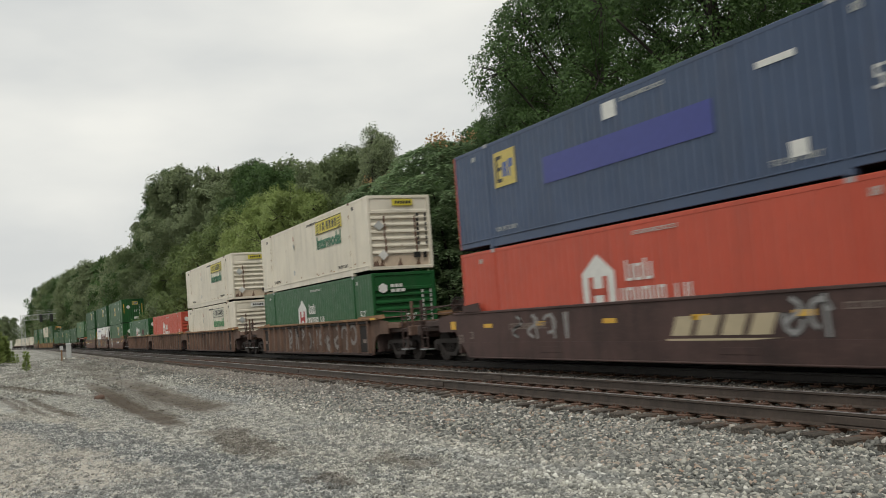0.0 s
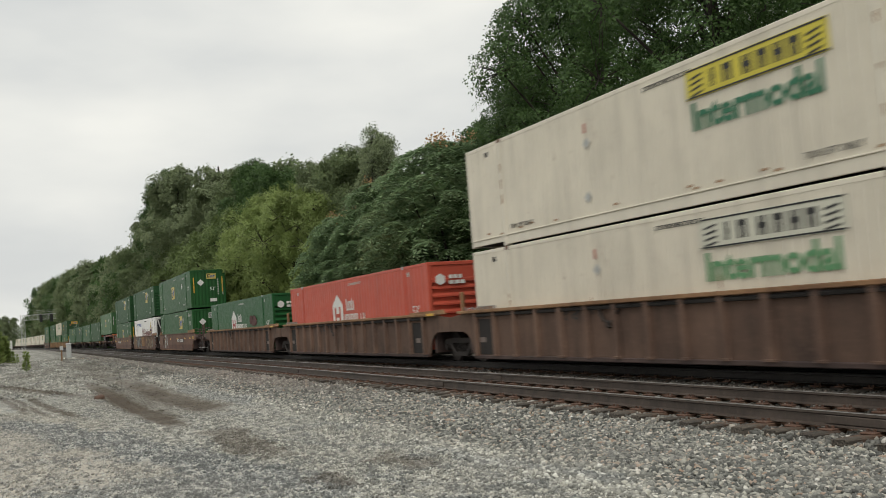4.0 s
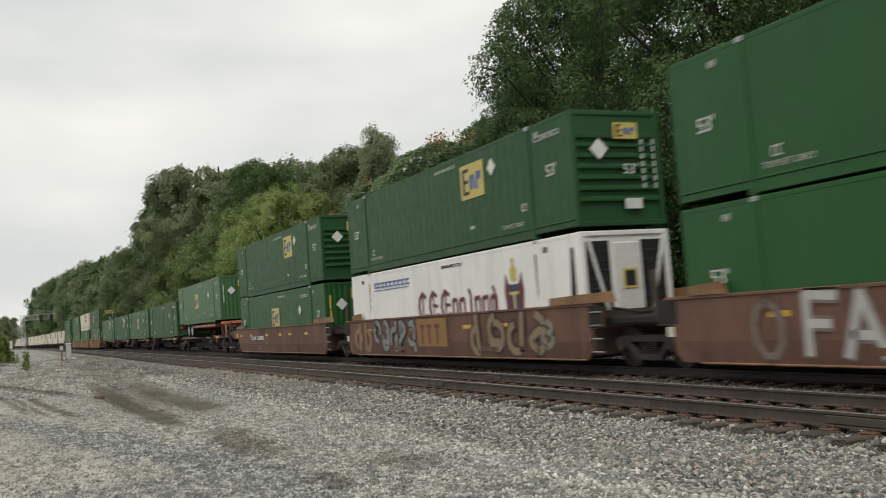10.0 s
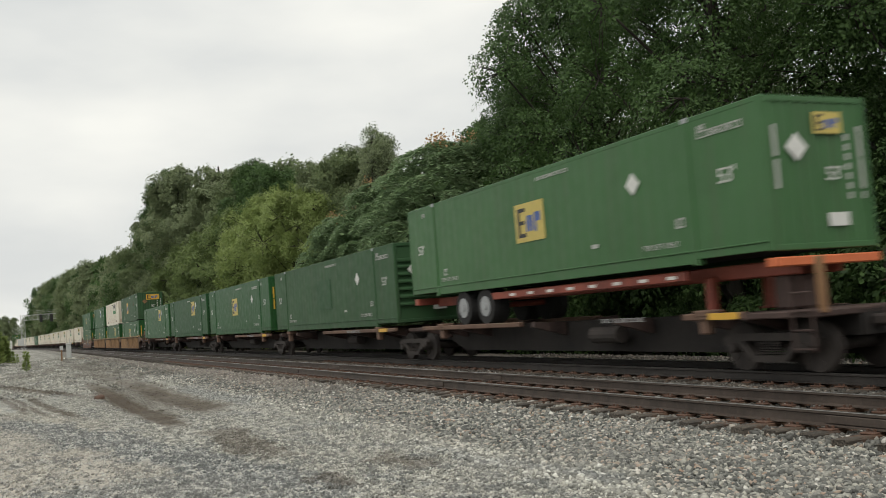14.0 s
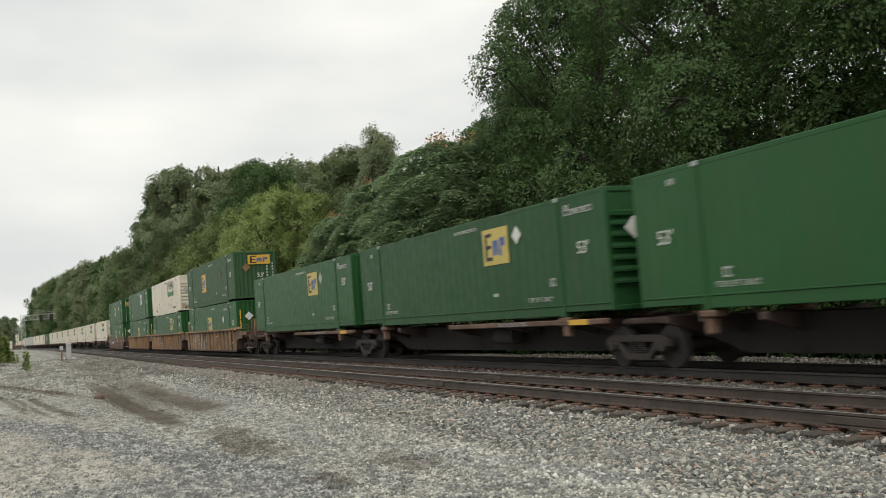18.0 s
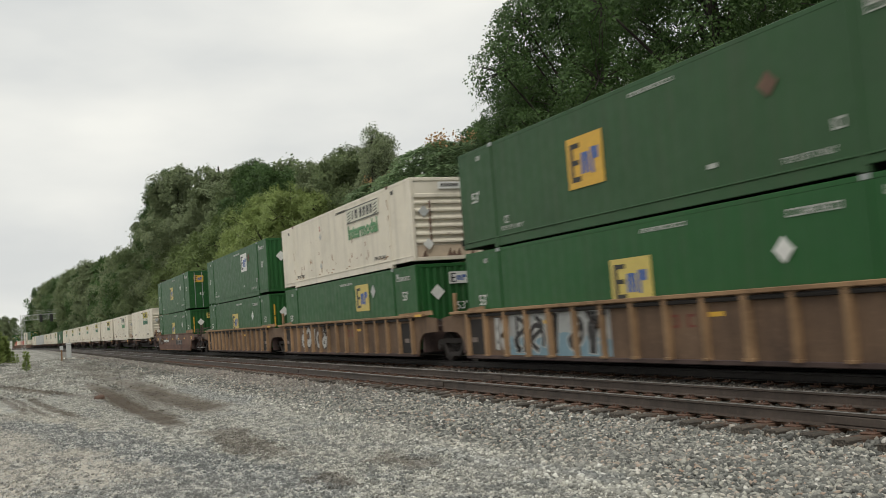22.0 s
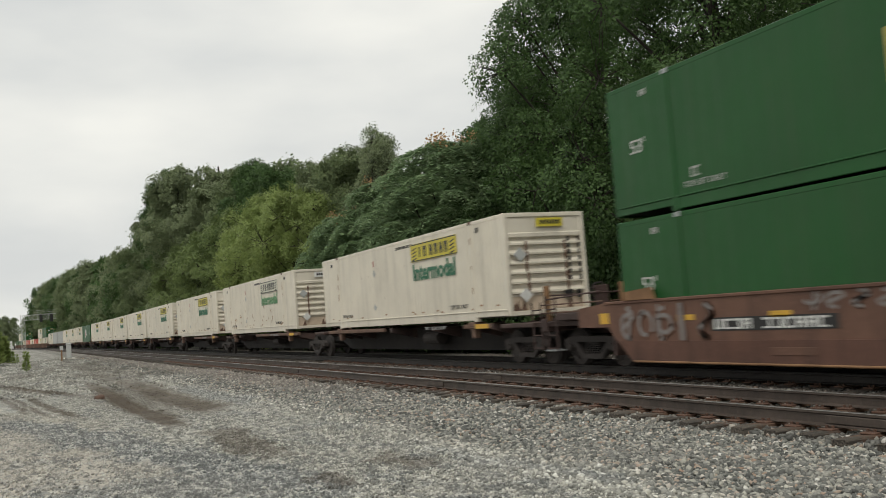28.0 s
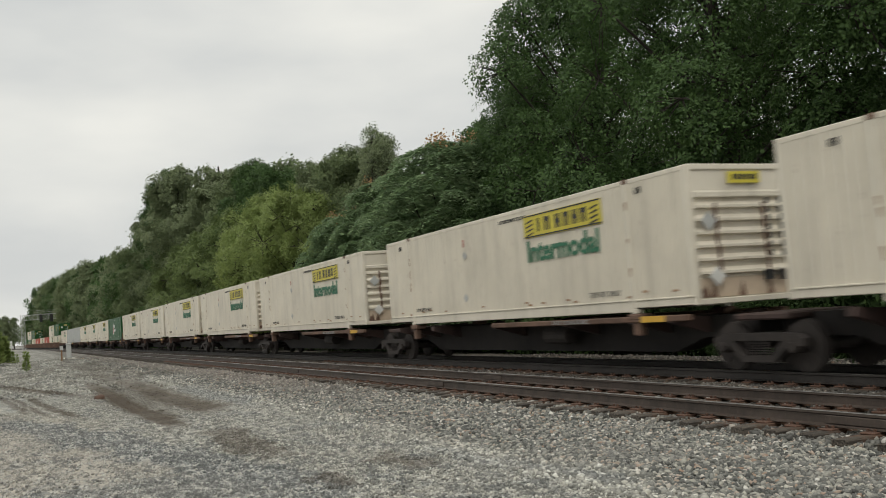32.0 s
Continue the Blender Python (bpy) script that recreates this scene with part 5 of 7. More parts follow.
def well_car(style, front_end, rear_end, variant=""):
    """One well unit; its ends are 'truck' (own truck and coupler), 'shared' (a truck at the joint) or 'none'."""
    tan = style == "tan"
    style = "ribbed" if tan else style
    car = tagged(new("well_wagon"), "orange-rust ribbed steel well wagon carrying containers" if tan else CAR_LABELS[style], "freight wagon", "train wagons")
    H1 = 1.47
    paint = {"ribbed": CAR_TAN, "smooth": CAR_BROWN, "bnsf": CAR_MAROON}[style]
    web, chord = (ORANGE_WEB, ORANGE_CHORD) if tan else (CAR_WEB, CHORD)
    e = E2 + 0.35
    for s in (-1, 1):
        x0, x1 = (-SIDE_X, -SIDE_X + 0.05) if s < 0 else (SIDE_X - 0.05, SIDE_X)
        cut = [(-e - 1.3, H1 - 0.1), (-e - 1.3, 0.95), (-e - 0.35, 0.93), (-e - 0.08, 0.82), (-e + 0.12, 0.62), (-e + 0.3, 0.2), (e - 0.3, 0.2), (e - 0.12, 0.62), (e + 0.08, 0.82), (e + 0.35, 0.93), (e + 1.3, 0.95), (e + 1.3, H1 - 0.1), (e + 0.2, H1), (-e - 0.2, H1)]
        if style != "ribbed":
            out = 1.3 if front_end == "truck" else 0.5
            back = 1.3 if rear_end == "truck" else 0.5
            slope = [(e - 0.7, 0.2), (e - 0.02, 0.74), (e + 0.1, 0.93)] if rear_end == "truck" else [(e - 0.2, 0.2), (e, 0.42), (e + 0.05, 0.93)]
            cut = [(-e - out, H1 - 0.1), (-e - out, 0.93), (-e - 0.05, 0.9), (-e, 0.42), (-e + 0.2, 0.2)] + slope + [(e + back, 0.93), (e + back, H1 - 0.1), (e + 0.1, H1), (-e - 0.1, H1)]
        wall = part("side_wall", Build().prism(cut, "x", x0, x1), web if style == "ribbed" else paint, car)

        def on(a, b2, y0, y1, z0, z1, c=0.015):
            return Build().cbox(min(s * (SIDE_X + a), s * (SIDE_X + b2)), max(s * (SIDE_X + a), s * (SIDE_X + b2)), y0, y1, z0, z1, c)
        if style == "ribbed":
            part("top_chord", on(-0.12, 0.13, -e - 0.5, e + 0.5, H1 - 0.02, H1 + 0.07), chord, car)
            part("bottom_chord", on(-0.1, 0.06, -e + 0.35, e - 0.35, 0.16, 0.26), CAR_DARK, car)
            part("air_pipe", Build().tube((s * (SIDE_X + 0.05), -e + 0.4, H1 - 0.09), (s * (SIDE_X + 0.05), e - 0.4, H1 - 0.09), 0.045, n=6), UNDER, car)
            for k in range(15):
                y = -e + 0.55 + k * (2 * e - 1.1) / 14
                xx, big = s * SIDE_X, 1.4 if k in (4, 10) else 1.0
                rib = Build().prism([(y - 0.08 * big, xx), (y - 0.055 * big, xx + s * 0.11), (y + 0.055 * big, xx + s * 0.11), (y + 0.08 * big, xx)], "z", 0.26, H1 - 0.02)
                rib.v = [(q[1], q[0], q[2]) for q in rib.v]
                rib.cbox(min(xx, xx + s * 0.12), max(xx, xx + s * 0.12), y - 0.1 * big, y + 0.1 * big, 0.24, 0.3, 0.01)
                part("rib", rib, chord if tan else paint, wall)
            for y0, y1 in ((-e + 0.62, -e + 1.66), (e - 1.37, e - 0.3)):
                part("dark_panel", on(0.001, 0.008, y0, y1, 0.28, H1 - 0.2, 0.003), UNDER, wall)
                part("panel_tag", on(0.009, 0.013, y0 + 0.35, y0 + 0.7, 0.62, 0.76, 0.001), FADED_BROWN, wall)
        else:
            part("top_flange", on(-0.1, 0.03, -e - 0.2, e + 0.2, H1 - 0.05, H1 + 0.02), paint, car)
            part("lower_band", Build().prism([(-e + 0.25, 0.2), (e - 0.7, 0.2), (e - 0.2, 0.62), (-e + 0.05, 0.62)], "x", min(s * SIDE_X, s * (SIDE_X + 0.025)), max(s * SIDE_X, s * (SIDE_X + 0.025))), CAR_LOWER if style == "smooth" else paint, car)
            if rear_end != "truck":
                part("end_box", on(0.002, 0.02, e - 0.12, e + 0.48, 0.96, H1 - 0.02, 0.006), UNDER, wall, "black end box")
                part("end_tag", on(0.021, 0.026, e - 0.02, e + 0.2, 0.7, 0.9, 0.002), FADED_STRIP, wall)
            if front_end != "truck":
                part("end_plate", on(0.002, 0.016, -e - 0.49, -e + 0.05, 0.92, H1 - 0.04, 0.006), UNDER, wall)
                for k in range(4):
                    part("rung", Build().tube((s * (SIDE_X + 0.03), -e - 0.05, 0.38 + k * 0.3), (s * (SIDE_X + 0.03), -e - 0.47, 0.38 + k * 0.3), 0.018, n=6), STEEL, car)
            part("sill_lip", on(-0.03, 0.045, -e + 0.25, e - 0.75, 0.17, 0.215), CHORD if style == "smooth" else paint, car)
            for y in (-3.4, 3.2):
                part("jacking_pad", on(0.02, 0.035, y - 0.5, y + 0.5, 0.36, 0.5, 0.005), paint, car)
        for ye, ln in ((-e + 0.9, 2.7), (e - 0.5, 1.0)):
            part("guide_flange", Build().prism([(ye - ln / 2 - 0.6, H1 + 0.02), (ye + ln / 2 - 0.6, H1 + 0.02), (ye + ln / 2 - 0.6, H1 + (0.12 if style == "ribbed" else 0.2)), (ye - ln / 2 - 0.5, H1 + (0.16 if style == "ribbed" else 0.26))], "x", min(s * (SIDE_X - 0.02), s * (SIDE_X + 0.05)), max(s * (SIDE_X - 0.02), s * (SIDE_X + 0.05))), chord if style == "ribbed" else (CHORD if style == "smooth" else paint), car)
    part("well_floor", Build().cbox(-1.36, 1.36, -e + 0.35, e - 0.35, 0.2, 0.285, 0.02), UNDER, car)
    for s in (-1, 1):
        part("end_bulkhead", Build().box(-1.35, 1.35, min(s * e, s * (e + 0.08)), max(s * e, s * (e + 0.08)), 0.3, 1.3), CAR_DARK, car)
    if style != "ribbed":
        spots = {"ochre_tag": (6.16, 4.08, 1.97, -2.05, -4.31, -6.37), "white_tag": (5.6, 2.1, -1.46, -5.07, -7.35), "": (7.71, 5.29, 1.75, -0.87, -2.67, -5.4), "brown_tag": (5.92, 3.43, 0.19, -2.87, -5.6)}
        for y in spots.get(variant, (-7.15, -4.95, -2.35, 0.65, 3.65, 6.45)):
            part("yellow_mark", Build().box(-SIDE_X - 0.006, -SIDE_X - 0.001, y - 0.25, y + 0.25, 1.02, 1.13), YELLOW, car)
        for y in (e + 0.08, -e - 0.42):
            part("yellow_mark", Build().box(-SIDE_X - 0.006, -SIDE_X - 0.001, y, y + 0.34, 1.0, 1.24), YELLOW, car)
        if style == "smooth" and variant != "ochre_tag":
            yp = -1.4 if variant == "white_tag" else 5.2
            pl = part("number_panel", Build().box(-SIDE_X - 0.006, -SIDE_X - 0.001, yp - 3.0, yp, 0.8, 1.05), INK_BLACK, car, "black number panel")
            rnd = random.Random(9)
            stuff(part("number_lettering", bars(bars(Build(), -SIDE_X - 0.009, yp - 0.1, 0.83, 0.19, 4, rnd, 0.2, 0.05), -SIDE_X - 0.009, yp - 1.35, 0.83, 0.19, 6, rnd, 0.2, 0.05), INK_WHITE, pl))
    else:
        for y0, y1 in ((-e - 0.45, -e + 0.1),):
            part("yellow_mark", Build().box(-SIDE_X - 0.136, -SIDE_X - 0.129, y0, y1, H1 - 0.015, H1 + 0.065), YELLOW, car)
        if tan:
            for y in (-2.75, 3.28):
                part("yellow_mark", Build().box(-SIDE_X - 0.006, -SIDE_X - 0.001, y, y + 0.45, 1.07, 1.16), YELLOW, car)
            stuff(part("faded_lettering", bars(Build(), -SIDE_X - 0.004, -0.95, 0.88, 0.26, 4, random.Random(8), 0.22, 0.05), plain("faded_red_lettering", (0.17, 0.045, 0.03), 0.7), car))
        chain = Build()
        hang = [(1.75, 1.36), (1.66, 1.2), (1.54, 1.08), (1.4, 1.02), (1.26, 1.06), (1.14, 1.15), (1.02, 1.3)]
        for k in range(len(hang) - 1):
            (ya, za), (yb, zb) = hang[k], hang[k + 1]
            chain.tube((-SIDE_X - 0.05, ya, za), (-SIDE_X - 0.05 - 0.02 * (k % 2), yb, zb), 0.036, n=6)
        part("hanging_chain", chain.cbox(-SIDE_X - 0.09, -SIDE_X - 0.01, 1.33, 1.47, 0.92, 1.04, 0.02), TRUCK, car, "dark hanging chain with hook")
    car_art(car, variant)
    for end, s in ((front_end, -1), (rear_end, 1)):
        ye = s * E2
        if end == "truck":
            bogie(ye + s * 1.75, car)
            end_gear(car, ye + s * 0.5, s, ORANGE_WEB if tan else (CAR_TAN if style == "ribbed" else CAR_DARK))
        elif end == "shared":
            bogie(ye + s * 1.75, car)
            part("joint_deck", Build().cbox(-1.2, 1.2, min(ye + s * 0.4, ye + s * 3.1), max(ye + s * 0.4, ye + s * 3.1), 0.98, 1.14, 0.03), CAR_DARK if style == "ribbed" else UNDER, car)
            for x in (-1.2, 1.1):
                part("stanchion", Build().cbox(x, x + 0.1, ye + s * 1.2 - 0.06, ye + s * 1.2 + 0.06, 1.14, 2.1, 0.015), chord if style == "ribbed" else CAR_DARK, car)
            part("air_hose", Build().tube((-1.1, ye + s * 0.6, 1.3), (-1.1, ye + s * 1.8, 1.22), 0.04, n=6).tube((-1.1, ye + s * 1.8, 1.22), (-1.1, ye + s * 2.9, 1.35), 0.04, n=6), GASKET, car)
    return car


def spine_car(front_end, rear_end, half):
    car = tagged(new("spine_wagon"), CAR_LABELS["spine"], "freight wagon", "train wagons")
    e = half
    part("centre_sill", Build().prism([(-e, 0.62), (-e + 1.6, 0.62), (-e + 2.6, 0.3), (e - 2.6, 0.3), (e - 1.6, 0.62), (e, 0.62), (e, 1.05), (-e, 1.05)], "x", -0.33, 0.33), UNDER, car)
    for s in (-1, 1):
        x0, x1 = min(s * 1.18, s * 1.33), max(s * 1.18, s * 1.33)
        if front_end == "truck":
            spans = ((-E2 + 0.9, -E2 + 2.6), (E2 - 7.0, E2 - 0.6))
        else:
            spans = ((-E2 + 0.3, -E2 + 8.6),)
        for y0, y1 in spans:
            part("side_beam", Build().cbox(x0, x1, y0, y1, 1.0, 1.13, 0.02), CAR_TAN, car)
        for y in (-7.2, -5.9, -3.2, 0.4, 4.6, 6.2, 7.4):
            arm = Build().prism([(s * 0.3, 0.7), (s * 1.3, 0.98), (s * 1.3, 1.12), (s * 0.3, 1.05)], "y", y - 0.09, y + 0.09)
            part("cross_arm", arm, CAR_DARK, car)
        for y in (-6.05, 6.05):
            part("pedestal", Build().cbox(min(s * 0.95, s * 1.34), max(s * 0.95, s * 1.34), y - 0.22, y + 0.22, 1.05, 1.19, 0.03).cbox(min(s * 1.1, s * 1.3), max(s * 1.1, s * 1.3), y - 0.12, y + 0.12, 0.72, 1.05, 0.03), CAR_TAN, car)
    part("yellow_mark", Build().box(-1.337, -1.331, -E2 + 1.0, -E2 + 1.8, 1.0, 1.13), YELLOW, car)
    rnd = random.Random(4)
    stuff(part("number_lettering", bars(Build(), -1.336, -E2 + 5.4, 1.02, 0.09, 12, rnd, 0.11), SPRAY_GREY, car))
    part("air_tank", Build().tube((-0.72, -2.6, 0.72), (-0.72, -1.5, 0.72), 0.2, n=14), TRUCK, car)
    for end, s in ((front_end, -1), (rear_end, 1)):
        if end == "truck":
            bogie(s * (e - 1.5), car)
            part("end_deck", Build().cbox(-1.3, 1.3, min(s * (e - 2.4), s * e), max(s * (e - 2.4), s * e), 0.98, 1.1, 0.02), CAR_DARK, car)
            part("coupler", Build().cbox(-0.13, 0.13, min(s * e, s * (e + 0.9)), max(s * e, s * (e + 0.9)), 0.76, 0.96, 0.04), TRUCK, car)
            for x in (-1.2, 1.1):
                part("stanchion", Build().cbox(x - 0.06, x + 0.06, s * e - 0.06, s * e + 0.06, 1.05, 2.0, 0.015), CHORD, car)
            lad = Build()
            for dy in (-0.22, 0.22):
                lad.tube((-1.33, s * (e - 0.35) + dy, 0.4), (-1.33, s * (e - 0.35) + dy, 1.6), 0.022, n=6)
            for k in range(4):
                lad.tube((-1.33, s * (e - 0.35) - 0.22, 0.45 + k * 0.32), (-1.33, s * (e - 0.35) + 0.22, 0.45 + k * 0.32), 0.018, n=6)
            part("ladder", lad, CAR_DARK, car)
        elif end == "shared":
            bogie(s * e, car)
            part("joint_deck", Build().cbox(-0.9, 0.9, s * e - 0.7, s * e + 0.7, 0.95, 1.08, 0.03), CAR_DARK, car)
    return car


def road_chassis():
    """The trailer chassis under the light green container; z = 0 at the wagon's deck."""
    ch = tagged(new("trailer_chassis"), "red steel trailer chassis with double road wheels", "trailer")
    RED = rusty("red_chassis_paint", (0.16, 0.035, 0.025), (0.3, 0.07, 0.04), 0.6)
    for s in (-1, 1):
        x0, x1 = min(s * 0.42, s * 0.55), max(s * 0.42, s * 0.55)
        part("frame_rail", Build().cbox(x0, x1, -E2 + 0.2, E2 - 0.3, 0.62, 0.9, 0.02), RED, ch)
    part("front_bolster", Build().cbox(-1.27, 1.27, -E2 - 0.05, -E2 + 0.25, 0.76, 0.93, 0.02), rusty("orange_red_bolster", (0.42, 0.09, 0.03), (0.6, 0.16, 0.06), 0.6), ch, "orange-red front bolster")
    part("rear_bolster", Build().cbox(-1.25, 1.25, E2 - 0.3, E2, 0.7, 0.92, 0.02), RED, ch)
    part("side_rail", Build().cbox(-1.2, -1.1, -E2 + 2.5, E2 - 5.2, 0.66, 0.86, 0.02), RED, ch)
    for k in range(8):
        part("reflector", Build().box(-1.206, -1.2, -E2 + 2.8 + k * 0.95, -E2 + 3.1 + k * 0.95, 0.72, 0.79), INK_WHITE, ch)
    for s in (-1, 1):
        part("landing_leg", Build().cbox(s * 0.75 - 0.09, s * 0.75 + 0.09, -E2 + 2.2, -E2 + 2.4, 0.0, 0.7, 0.02).cbox(s * 0.75 - 0.14, s * 0.75 + 0.14, -E2 + 2.15, -E2 + 2.45, 0.0, 0.05, 0.01), RED, ch)
        for y in (3.1, 4.5):
            wh = part("road_wheel", Build().tube((s * 0.7, y, 0.5), (s * 0.95, y, 0.5), 0.5, n=24).tube((s * 0.97, y, 0.5), (s * 1.22, y, 0.5), 0.5, n=24), TYRE, ch, "black tyre")
            part("rim", Build().tube((s * 1.2, y, 0.5), (s * 1.235, y, 0.5), 0.29, n=20).tube((s * 1.2, y, 0.5), (s * 1.27, y, 0.5), 0.11, n=12), STEEL, wh, "bright steel rim")
    part("hitch_stand", Build().cbox(-0.5, 0.5, -E2 + 0.5, -E2 + 0.9, 0.0, 0.62, 0.04), CAR_DARK, ch)
    part("axle", Build().tube((-1.0, 3.1, 0.5), (1.0, 3.1, 0.5), 0.08).tube((-1.0, 4.5, 0.5), (1.0, 4.5, 0.5), 0.08), RED, ch)
    return ch


MADE, MOVING = {}, []


def once(key, make):
    """The first of a kind is built, the rest are copies of it."""
    if key not in MADE:
        MADE[key] = make()
        return MADE[key]
    return copy_thing(MADE[key], Matrix())


def load(kind, front, z):
    MOVING.append((once(("container", kind), lambda: build_container(kind)), front + E2, z))


def well_unit(style, front, low, high=None, fe="none", re="shared", variant=""):
    MOVING.append((once((style, fe, re, variant), lambda: well_car(style, fe, re, variant)), front + E2, 0.0))
    load(low, front, 0.285)
    if high:
        load(high, front, 0.285 + HH + 0.012)


def spine_unit(front, kind, fe="none", re="shared", half=8.7, shift=0.0, z=1.19):
    MOVING.append((once(("spine", fe, re, half), lambda: spine_car(fe, re, half)), front + E2 + shift, 0.0))
    if kind:
        load(kind, front, z)


# the order of the train, front ends as they stand along the railway at half time
well_unit("bnsf", -183.02, "house_red", "blue", "shared", "truck", "railway")
well_unit("ribbed", -159.24, "house_green", "hauler", "truck", "truck", "grey_tag")
well_unit("ribbed", -135.57, "hauler_faded", "hauler", "truck", "shared")
well_unit("ribbed", -116.1, "house_red", None, "none", "shared")
well_unit("ribbed", -96.42, "house_green_tagged", None, "none", "truck")
well_unit("smooth", -72.9, "green_b", "green", "truck", "shared", "white_tag")
well_unit("smooth", -53.1, "cold_white", "green_ribbed", "none", "shared", "ochre_tag")
well_unit("smooth", -33.35, "green", "green_ribbed", "none", "truck")
spine_unit(-11.52, None, "truck", "shared", 8.95)
MOVING.append((road_chassis(), -11.52 + E2, 1.12))
load("green_light", -11.52, 2.06)
spine_unit(6.16, "green_blank")
spine_unit(23.6, "green")
spine_unit(40.8, "green_ribbed")
spine_unit(58.0, "green_b", "none", "truck")
well_unit("tan", 79.0, "green", "green_dull", "truck", "shared", "blue_tag")
well_unit("tan", 98.9, "green_b", "hauler_faded", "none", "shared", "pale_tag")
well_unit("tan", 118.2, "green", "green_white", "none", "truck")
well_unit("smooth", 141.9, "green", "green_doors", "truck", "truck", "brown_tag")
spine_unit(163.2, "hauler", "truck", "shared", 10.13, 0.24)
spine_unit(183.95, "hauler_faded", "none", "shared", 9.8, -0.6)
spine_unit(202.45, "hauler")
spine_unit(221.2, "hauler", "none", "shared", 8.8)
spine_unit(238.5, "hauler")
spine_unit(255.9, "hauler")
spine_unit(273.1, "hauler")
spine_unit(290.4, "hauler", "none", "truck", 8.9)
spine_unit(308.6, "house_green", "truck", "shared", 8.9)
for k, kind in enumerate(("hauler", "hauler", "hauler", "grey", "grey", "hauler_faded")):
    spine_unit(326.0 + 17.3 * k, kind)
well_unit("ribbed", 436.0, "hauler_faded", "green", "truck", "shared")
well_unit("ribbed", 455.5, "hauler", "hauler", "none", "shared")
for k, (a, b2) in enumerate((("house_red", None), ("hauler", None), ("house_red", None), ("hauler", "green"))):
    well_unit("ribbed", 475.0 + 19.5 * k, a, b2, "none", "shared")
for k in range(2):
    well_unit("ribbed", 553.0 + 19.5 * k, "green", ("hauler", None)[k], "none", "shared")

# ---- trees ----
def leaf_material(name, dark, light, trans=0.25):
    m, n, l, b = nodes_of(name)
    isl = n.new("ShaderNodeNewGeometry").outputs["Random Per Island"]
    tc = n.new("ShaderNodeTexCoord").outputs["Object"]
    c = mix_node(n, l, ramp_node(n, l, isl, [(0.0, 0.0), (1.0, 1.0)]), dark, light)
    patch = ramp_node(n, l, noise_node(n, l, tc, 0.45, 3), [(0.35, 0.0), (0.7, 0.6)])
    c = mix_node(n, l, patch, c, tuple((a + b2) * 0.62 for a, b2 in zip(dark, light)))
    tone = n.new("ShaderNodeObjectInfo").outputs["Random"]
    c = mix_node(n, l, 0.25, c, ramp_node(n, l, tone, [(0.0, 0.25), (1.0, 0.85)]), "SOFT_LIGHT")
    l.new(c, b.inputs["Base Color"])
    b.inputs["Roughness"].default_value = 0.55
    b.inputs["Specular IOR Level"].default_value = 0.25
    t = n.new("ShaderNodeBsdfTranslucent")
    l.new(c, t.inputs["Color"])
    mix = n.new("ShaderNodeMixShader")
    mix.inputs[0].default_value = trans
    l.new(b.outputs[0], mix.inputs[1])
    l.new(t.outputs[0], mix.inputs[2])
    l.new(mix.outputs[0], n["Material Output"].inputs["Surface"])
    return m


LEAF_DARK = leaf_material("dark_oak_leaves", (0.03, 0.062, 0.021), (0.105, 0.18, 0.056), 0.3)
LEAF_MID = leaf_material("mid_green_leaves", (0.1, 0.135, 0.066), (0.185, 0.235, 0.105), 0.22)
LEAF_LIGHT = leaf_material("yellow_green_leaves", (0.155, 0.21, 0.066), (0.275, 0.34, 0.112), 0.26)
LEAF_GREY = leaf_material("grey_green_leaves", (0.13, 0.165, 0.092), (0.23, 0.275, 0.142), 0.22)
LEAF_SUMAC = leaf_material("sumac_leaves", (0.12, 0.19, 0.1), (0.3, 0.4, 0.21), 0.4)
LEAF_OLIVE = leaf_material("olive_leaves", (0.1, 0.14, 0.05), (0.19, 0.25, 0.088), 0.24)
SEED = leaf_material("rusty_seed_clusters", (0.34, 0.2, 0.1), (0.48, 0.32, 0.16), 0.15)
BARK = rusty("grey_brown_bark", (0.02, 0.017, 0.014), (0.05, 0.042, 0.034), 0.95, 4.0)


def leaf_mesh(name, pos, way, size, rng, material, slim=0.85, face=None):
    """Many pointed leaves: at pos, growing along way, each its own small folded blade, turned towards face if that is given."""
    n = len(pos)
    way = way / np.linalg.norm(way, axis=1, keepdims=True)
    side = np.cross(way, rng.normal(size=(n, 3)) if face is None else face)
    side /= np.linalg.norm(side, axis=1, keepdims=True) + 1e-9
    s = size * rng.uniform(0.6, 1.3, (n, 1))
    up = np.cross(side, way)
    mid = pos + way * s * 0.45 + up * s * 0.08
    wide = side * s * slim
    v = np.stack([pos - wide * 0.16, mid + wide * 0.5 - up * s * 0.1, pos + way * s + wide * 0.1, mid + way * s * 0.16 - wide * 0.5 - up * s * 0.1], 1).reshape(-1, 3)
    me = bpy.data.meshes.new(name)
    me.vertices.add(4 * n)
    me.vertices.foreach_set("co", v.astype(np.float32).ravel())
    me.loops.add(4 * n)
    me.loops.foreach_set("vertex_index", np.arange(4 * n, dtype=np.int32))
    me.polygons.add(n)
    me.polygons.foreach_set("loop_start", np.arange(0, 4 * n, 4, dtype=np.int32))
    me.update(calc_edges=True)
    me.materials.append(material)
    return me


def unit(a):
    return a / (np.linalg.norm(a, axis=1, keepdims=True) + 1e-9)


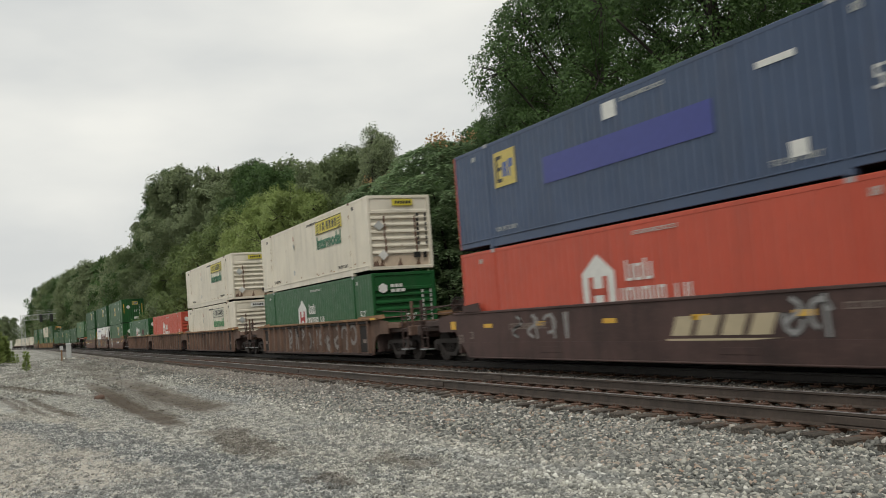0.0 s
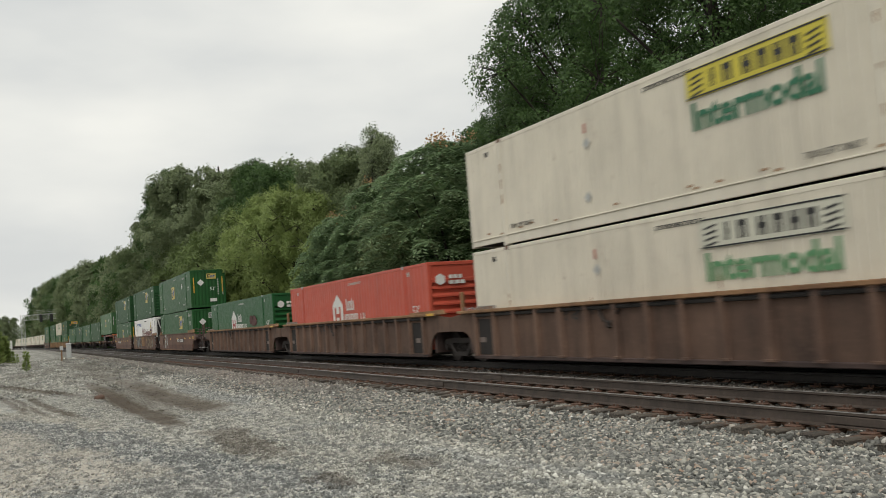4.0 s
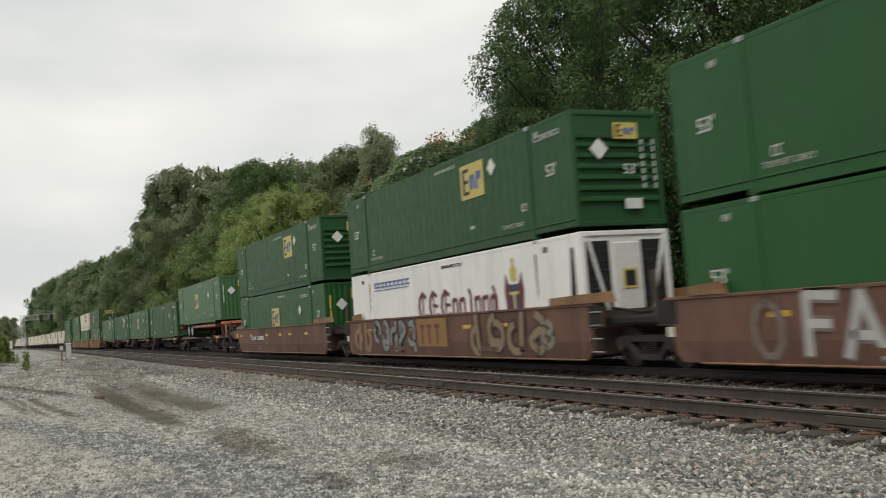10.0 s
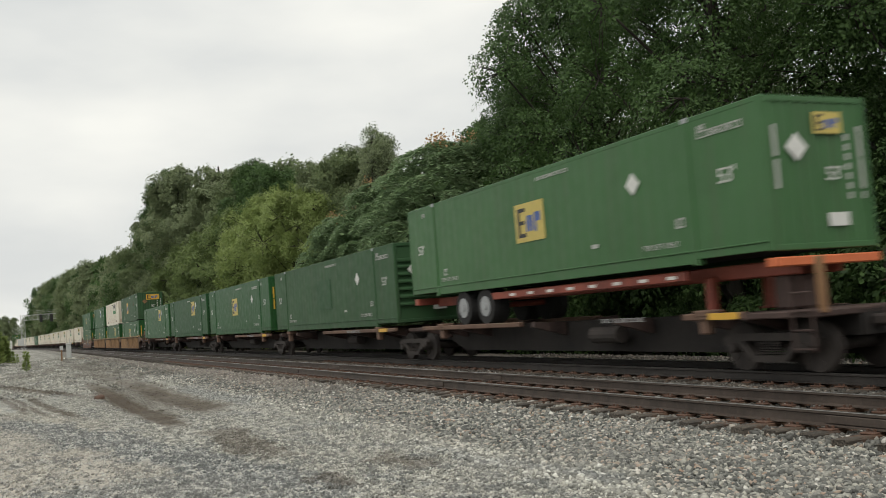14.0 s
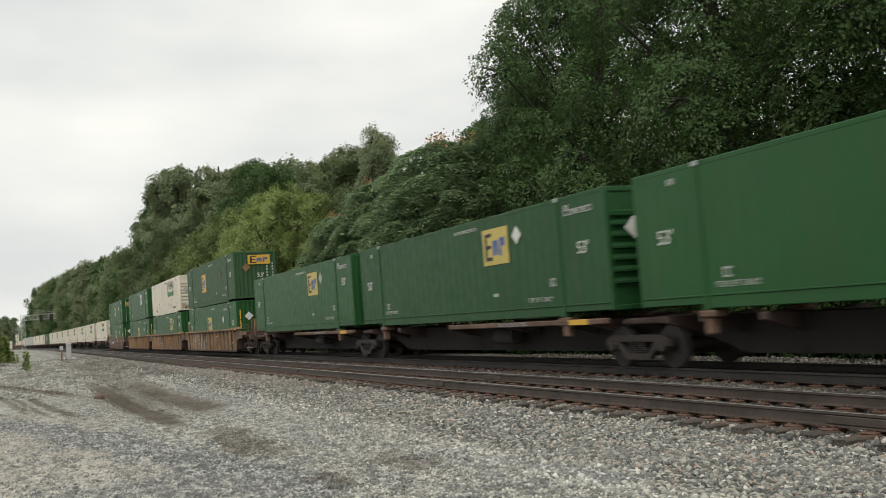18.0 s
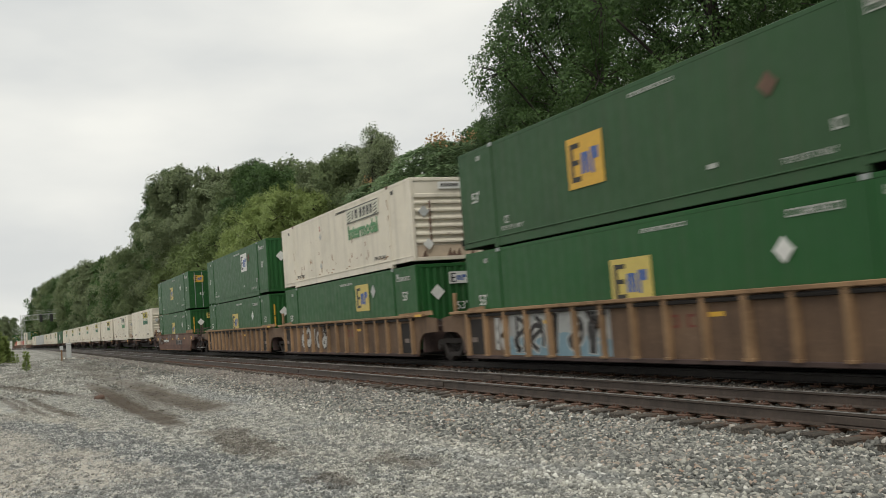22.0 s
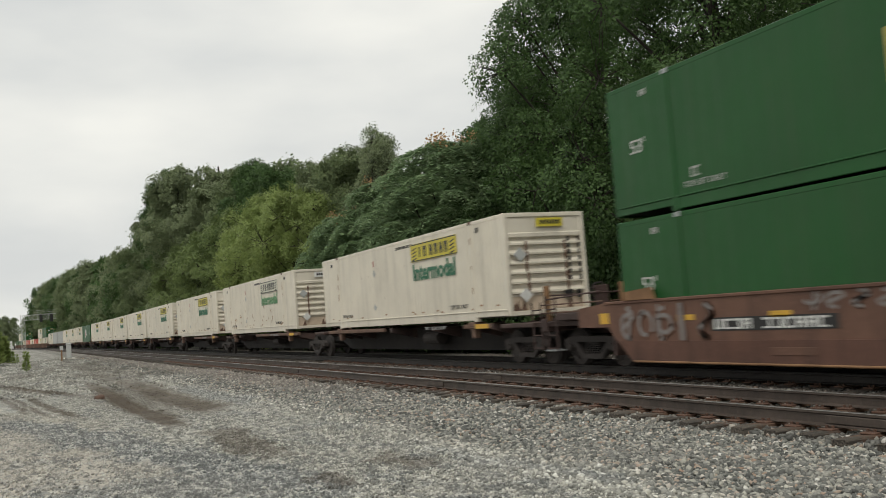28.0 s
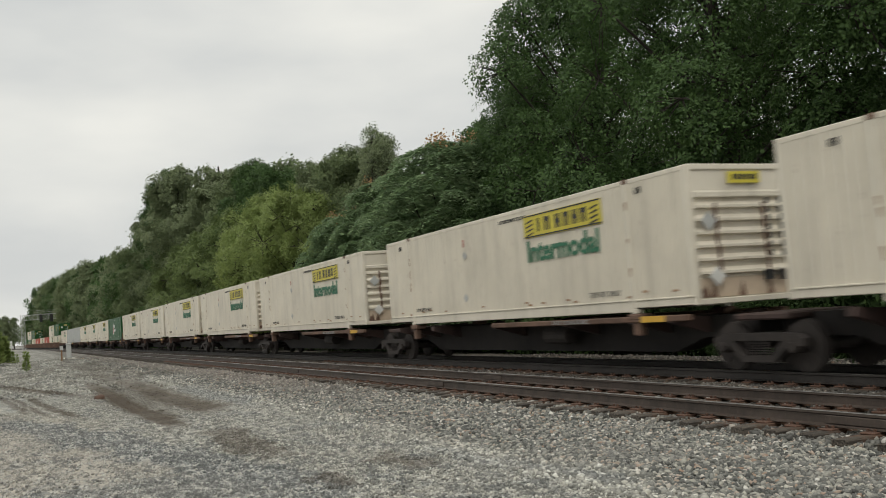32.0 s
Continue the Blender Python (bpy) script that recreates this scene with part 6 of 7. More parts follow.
def make_tree(name, label, h, r, low, lobes, clumps, per, size, material, seed, clump_r=0.8, limbs=True, droop=0.45, narrow=1.0, lobe=(0.34, 0.52), reach=(0.32, 0.68), shell=(0.62, 1.08), slim=0.6, fingers=6, flat=0.14, arch=0.42):
    """A tapered trunk, limbs and a crown of leafy sprays set on uneven lobes; each spray is a drooping fan of twigs."""
    rng = np.random.default_rng(seed)
    tree = tagged(new(name), label, "tree", "trees along the railway")
    cen, rad = [], []
    for i in range(lobes):
        f = (i + 0.5) / lobes
        z = low + (h - low) * (0.12 + 0.76 * f)
        wide = math.sin(math.pi * min(1, max(0.08, (z - low) / (h - low) * 0.86 + 0.12))) ** 0.6
        a = i * 2.4 + rng.uniform(-0.5, 0.5)
        d = r * wide * (rng.uniform(*reach) if i % 4 else rng.uniform(0.1, 0.4)) * (1 - 0.6 * f ** 3)
        cen.append((d * math.cos(a), d * math.sin(a) * narrow, z))
        rad.append(r * rng.uniform(*lobe) * (0.75 + 0.25 * wide))
    cen, rad = np.array(cen), np.array(rad)
    pick = rng.integers(0, lobes, clumps)
    way = rng.normal(size=(clumps, 3))
    way[:, 2] = way[:, 2] * 0.8 + 0.15
    way = unit(way)
    cc = cen[pick] + way * rad[pick][:, None] * rng.uniform(*shell, (clumps, 1))
    cc[:, 2] = np.clip(cc[:, 2], low * 0.7, h)
    cr = clump_r * rng.uniform(0.55, 1.3, clumps)
    # the plane of each spray leans out of the crown
    nrm = unit(way * 0.85 + np.array([0, 0, 0.5]) + rng.normal(size=way.shape) * 0.22)
    e1 = unit(way - nrm * (way * nrm).sum(1, keepdims=True) + rng.normal(size=way.shape) * 0.02)
    e2 = np.cross(nrm, e1)
    k = np.repeat(np.arange(clumps), per)
    n = len(k)
    turn = rng.integers(0, fingers, n) * (2 * math.pi / fingers) + rng.normal(size=n) * 0.3 + rng.uniform(0, 6.28, clumps)[k]
    out = (rng.uniform(0.02, 1.0, n) ** 0.6) * cr[k]
    radial = e1[k] * np.cos(turn)[:, None] + e2[k] * np.sin(turn)[:, None]
    pos = cc[k] + radial * out[:, None] + nrm[k] * (rng.normal(size=n) * flat * cr[k])[:, None]
    pos[:, 2] -= arch * out ** 2 / cr[k]
    grow = radial * 0.8 + rng.normal(size=radial.shape) * 0.4
    grow[:, 2] -= droop
    face = nrm[k] + radial * (out / cr[k] * arch * 1.8)[:, None] + rng.normal(size=radial.shape) * 0.26
    part("crown", leaf_mesh("crown", pos, grow, size, rng, material, slim, face), material, tree)
    tb = Build()
    p, rr = Vector((0, 0, -0.6)), h * 0.016 + 0.06
    for i in range(5):
        q = Vector((rng.uniform(-0.25, 0.25), rng.uniform(-0.25, 0.25), (h - 1.5) * (i + 1) / 5))
        tb.tube(p, q, rr, rr * 0.74, 9, i == 0)
        p, rr = q, rr * 0.74
    part("trunk", tb, BARK, tree, smooth=True)
    if limbs:
        for i in range(lobes):
            c = Vector(cen[i])
            start = Vector((0, 0, max(1.5, c.z - r * 0.55)))
            bend_at = start.lerp(c, 0.5) + Vector((0, 0, -0.3))
            thick = 0.0052 * h
            b = Build().tube(start, bend_at, thick, thick * 0.66, 6, False).tube(bend_at, c, thick * 0.66, thick * 0.3, 6, False)
            for j in np.flatnonzero(pick == i)[:12]:
                b.tube(c, Vector(cc[j]), 0.03, 0.01, 4, False)
            part("limb", b, BARK, tree, smooth=True)
    return tree


def make_sumac(h, seed):
    """A low spreading tree with drooping feathered leaves and rusty seed clusters on top."""
    rng = np.random.default_rng(seed)
    tree = tagged(new("sumac_tree"), "drooping sumac tree with feathered leaves and rusty seed clusters", "tree", "trees along the railway")
    n = 420
    a, f = rng.uniform(0, 2 * math.pi, n), rng.uniform(0, 1, n)
    rr = 3.9 * np.sqrt(np.clip(1 - ((f - 0.4) / 0.62) ** 2, 0.03, 1)) * rng.uniform(0.45, 1.06, n)
    tip = np.stack([rr * np.cos(a), rr * np.sin(a), 1.0 + f * (h - 1.2)], 1)
    pos, way = [], []
    for i in range(n):
        # a rosette of fronds at the end of a shoot, each frond arching over and hanging
        for q in range(10):
            turn = q * 0.63 + rng.uniform(-0.25, 0.25)
            out = np.array([math.cos(turn) + 0.5 * math.cos(a[i]), math.sin(turn) + 0.5 * math.sin(a[i]), rng.uniform(0.1, 0.75)])
            out /= np.linalg.norm(out)
            side = np.cross(out, (0, 0, 1))
            side /= np.linalg.norm(side) + 1e-9
            pace = rng.uniform(0.065, 0.1)
            for j in range(1, 10):
                base = tip[i] + out * pace * j + np.array([0, 0, -0.0095 * j * j])
                for s in (-1, 1):
                    pos.append(base)
                    way.append(side * s * 0.9 + out * 0.45 + np.array([0, 0, -0.45]))
    part("crown", leaf_mesh("crown", np.array(pos), np.array(way) + rng.normal(size=(len(way), 3)) * 0.14, 0.24, rng, LEAF_SUMAC, 0.34, np.array([0, 0, 1.0]) + rng.normal(size=(len(way), 3)) * 0.3), LEAF_SUMAC, tree)
    top = np.argsort(-tip[:, 2] + rng.uniform(0, 2.2, n))[:15]
    for k in top:
        sp = tip[k] + rng.normal(size=(40, 3)) * 0.16 + np.array([0, 0, 0.15])
        stuff(part("seed_head", leaf_mesh("seed_head", sp, rng.normal(size=sp.shape), 0.12, rng, SEED), SEED, tree, "rusty orange seed cluster"))
    tb = Build()
    for k in range(4):
        q = k * 1.6 + rng.uniform(0, 1)
        a1 = Vector((0.5 * math.cos(q), 0.5 * math.sin(q), h * 0.35))
        tb.tube((0, 0, -0.4), a1, 0.11, 0.08, 7, False).tube(a1, (1.9 * math.cos(q), 1.9 * math.sin(q), h * 0.75), 0.08, 0.03, 6, False)
    part("trunk", tb, BARK, tree, smooth=True)
    return tree


def base_z(x, y):
    return ground_z(x, y) - 0.05


TREE_KINDS = {
    "oak_a": lambda: make_tree("oak_tree", "tall dark green oak with dense uneven crown", 18.5, 6.9, 1.4, 46, 2300, 72, 0.128, LEAF_DARK, 21, 0.5, lobe=(0.2, 0.32), reach=(0.5, 0.84), shell=(0.45, 1.08), slim=0.55, droop=0.12, arch=0.34),
    "oak_b": lambda: make_tree("oak_tree", "tall dark green oak with dense uneven crown", 19.5, 6.3, 1.4, 44, 2150, 72, 0.128, LEAF_DARK, 22, 0.5, lobe=(0.2, 0.33), reach=(0.5, 0.84), shell=(0.45, 1.08), slim=0.55, droop=0.12, arch=0.34),
    "oak_c": lambda: make_tree("oak_tree", "tall dark green tree with open crown and sky gaps", 17.0, 6.0, 3.0, 30, 1000, 70, 0.15, LEAF_MID, 23, 0.5, slim=0.46, lobe=(0.22, 0.36), reach=(0.45, 0.8)),
    "bush_tree": lambda: make_tree("young_tree", "yellow-green young tree with full rounded crown", 11.5, 5.2, 0.3, 26, 680, 120, 0.15, LEAF_LIGHT, 24, 0.5, fingers=7, arch=0.3, flat=0.3, droop=-0.1, shell=(0.7, 1.08), lobe=(0.2, 0.34), reach=(0.4, 0.78), slim=0.5),
    "bush_dim": lambda: make_tree("young_tree", "dull green young tree with full rounded crown", 11.5, 5.2, 0.3, 24, 560, 100, 0.17, LEAF_OLIVE, 44, 0.56, slim=0.7, fingers=7, arch=0.3, flat=0.3, droop=-0.1, shell=(0.7, 1.08), lobe=(0.22, 0.36), reach=(0.4, 0.75)),
    "feather": lambda: make_tree("slender_tree", "slender grey-green tree with airy feathered top", 15.0, 4.0, 2.0, 40, 560, 70, 0.14, LEAF_GREY, 25, 0.42, arch=0.3, flat=0.25, droop=-0.2, lobe=(0.2, 0.36), reach=(0.3, 0.75), slim=0.6),
    "gappy": lambda: make_tree("slender_tree", "dark thin-crowned tree with sky between its branches", 22.0, 5.0, 5.0, 34, 520, 90, 0.2, LEAF_DARK, 61, 0.6, slim=0.6, arch=0.3, flat=0.25, droop=0.0, lobe=(0.2, 0.32), reach=(0.5, 0.9), shell=(0.3, 1.0)),
    "wood_a": lambda: make_tree("woodland_tree", "dark green broadleaf tree in dense woodland", 21.0, 5.8, 1.0, 27, 640, 120, 0.175, LEAF_MID, 26, 0.6, False, slim=0.75, fingers=7, arch=0.3, flat=0.3, droop=-0.1, shell=(0.7, 1.08), lobe=(0.2, 0.31), reach=(0.55, 0.9)),
    "wood_b": lambda: make_tree("woodland_tree", "dark green broadleaf tree in dense woodland", 20.0, 5.4, 0.8, 27, 640, 120, 0.175, LEAF_DARK, 27, 0.6, False, slim=0.75, fingers=7, arch=0.3, flat=0.3, droop=-0.1, shell=(0.7, 1.08), lobe=(0.2, 0.31), reach=(0.55, 0.9)),
    "wood_c": lambda: make_tree("woodland_tree", "olive green broadleaf tree at the wood's edge", 19.0, 5.6, 0.5, 27, 640, 120, 0.175, LEAF_GREY, 28, 0.6, False, slim=0.75, fingers=7, arch=0.3, flat=0.3, droop=-0.1, shell=(0.7, 1.08), lobe=(0.2, 0.31), reach=(0.55, 0.9)),
    "far_a": lambda: make_tree("woodland_tree", "distant dark green tree in dense woodland", 21.0, 5.8, 1.0, 25, 400, 64, 0.29, LEAF_MID, 36, 0.78, False, slim=0.75, fingers=7, arch=0.3, flat=0.3, droop=-0.1, shell=(0.7, 1.08), lobe=(0.24, 0.4), reach=(0.45, 0.8)),
    "far_b": lambda: make_tree("woodland_tree", "distant dark green tree in dense woodland", 20.0, 5.4, 0.8, 25, 400, 64, 0.29, LEAF_DARK, 37, 0.78, False, slim=0.75, fingers=7, arch=0.3, flat=0.3, droop=-0.1, shell=(0.7, 1.08), lobe=(0.24, 0.4), reach=(0.45, 0.8)),
    "far_c": lambda: make_tree("woodland_tree", "distant olive green tree at the wood's edge", 19.0, 5.6, 0.5, 25, 400, 64, 0.29, LEAF_GREY, 38, 0.78, False, slim=0.75, fingers=7, arch=0.3, flat=0.3, droop=-0.1, shell=(0.7, 1.08), lobe=(0.24, 0.4), reach=(0.45, 0.8)),
    "understory": lambda: make_tree("shrub", "dark leafy shrub under the trees", 4.6, 3.0, 0.1, 12, 240, 60, 0.16, LEAF_DARK, 29, 0.55, False),
    "sumac": lambda: make_sumac(9.5, 30),
}


def plant(kind, x, y, height=1.0, turn=None, wide=None):
    rnd = random.Random(int(x * 31 + y * 17))
    ob = once(("tree", kind), TREE_KINDS[kind])
    s = height
    w = wide or s
    ob.matrix_basis = Matrix.LocRotScale((x, y, base_z(x, y)), Euler((0, 0, rnd.uniform(0, 6.28) if turn is None else turn)), (w, w, s))


# the tall oaks beside the train
plant("oak_a", 22.5, 32.3, 1.0, 2.3, 1.0)
plant("oak_b", 23.6, 38.8, 0.8, 0.7, 0.8)
plant("oak_b", 21.6, 23.5, 0.98, 1.1)
plant("oak_a", 22.2, 15.2, 0.95, 2.6)
plant("oak_c", 30.5, 43.0, 0.95, 0.2)
plant("oak_c", 29.0, 19.5, 1.0, 2.2)
plant("oak_c", 28.4, 28.2, 1.0, 0.9, 0.55)
plant("wood_b", 27.0, 51.0, 0.77, 1.0, 0.74)
for k in range(1, 12):
    plant("understory", 20.6 + 1.0 * math.sin(k * 2.1), 6 + k * 4.6, 0.85 + 0.25 * math.sin(k * 1.3))
for k in range(1, 9):
    plant("understory", 24.5 + 2.0 * math.sin(k * 1.7), 8 + k * 6.1, 1.2)
for k in range(9):
    plant("understory", 30.0 + 1.5 * math.sin(k * 2.3), 12 + k * 5.2, 2.1, k * 0.9, 1.6)
# sumacs, the slender tree and the young trees in front of the wood
plant("sumac", 19.8, 40.8, 1.12, 0.4)
plant("understory", 22.8, 45.5, 2.0, 0.5, 1.5)
plant("sumac", 19.9, 48.0, 1.05, 2.0)
plant("sumac", 18.9, 53.5, 0.9, 3.6)
plant("feather", 22.8, 57.0, 1.02, 0.6, 0.8)
plant("feather", 24.0, 61.0, 1.11, 4.0, 0.9)
plant("feather", 24.5, 66.0, 1.1, 2.0)
plant("bush_tree", 19.2, 64.5, 1.08, 0.2)
plant("bush_tree", 18.9, 73.0, 1.16, 1.8)
plant("bush_dim", 19.0, 83.0, 1.16, 3.3)
plant("bush_dim", 18.8, 94.0, 1.12, 4.6)
plant("bush_dim", 19.0, 106.0, 1.15, 0.9)
plant("bush_dim", 18.8, 117.0, 1.15, 2.2)
# the wood, thinning out along the bend
ROW = [(66, 15.8), (74, 16.3), (82, 17.2), (91, 19.4), (100, 21.0), (109, 22.2), (118, 23.2), (127, 24.2), (136, 24.0), (145, 20.5),
       (153, 20.0), (161, 18.5), (170, 18.6), (180, 19.0), (190, 19.5), (200, 20.0), (212, 20.5), (224, 21.5), (236, 22.0), (248, 22.5), (262, 23.0), (276, 23.5), (290, 24.0), (304, 24.5), (320, 25.0), (338, 25.5), (356, 26.0), (376, 26.0), (398, 26.5), (420, 26.0)]
for k, (y, top) in enumerate(ROW):
    pick = "abc"[(k * 5 + k // 3) % 3]
    kind = ("wood_" if y < 150 else "far_") + pick
    full = {"a": 21.0, "b": 20.0, "c": 19.0}[pick] * (0.95 if y < 150 else 0.98)
    x = (23.0 if y < 112 else 20.6) + 1.2 * math.sin(k * 1.9) + bend(y)
    if y in (127, 136):
        plant("gappy", 20.4 + bend(y), y, top / 20.8)
    else:
        plant(kind, x, y, top / full)
        plant(("far_b", "far_c", "far_a")[k % 3], x + 9.5, y + 3, top / full * 0.95)
    if y > 112:
        plant("understory", 18.0 + bend(y) + 0.5 * math.sin(k), y + 4, 1.3)
for k in range(6):
    plant("far_b", 40 + 3 * math.sin(k), 62 + k * 14, 0.8)
# far trees on the other side of the line
plant("far_c", -2.0, 292, 0.58)
plant("far_b", -8.5, 305, 0.5)
plant("far_c", -14.0, 300, 0.55)
for k in range(8):
    plant("far_c", -16 - 9 * k + 4, 380 + 8 * k, 0.6)
for k in range(5):
    plant("far_a", 6.0 - 5.5 * k, 470 + 12 * k, 0.75)

# ---- things beside the line ----
SILVER = plain("weathered_silver_paint", (0.5, 0.51, 0.5), 0.45)
PALE = plain("off_white_paint", (0.7, 0.7, 0.68), 0.5)
CONCRETE = rusty("grey_concrete", (0.2, 0.2, 0.19), (0.32, 0.31, 0.29), 0.9)


def signal_bridge():
    """A lattice cantilever signal over the line, round the bend."""
    y = 250.0
    x0, x1, z0, z1 = 2.35, 9.9, 7.5, 8.9
    g = tagged(new("signal_bridge"), "silver lattice cantilever signal bridge over both tracks", "signal bridge")
    g.location = (x0, y, ground_z(x0, y))
    def lattice(name, a, b, w, h, steps, r=0.05):
        t = Build()
        a, b = Vector(a), Vector(b)
        d = b - a
        u = Vector((0, 1, 0)) * w / 2
        v = d.normalized().cross(Vector((0, 1, 0))) * h / 2
        corners = [u + v, u - v, -u - v, -u + v]
        for c in corners:
            t.tube(a + c, b + c, r, n=5)
        for k in range(steps):
            p, q = a + d * k / steps, a + d * (k + 1) / steps
            for i in range(4):
                c, e = corners[i], corners[(i + 1) % 4]
                t.tube(p + c, q + e, r * 0.6, n=4, caps=False)
                t.tube(p + c, p + e, r * 0.6, n=4, caps=False)
        return part(name, t, SILVER, g)
    lattice("mast", (0, 0, -0.2), (0, 0, z1 + 0.2), 0.9, 0.9, 9)
    lattice("arm", (0, 0, (z0 + z1) / 2 + 0.2), (x1 - x0, 0, (z0 + z1) / 2 + 0.2), 0.9, z1 - z0 - 0.2, 9)
    rail = Build()
    for k in range(8):
        rail.tube((2.8 + k * 0.68, -0.6, z1 + 0.2), (2.8 + k * 0.68, -0.6, z1 + 1.1), 0.03, n=4)
    rail.tube((2.8, -0.6, z1 + 1.1), (x1 - x0, -0.6, z1 + 1.1), 0.03, n=4).tube((2.8, -0.6, z1 + 0.7), (x1 - x0, -0.6, z1 + 0.7), 0.03, n=4)
    part("walkway_rail", rail, SILVER, g)
    part("walkway", Build().box(2.6, x1 - x0, -0.7, 0.4, z1 + 0.14, z1 + 0.2), SILVER, g)
    for x in (4.1, 6.5):
        s = part("signal_head", Build().cbox(x - 0.35, x + 0.35, -0.95, -0.75, z0 - 0.4, z1 + 0.1, 0.05), INK_BLACK, g, "black signal head")
        for k in range(3):
            part("signal_lens", Build().tube((x, -0.96, z0 - 0.05 + k * 0.42), (x, -1.15, z0 - 0.02 + k * 0.42), 0.13, n=10), GASKET, s)
    part("footing", Build().cbox(-0.8, 0.8, -0.8, 0.8, -0.4, 0.15, 0.05), CONCRETE, g)


def cabinet():
    x, y = 5.15, 103.0
    z = ground_z(x, y)
    c = tagged(new("signal_cabinet"), "pale grey steel signal cabinet on a stone mound", "cabinet")
    c.location = (x, y, z)
    part("body", Build().cbox(-0.23, 0.23, -0.23, 0.23, 0.15, 1.5, 0.03), SILVER, c)
    part("lid", Build().cbox(-0.28, 0.28, -0.28, 0.28, 1.5, 1.64, 0.04), PALE, c)
    part("door", Build().cbox(-0.19, 0.19, -0.25, -0.23, 0.25, 1.4, 0.01), SILVER, c)
    part("base", Build().cbox(-0.4, 0.4, -0.4, 0.4, -0.3, 0.15, 0.02), CONCRETE, c)
    part("antenna", Build().tube((0.1, 0, 1.64), (0.1, 0, 2.1), 0.02, n=6), SILVER, c)
    mark = tagged(new("marker_post"), "rusty orange marker post with pale top", "post")
    mark.location = (4.15, 96.0, ground_z(4.15, 96))
    part("post", Build().tube((0, 0, -0.3), (0, 0, 1.1), 0.07, n=8), CHORD, mark)
    part("cap", Build().cbox(-0.15, 0.15, -0.08, 0.08, 1.05, 1.45, 0.03), SILVER, mark)
    box = tagged(new("equipment_box"), "white equipment box beside weeds", "cabinet")
    box.location = (-0.6, 150.0, ground_z(-0.6, 150))
    part("body", Build().cbox(-0.5, 0.5, -0.4, 0.4, 1.4, 2.5, 0.05), PALE, box)
    part("leg", Build().box(-0.4, -0.3, -0.3, 0.3, -0.2, 1.4), SILVER, box)
    part("leg", Build().box(0.3, 0.4, -0.3, 0.3, -0.2, 1.4), SILVER, box)


def weed(x, y, h, seed, n=260):
    """A tall roadside weed: upright stems with small leaves."""
    rng = np.random.default_rng(seed)
    w = tagged(new("weed"), "tall green roadside weed in gravel", "weed", "weeds beside the road")
    w.location = (x, y, ground_z(x, y))
    f = rng.uniform(0.08, 1, n)
    a = rng.uniform(0, 6.28, n)
    r = (0.28 if h > 1.5 else 0.15) * h * (1 - f * 0.75) * rng.uniform(0.2, 1, n)
    pos = np.stack([r * np.cos(a), r * np.sin(a), f * h], 1)
    way = np.stack([np.cos(a), np.sin(a), np.full(n, 0.5)], 1) + rng.normal(size=(n, 3)) * 0.3
    part("foliage", leaf_mesh("foliage", pos, way, 0.16 * max(0.6, h), rng, LEAF_LIGHT, 0.4), LEAF_LIGHT, w)
    st = Build()
    for k in range(4):
        q = k * 1.57
        st.tube((0, 0, -0.05), (0.12 * h * math.cos(q), 0.12 * h * math.sin(q), h * 0.9), 0.012, 0.004, 5)
    part("stem", st, LEAF_MID, w)


signal_bridge()
cabinet()
weed(0.72, 66.0, 1.25, 1)
weed(-0.9, 96.0, 2.6, 2, 900)
weed(-1.7, 94.0, 3.5, 3, 1100)
weed(-2.3, 97.0, 3.6, 4, 900)
weed(-0.1, 99.0, 1.2, 5, 300)
weed(0.3, 103.0, 0.9, 6, 200)


def pylon():
    """A far steel power pylon with three arms."""
    x, y = -15.0, 640.0
    p = tagged(new("power_pylon"), "far steel lattice power pylon with three arms", "pylon")
    p.location = (x, y, -0.5)
    t = Build()
    for sx in (-1, 1):
        for sy in (-1, 1):
            t.tube((sx * 3.4, sy * 3.4, 0), (sx * 0.5, sy * 0.5, 48), 0.16, 0.1, 5)
    for k in range(12):
        a, b = 3.4 - k * 0.24, 3.4 - (k + 1) * 0.24
        for s in (-1, 1):
            t.tube((-a, s * a, k * 4), (b, s * b, k * 4 + 4), 0.08, n=4).tube((a, s * a, k * 4), (-b, s * b, k * 4 + 4), 0.08, n=4)
    part("tower", t, STEEL, p)
    for z in (30, 36, 42):
        part("arm", Build().tube((-8, 0, z), (8, 0, z), 0.12, n=5).tube((-8, 0, z), (0, 0, z + 2), 0.08, n=4).tube((8, 0, z), (0, 0, z + 2), 0.08, n=4), STEEL, p)
        for s in (-1, 1):
            part("insulator", Build().tube((s * 7.8, 0, z), (s * 7.8, 0, z - 2.2), 0.16, n=6), INK_BLACK, p)


pylon()


# ---- loose stone ----
LOOSE_STONE = gravel_material("loose_stones", True)


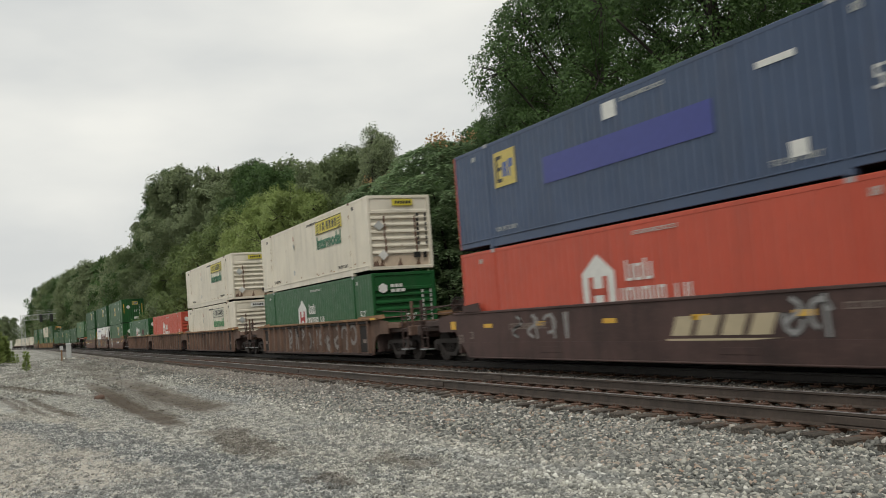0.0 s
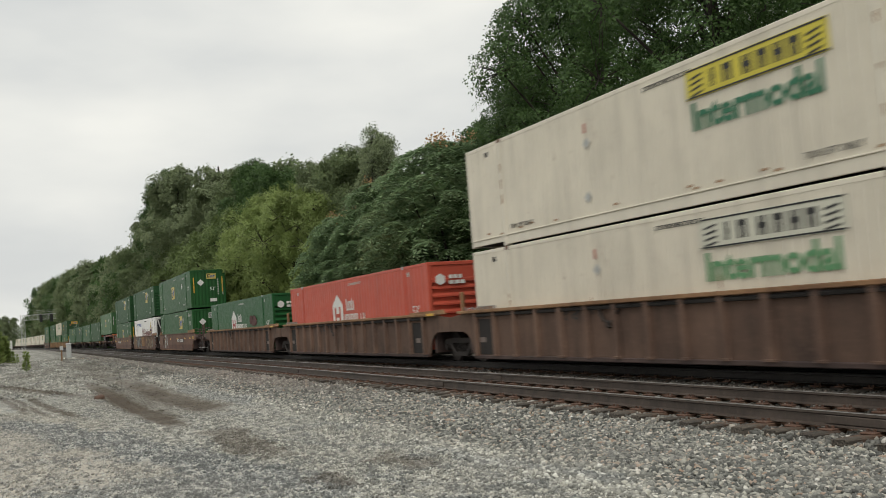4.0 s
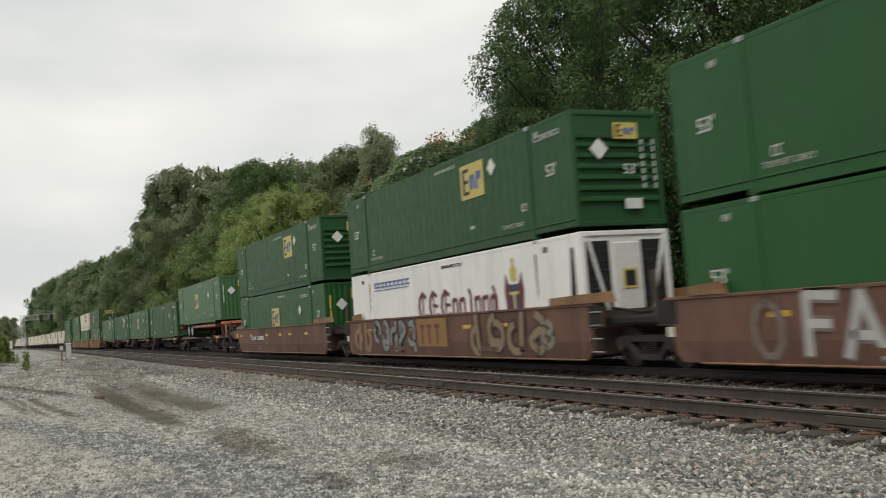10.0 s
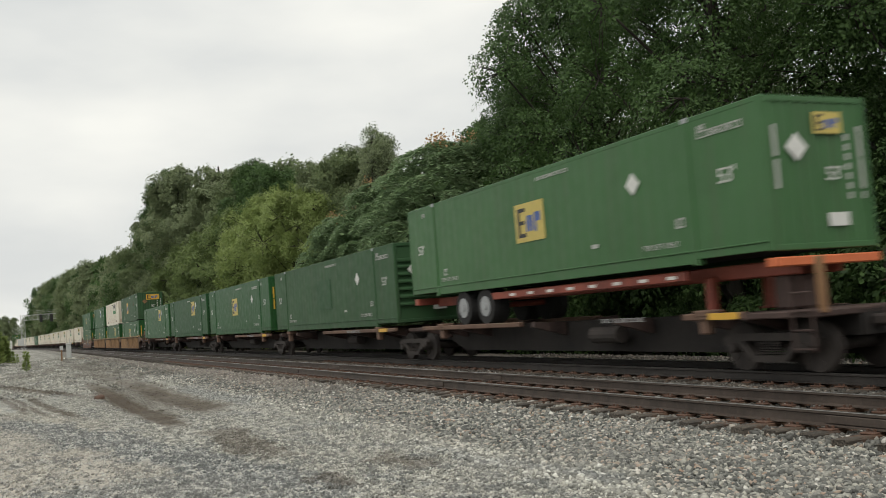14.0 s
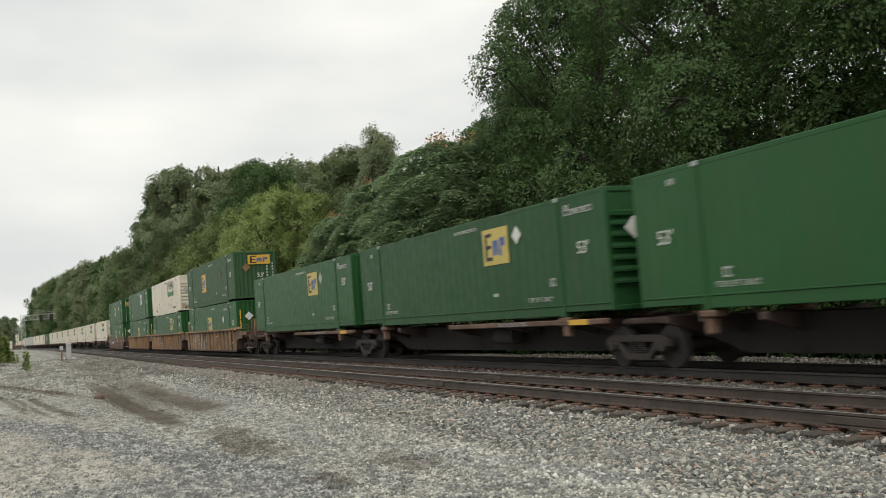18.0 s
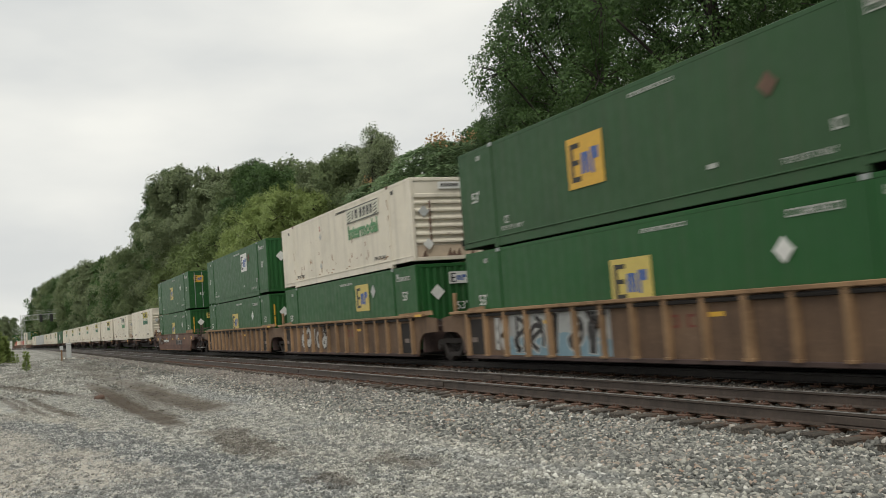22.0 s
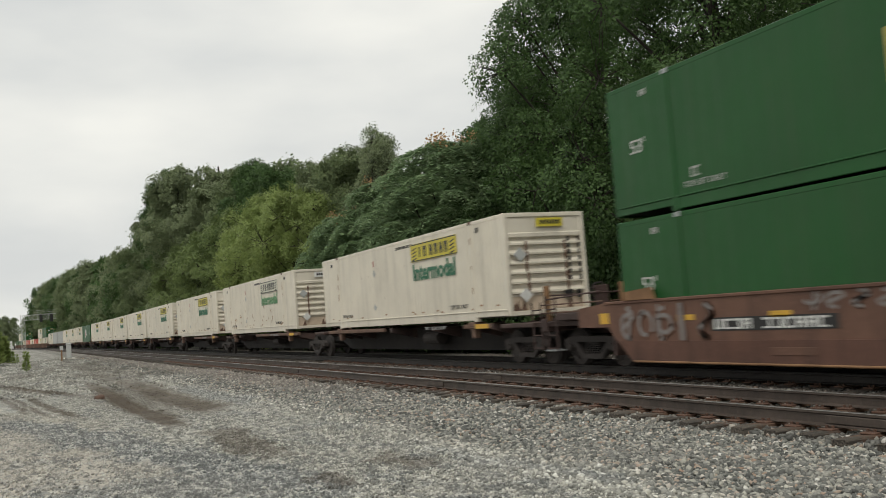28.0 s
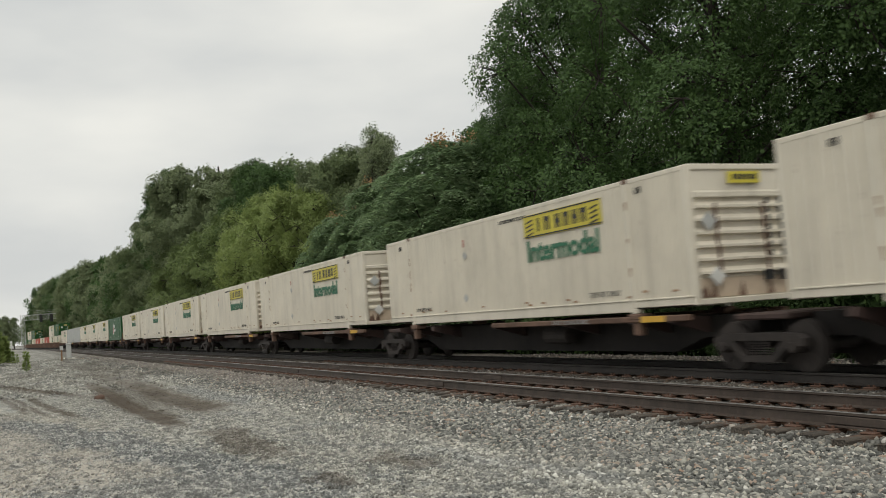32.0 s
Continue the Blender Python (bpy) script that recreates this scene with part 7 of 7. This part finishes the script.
def scatter(name, label, rects, material, seed, lift=0.0, rounded=False):
    """Broken stones lying on the ground, in patches (x0, x1, y0, y1, stones a square metre, size)."""
    rng = np.random.default_rng(seed)
    xs, ys, ss = [], [], []
    for x0, x1, y0, y1, dens, size in rects:
        k = int((x1 - x0) * (y1 - y0) * dens)
        xs.append(rng.uniform(x0, x1, k))
        ys.append(rng.uniform(y0, y1, k))
        ss.append(size * rng.uniform(0.55, 1.35, k))
    x, y, s = np.concatenate(xs), np.concatenate(ys), np.concatenate(ss)
    # few stones lie in the two muddy ruts
    rut = ((np.abs(x - 2.85) < 0.34) & (y > 18.6) & (y < 46)) | ((np.abs(x - 4.12) < 0.48) & (y > 21.5) & (y < 48)) 
    pocket = np.minimum(((x + 0.75) / 1.35) ** 2 + ((y - 19.6) / 3.3) ** 2, ((x - 1.02) / 0.62) ** 2 + ((y - 13.9) / 1.75) ** 2)
    keep = (~rut | (rng.uniform(0, 1, len(x)) < 0.1)) & (rng.uniform(0.15, 1.6, len(x)) < pocket + 0.75)
    x, y, s = x[keep], y[keep], s[keep]
    z = np.array([ground_z(a, b) for a, b in zip(x, y)]) + s * rng.uniform(0.05, 0.42, len(s)) + lift
    n = len(x)
    if rounded:
        # twelve corners, twenty faces
        g = (1 + 5 ** 0.5) / 2
        form = np.array([(-1, g, 0), (1, g, 0), (-1, -g, 0), (1, -g, 0), (0, -1, g), (0, 1, g), (0, -1, -g), (0, 1, -g), (g, 0, -1), (g, 0, 1), (-g, 0, -1), (-g, 0, 1)]) * 0.31
        faces = np.array([(0, 11, 5), (0, 5, 1), (0, 1, 7), (0, 7, 10), (0, 10, 11), (1, 5, 9), (5, 11, 4), (11, 10, 2), (10, 7, 6), (7, 1, 8), (3, 9, 4), (3, 4, 2), (3, 2, 6), (3, 6, 8), (3, 8, 9), (4, 9, 5), (2, 4, 11), (6, 2, 10), (8, 6, 7), (9, 8, 1)], np.int32)
    else:
        form = np.array([(a, b, c) for a in (-1, 1) for b in (-1, 1) for c in (-1, 1)], float) * 0.5
        faces = np.array([(0, 1, 3, 2), (4, 6, 7, 5), (0, 4, 5, 1), (2, 3, 7, 6), (0, 2, 6, 4), (1, 5, 7, 3)], np.int32)
    corners, sides = len(form), faces.shape[1]
    v = form[None] * (1 + rng.normal(size=(n, corners, 3)) * 0.17) * (1 + rng.normal(size=(n, 1, 3)) * 0.2)
    v[:, :, 2] *= 0.72
    ax = rng.normal(size=(n, 3)) * np.array([0.5, 0.5, 1])
    ang = np.linalg.norm(ax, axis=1, keepdims=True)
    ax = ax / (ang + 1e-9)
    ang = rng.uniform(0, 6.28, (n, 1, 1))
    kx = np.cross(ax[:, None, :], v)
    v = v * np.cos(ang) + kx * np.sin(ang) + ax[:, None, :] * (v * ax[:, None, :]).sum(2, keepdims=True) * (1 - np.cos(ang))
    v = v * s[:, None, None] + np.stack([x, y, z], 1)[:, None, :]
    f = (faces[None] + (np.arange(n, dtype=np.int32) * corners)[:, None, None]).reshape(-1)
    me = bpy.data.meshes.new(name)
    me.vertices.add(corners * n)
    me.vertices.foreach_set("co", v.astype(np.float32).ravel())
    me.loops.add(len(f))
    me.loops.foreach_set("vertex_index", f)
    me.polygons.add(len(f) // sides)
    me.polygons.foreach_set("loop_start", np.arange(0, len(f), sides, dtype=np.int32))
    me.update(calc_edges=True)
    me.materials.append(material)
    return tagged(new(name, me), label, "gravel", "", "stuff")


scatter("ballast", "loose crushed grey ballast stones on the track shoulder", [
    (5.0, 8.26, 4.2, 12, 1050, 0.046), (5.2, 8.26, 12, 22, 520, 0.052)], LOOSE_STONE, 41, 0.0, True)
scatter("far_ballast", "grey ballast stones farther along the track shoulder", [
    (5.2, 8.27, 22, 45, 210, 0.05), (5.1, 8.25, 45, 60, 60, 0.055), (4.2, 6.2, 97, 106, 25, 0.13)], LOOSE_STONE, 44)
scatter("crib_ballast", "rust-stained ballast stones between the rails and ties", [
    (8.27, 12.6, 7.0, 20, 420, 0.046), (8.2, 12.6, 20, 45, 120, 0.058), (12.7, 18.0, 8, 30, 70, 0.065)], LOOSE_STONE, 42)
scatter("road_gravel", "fine pale gravel on the service road", [
    (1.0, 5.3, 6, 16, 560, 0.022), (0.0, 5.2, 16, 34, 170, 0.022), (-1.5, 2.0, 9, 28, 240, 0.025), (-1.0, 5.2, 34, 60, 26, 0.05), (-1.5, 8.2, 58, 80, 12, 0.055), (-1.5, 8.2, 80, 115, 5, 0.065)], LOOSE_STONE, 43)
stone = tagged(new("rock", Build().cbox(-0.15, 0.15, -0.11, 0.11, -0.06, 0.13, 0.05).mesh("rock", True)), "rust-brown rock lying beside a wheel rut", "rock")
stone.data.materials.append(CAR_TAN)
stone.location = (2.37, 31.0, ground_z(2.37, 31.0))
stone.rotation_euler = (0.2, -0.15, 0.5)


def travelled(t):
    """How far the train has come since half time."""
    u = t - 16.0
    return 11.8475 * u - 0.01289 * u * u / 2 + 0.000332 * u ** 3 / 6


def motions():
    # every wheel turns alike, once round in 2.9 m
    wheels = [o for ob, y0, z in MOVING for o in ob.children_recursive if o.name.startswith("wheelset")]
    rows = []
    for k in range(32 * FPS + 1):
        turn = math.degrees((travelled(k / FPS) - travelled(0)) / 0.46)
        rows.append((k / FPS, pose(0, 0, 0, turn % 360, 0, 0)))
    walk(wheels[0], rows)
    keys = wheels[0].animation_data
    for w in wheels[1:]:
        w.rotation_mode = "QUATERNION"
        data = w.animation_data_create()
        data.action, data.action_slot = keys.action, keys.action_slot
    for ob, y0, z in MOVING:
        rows = []
        for t in range(0, 33, 2):
            y = y0 - travelled(t)
            rows.append((t, pose(TRAIN_X + bend(y), y, z, 0, 0, heading(y))))
        walk(ob, rows)


motions()
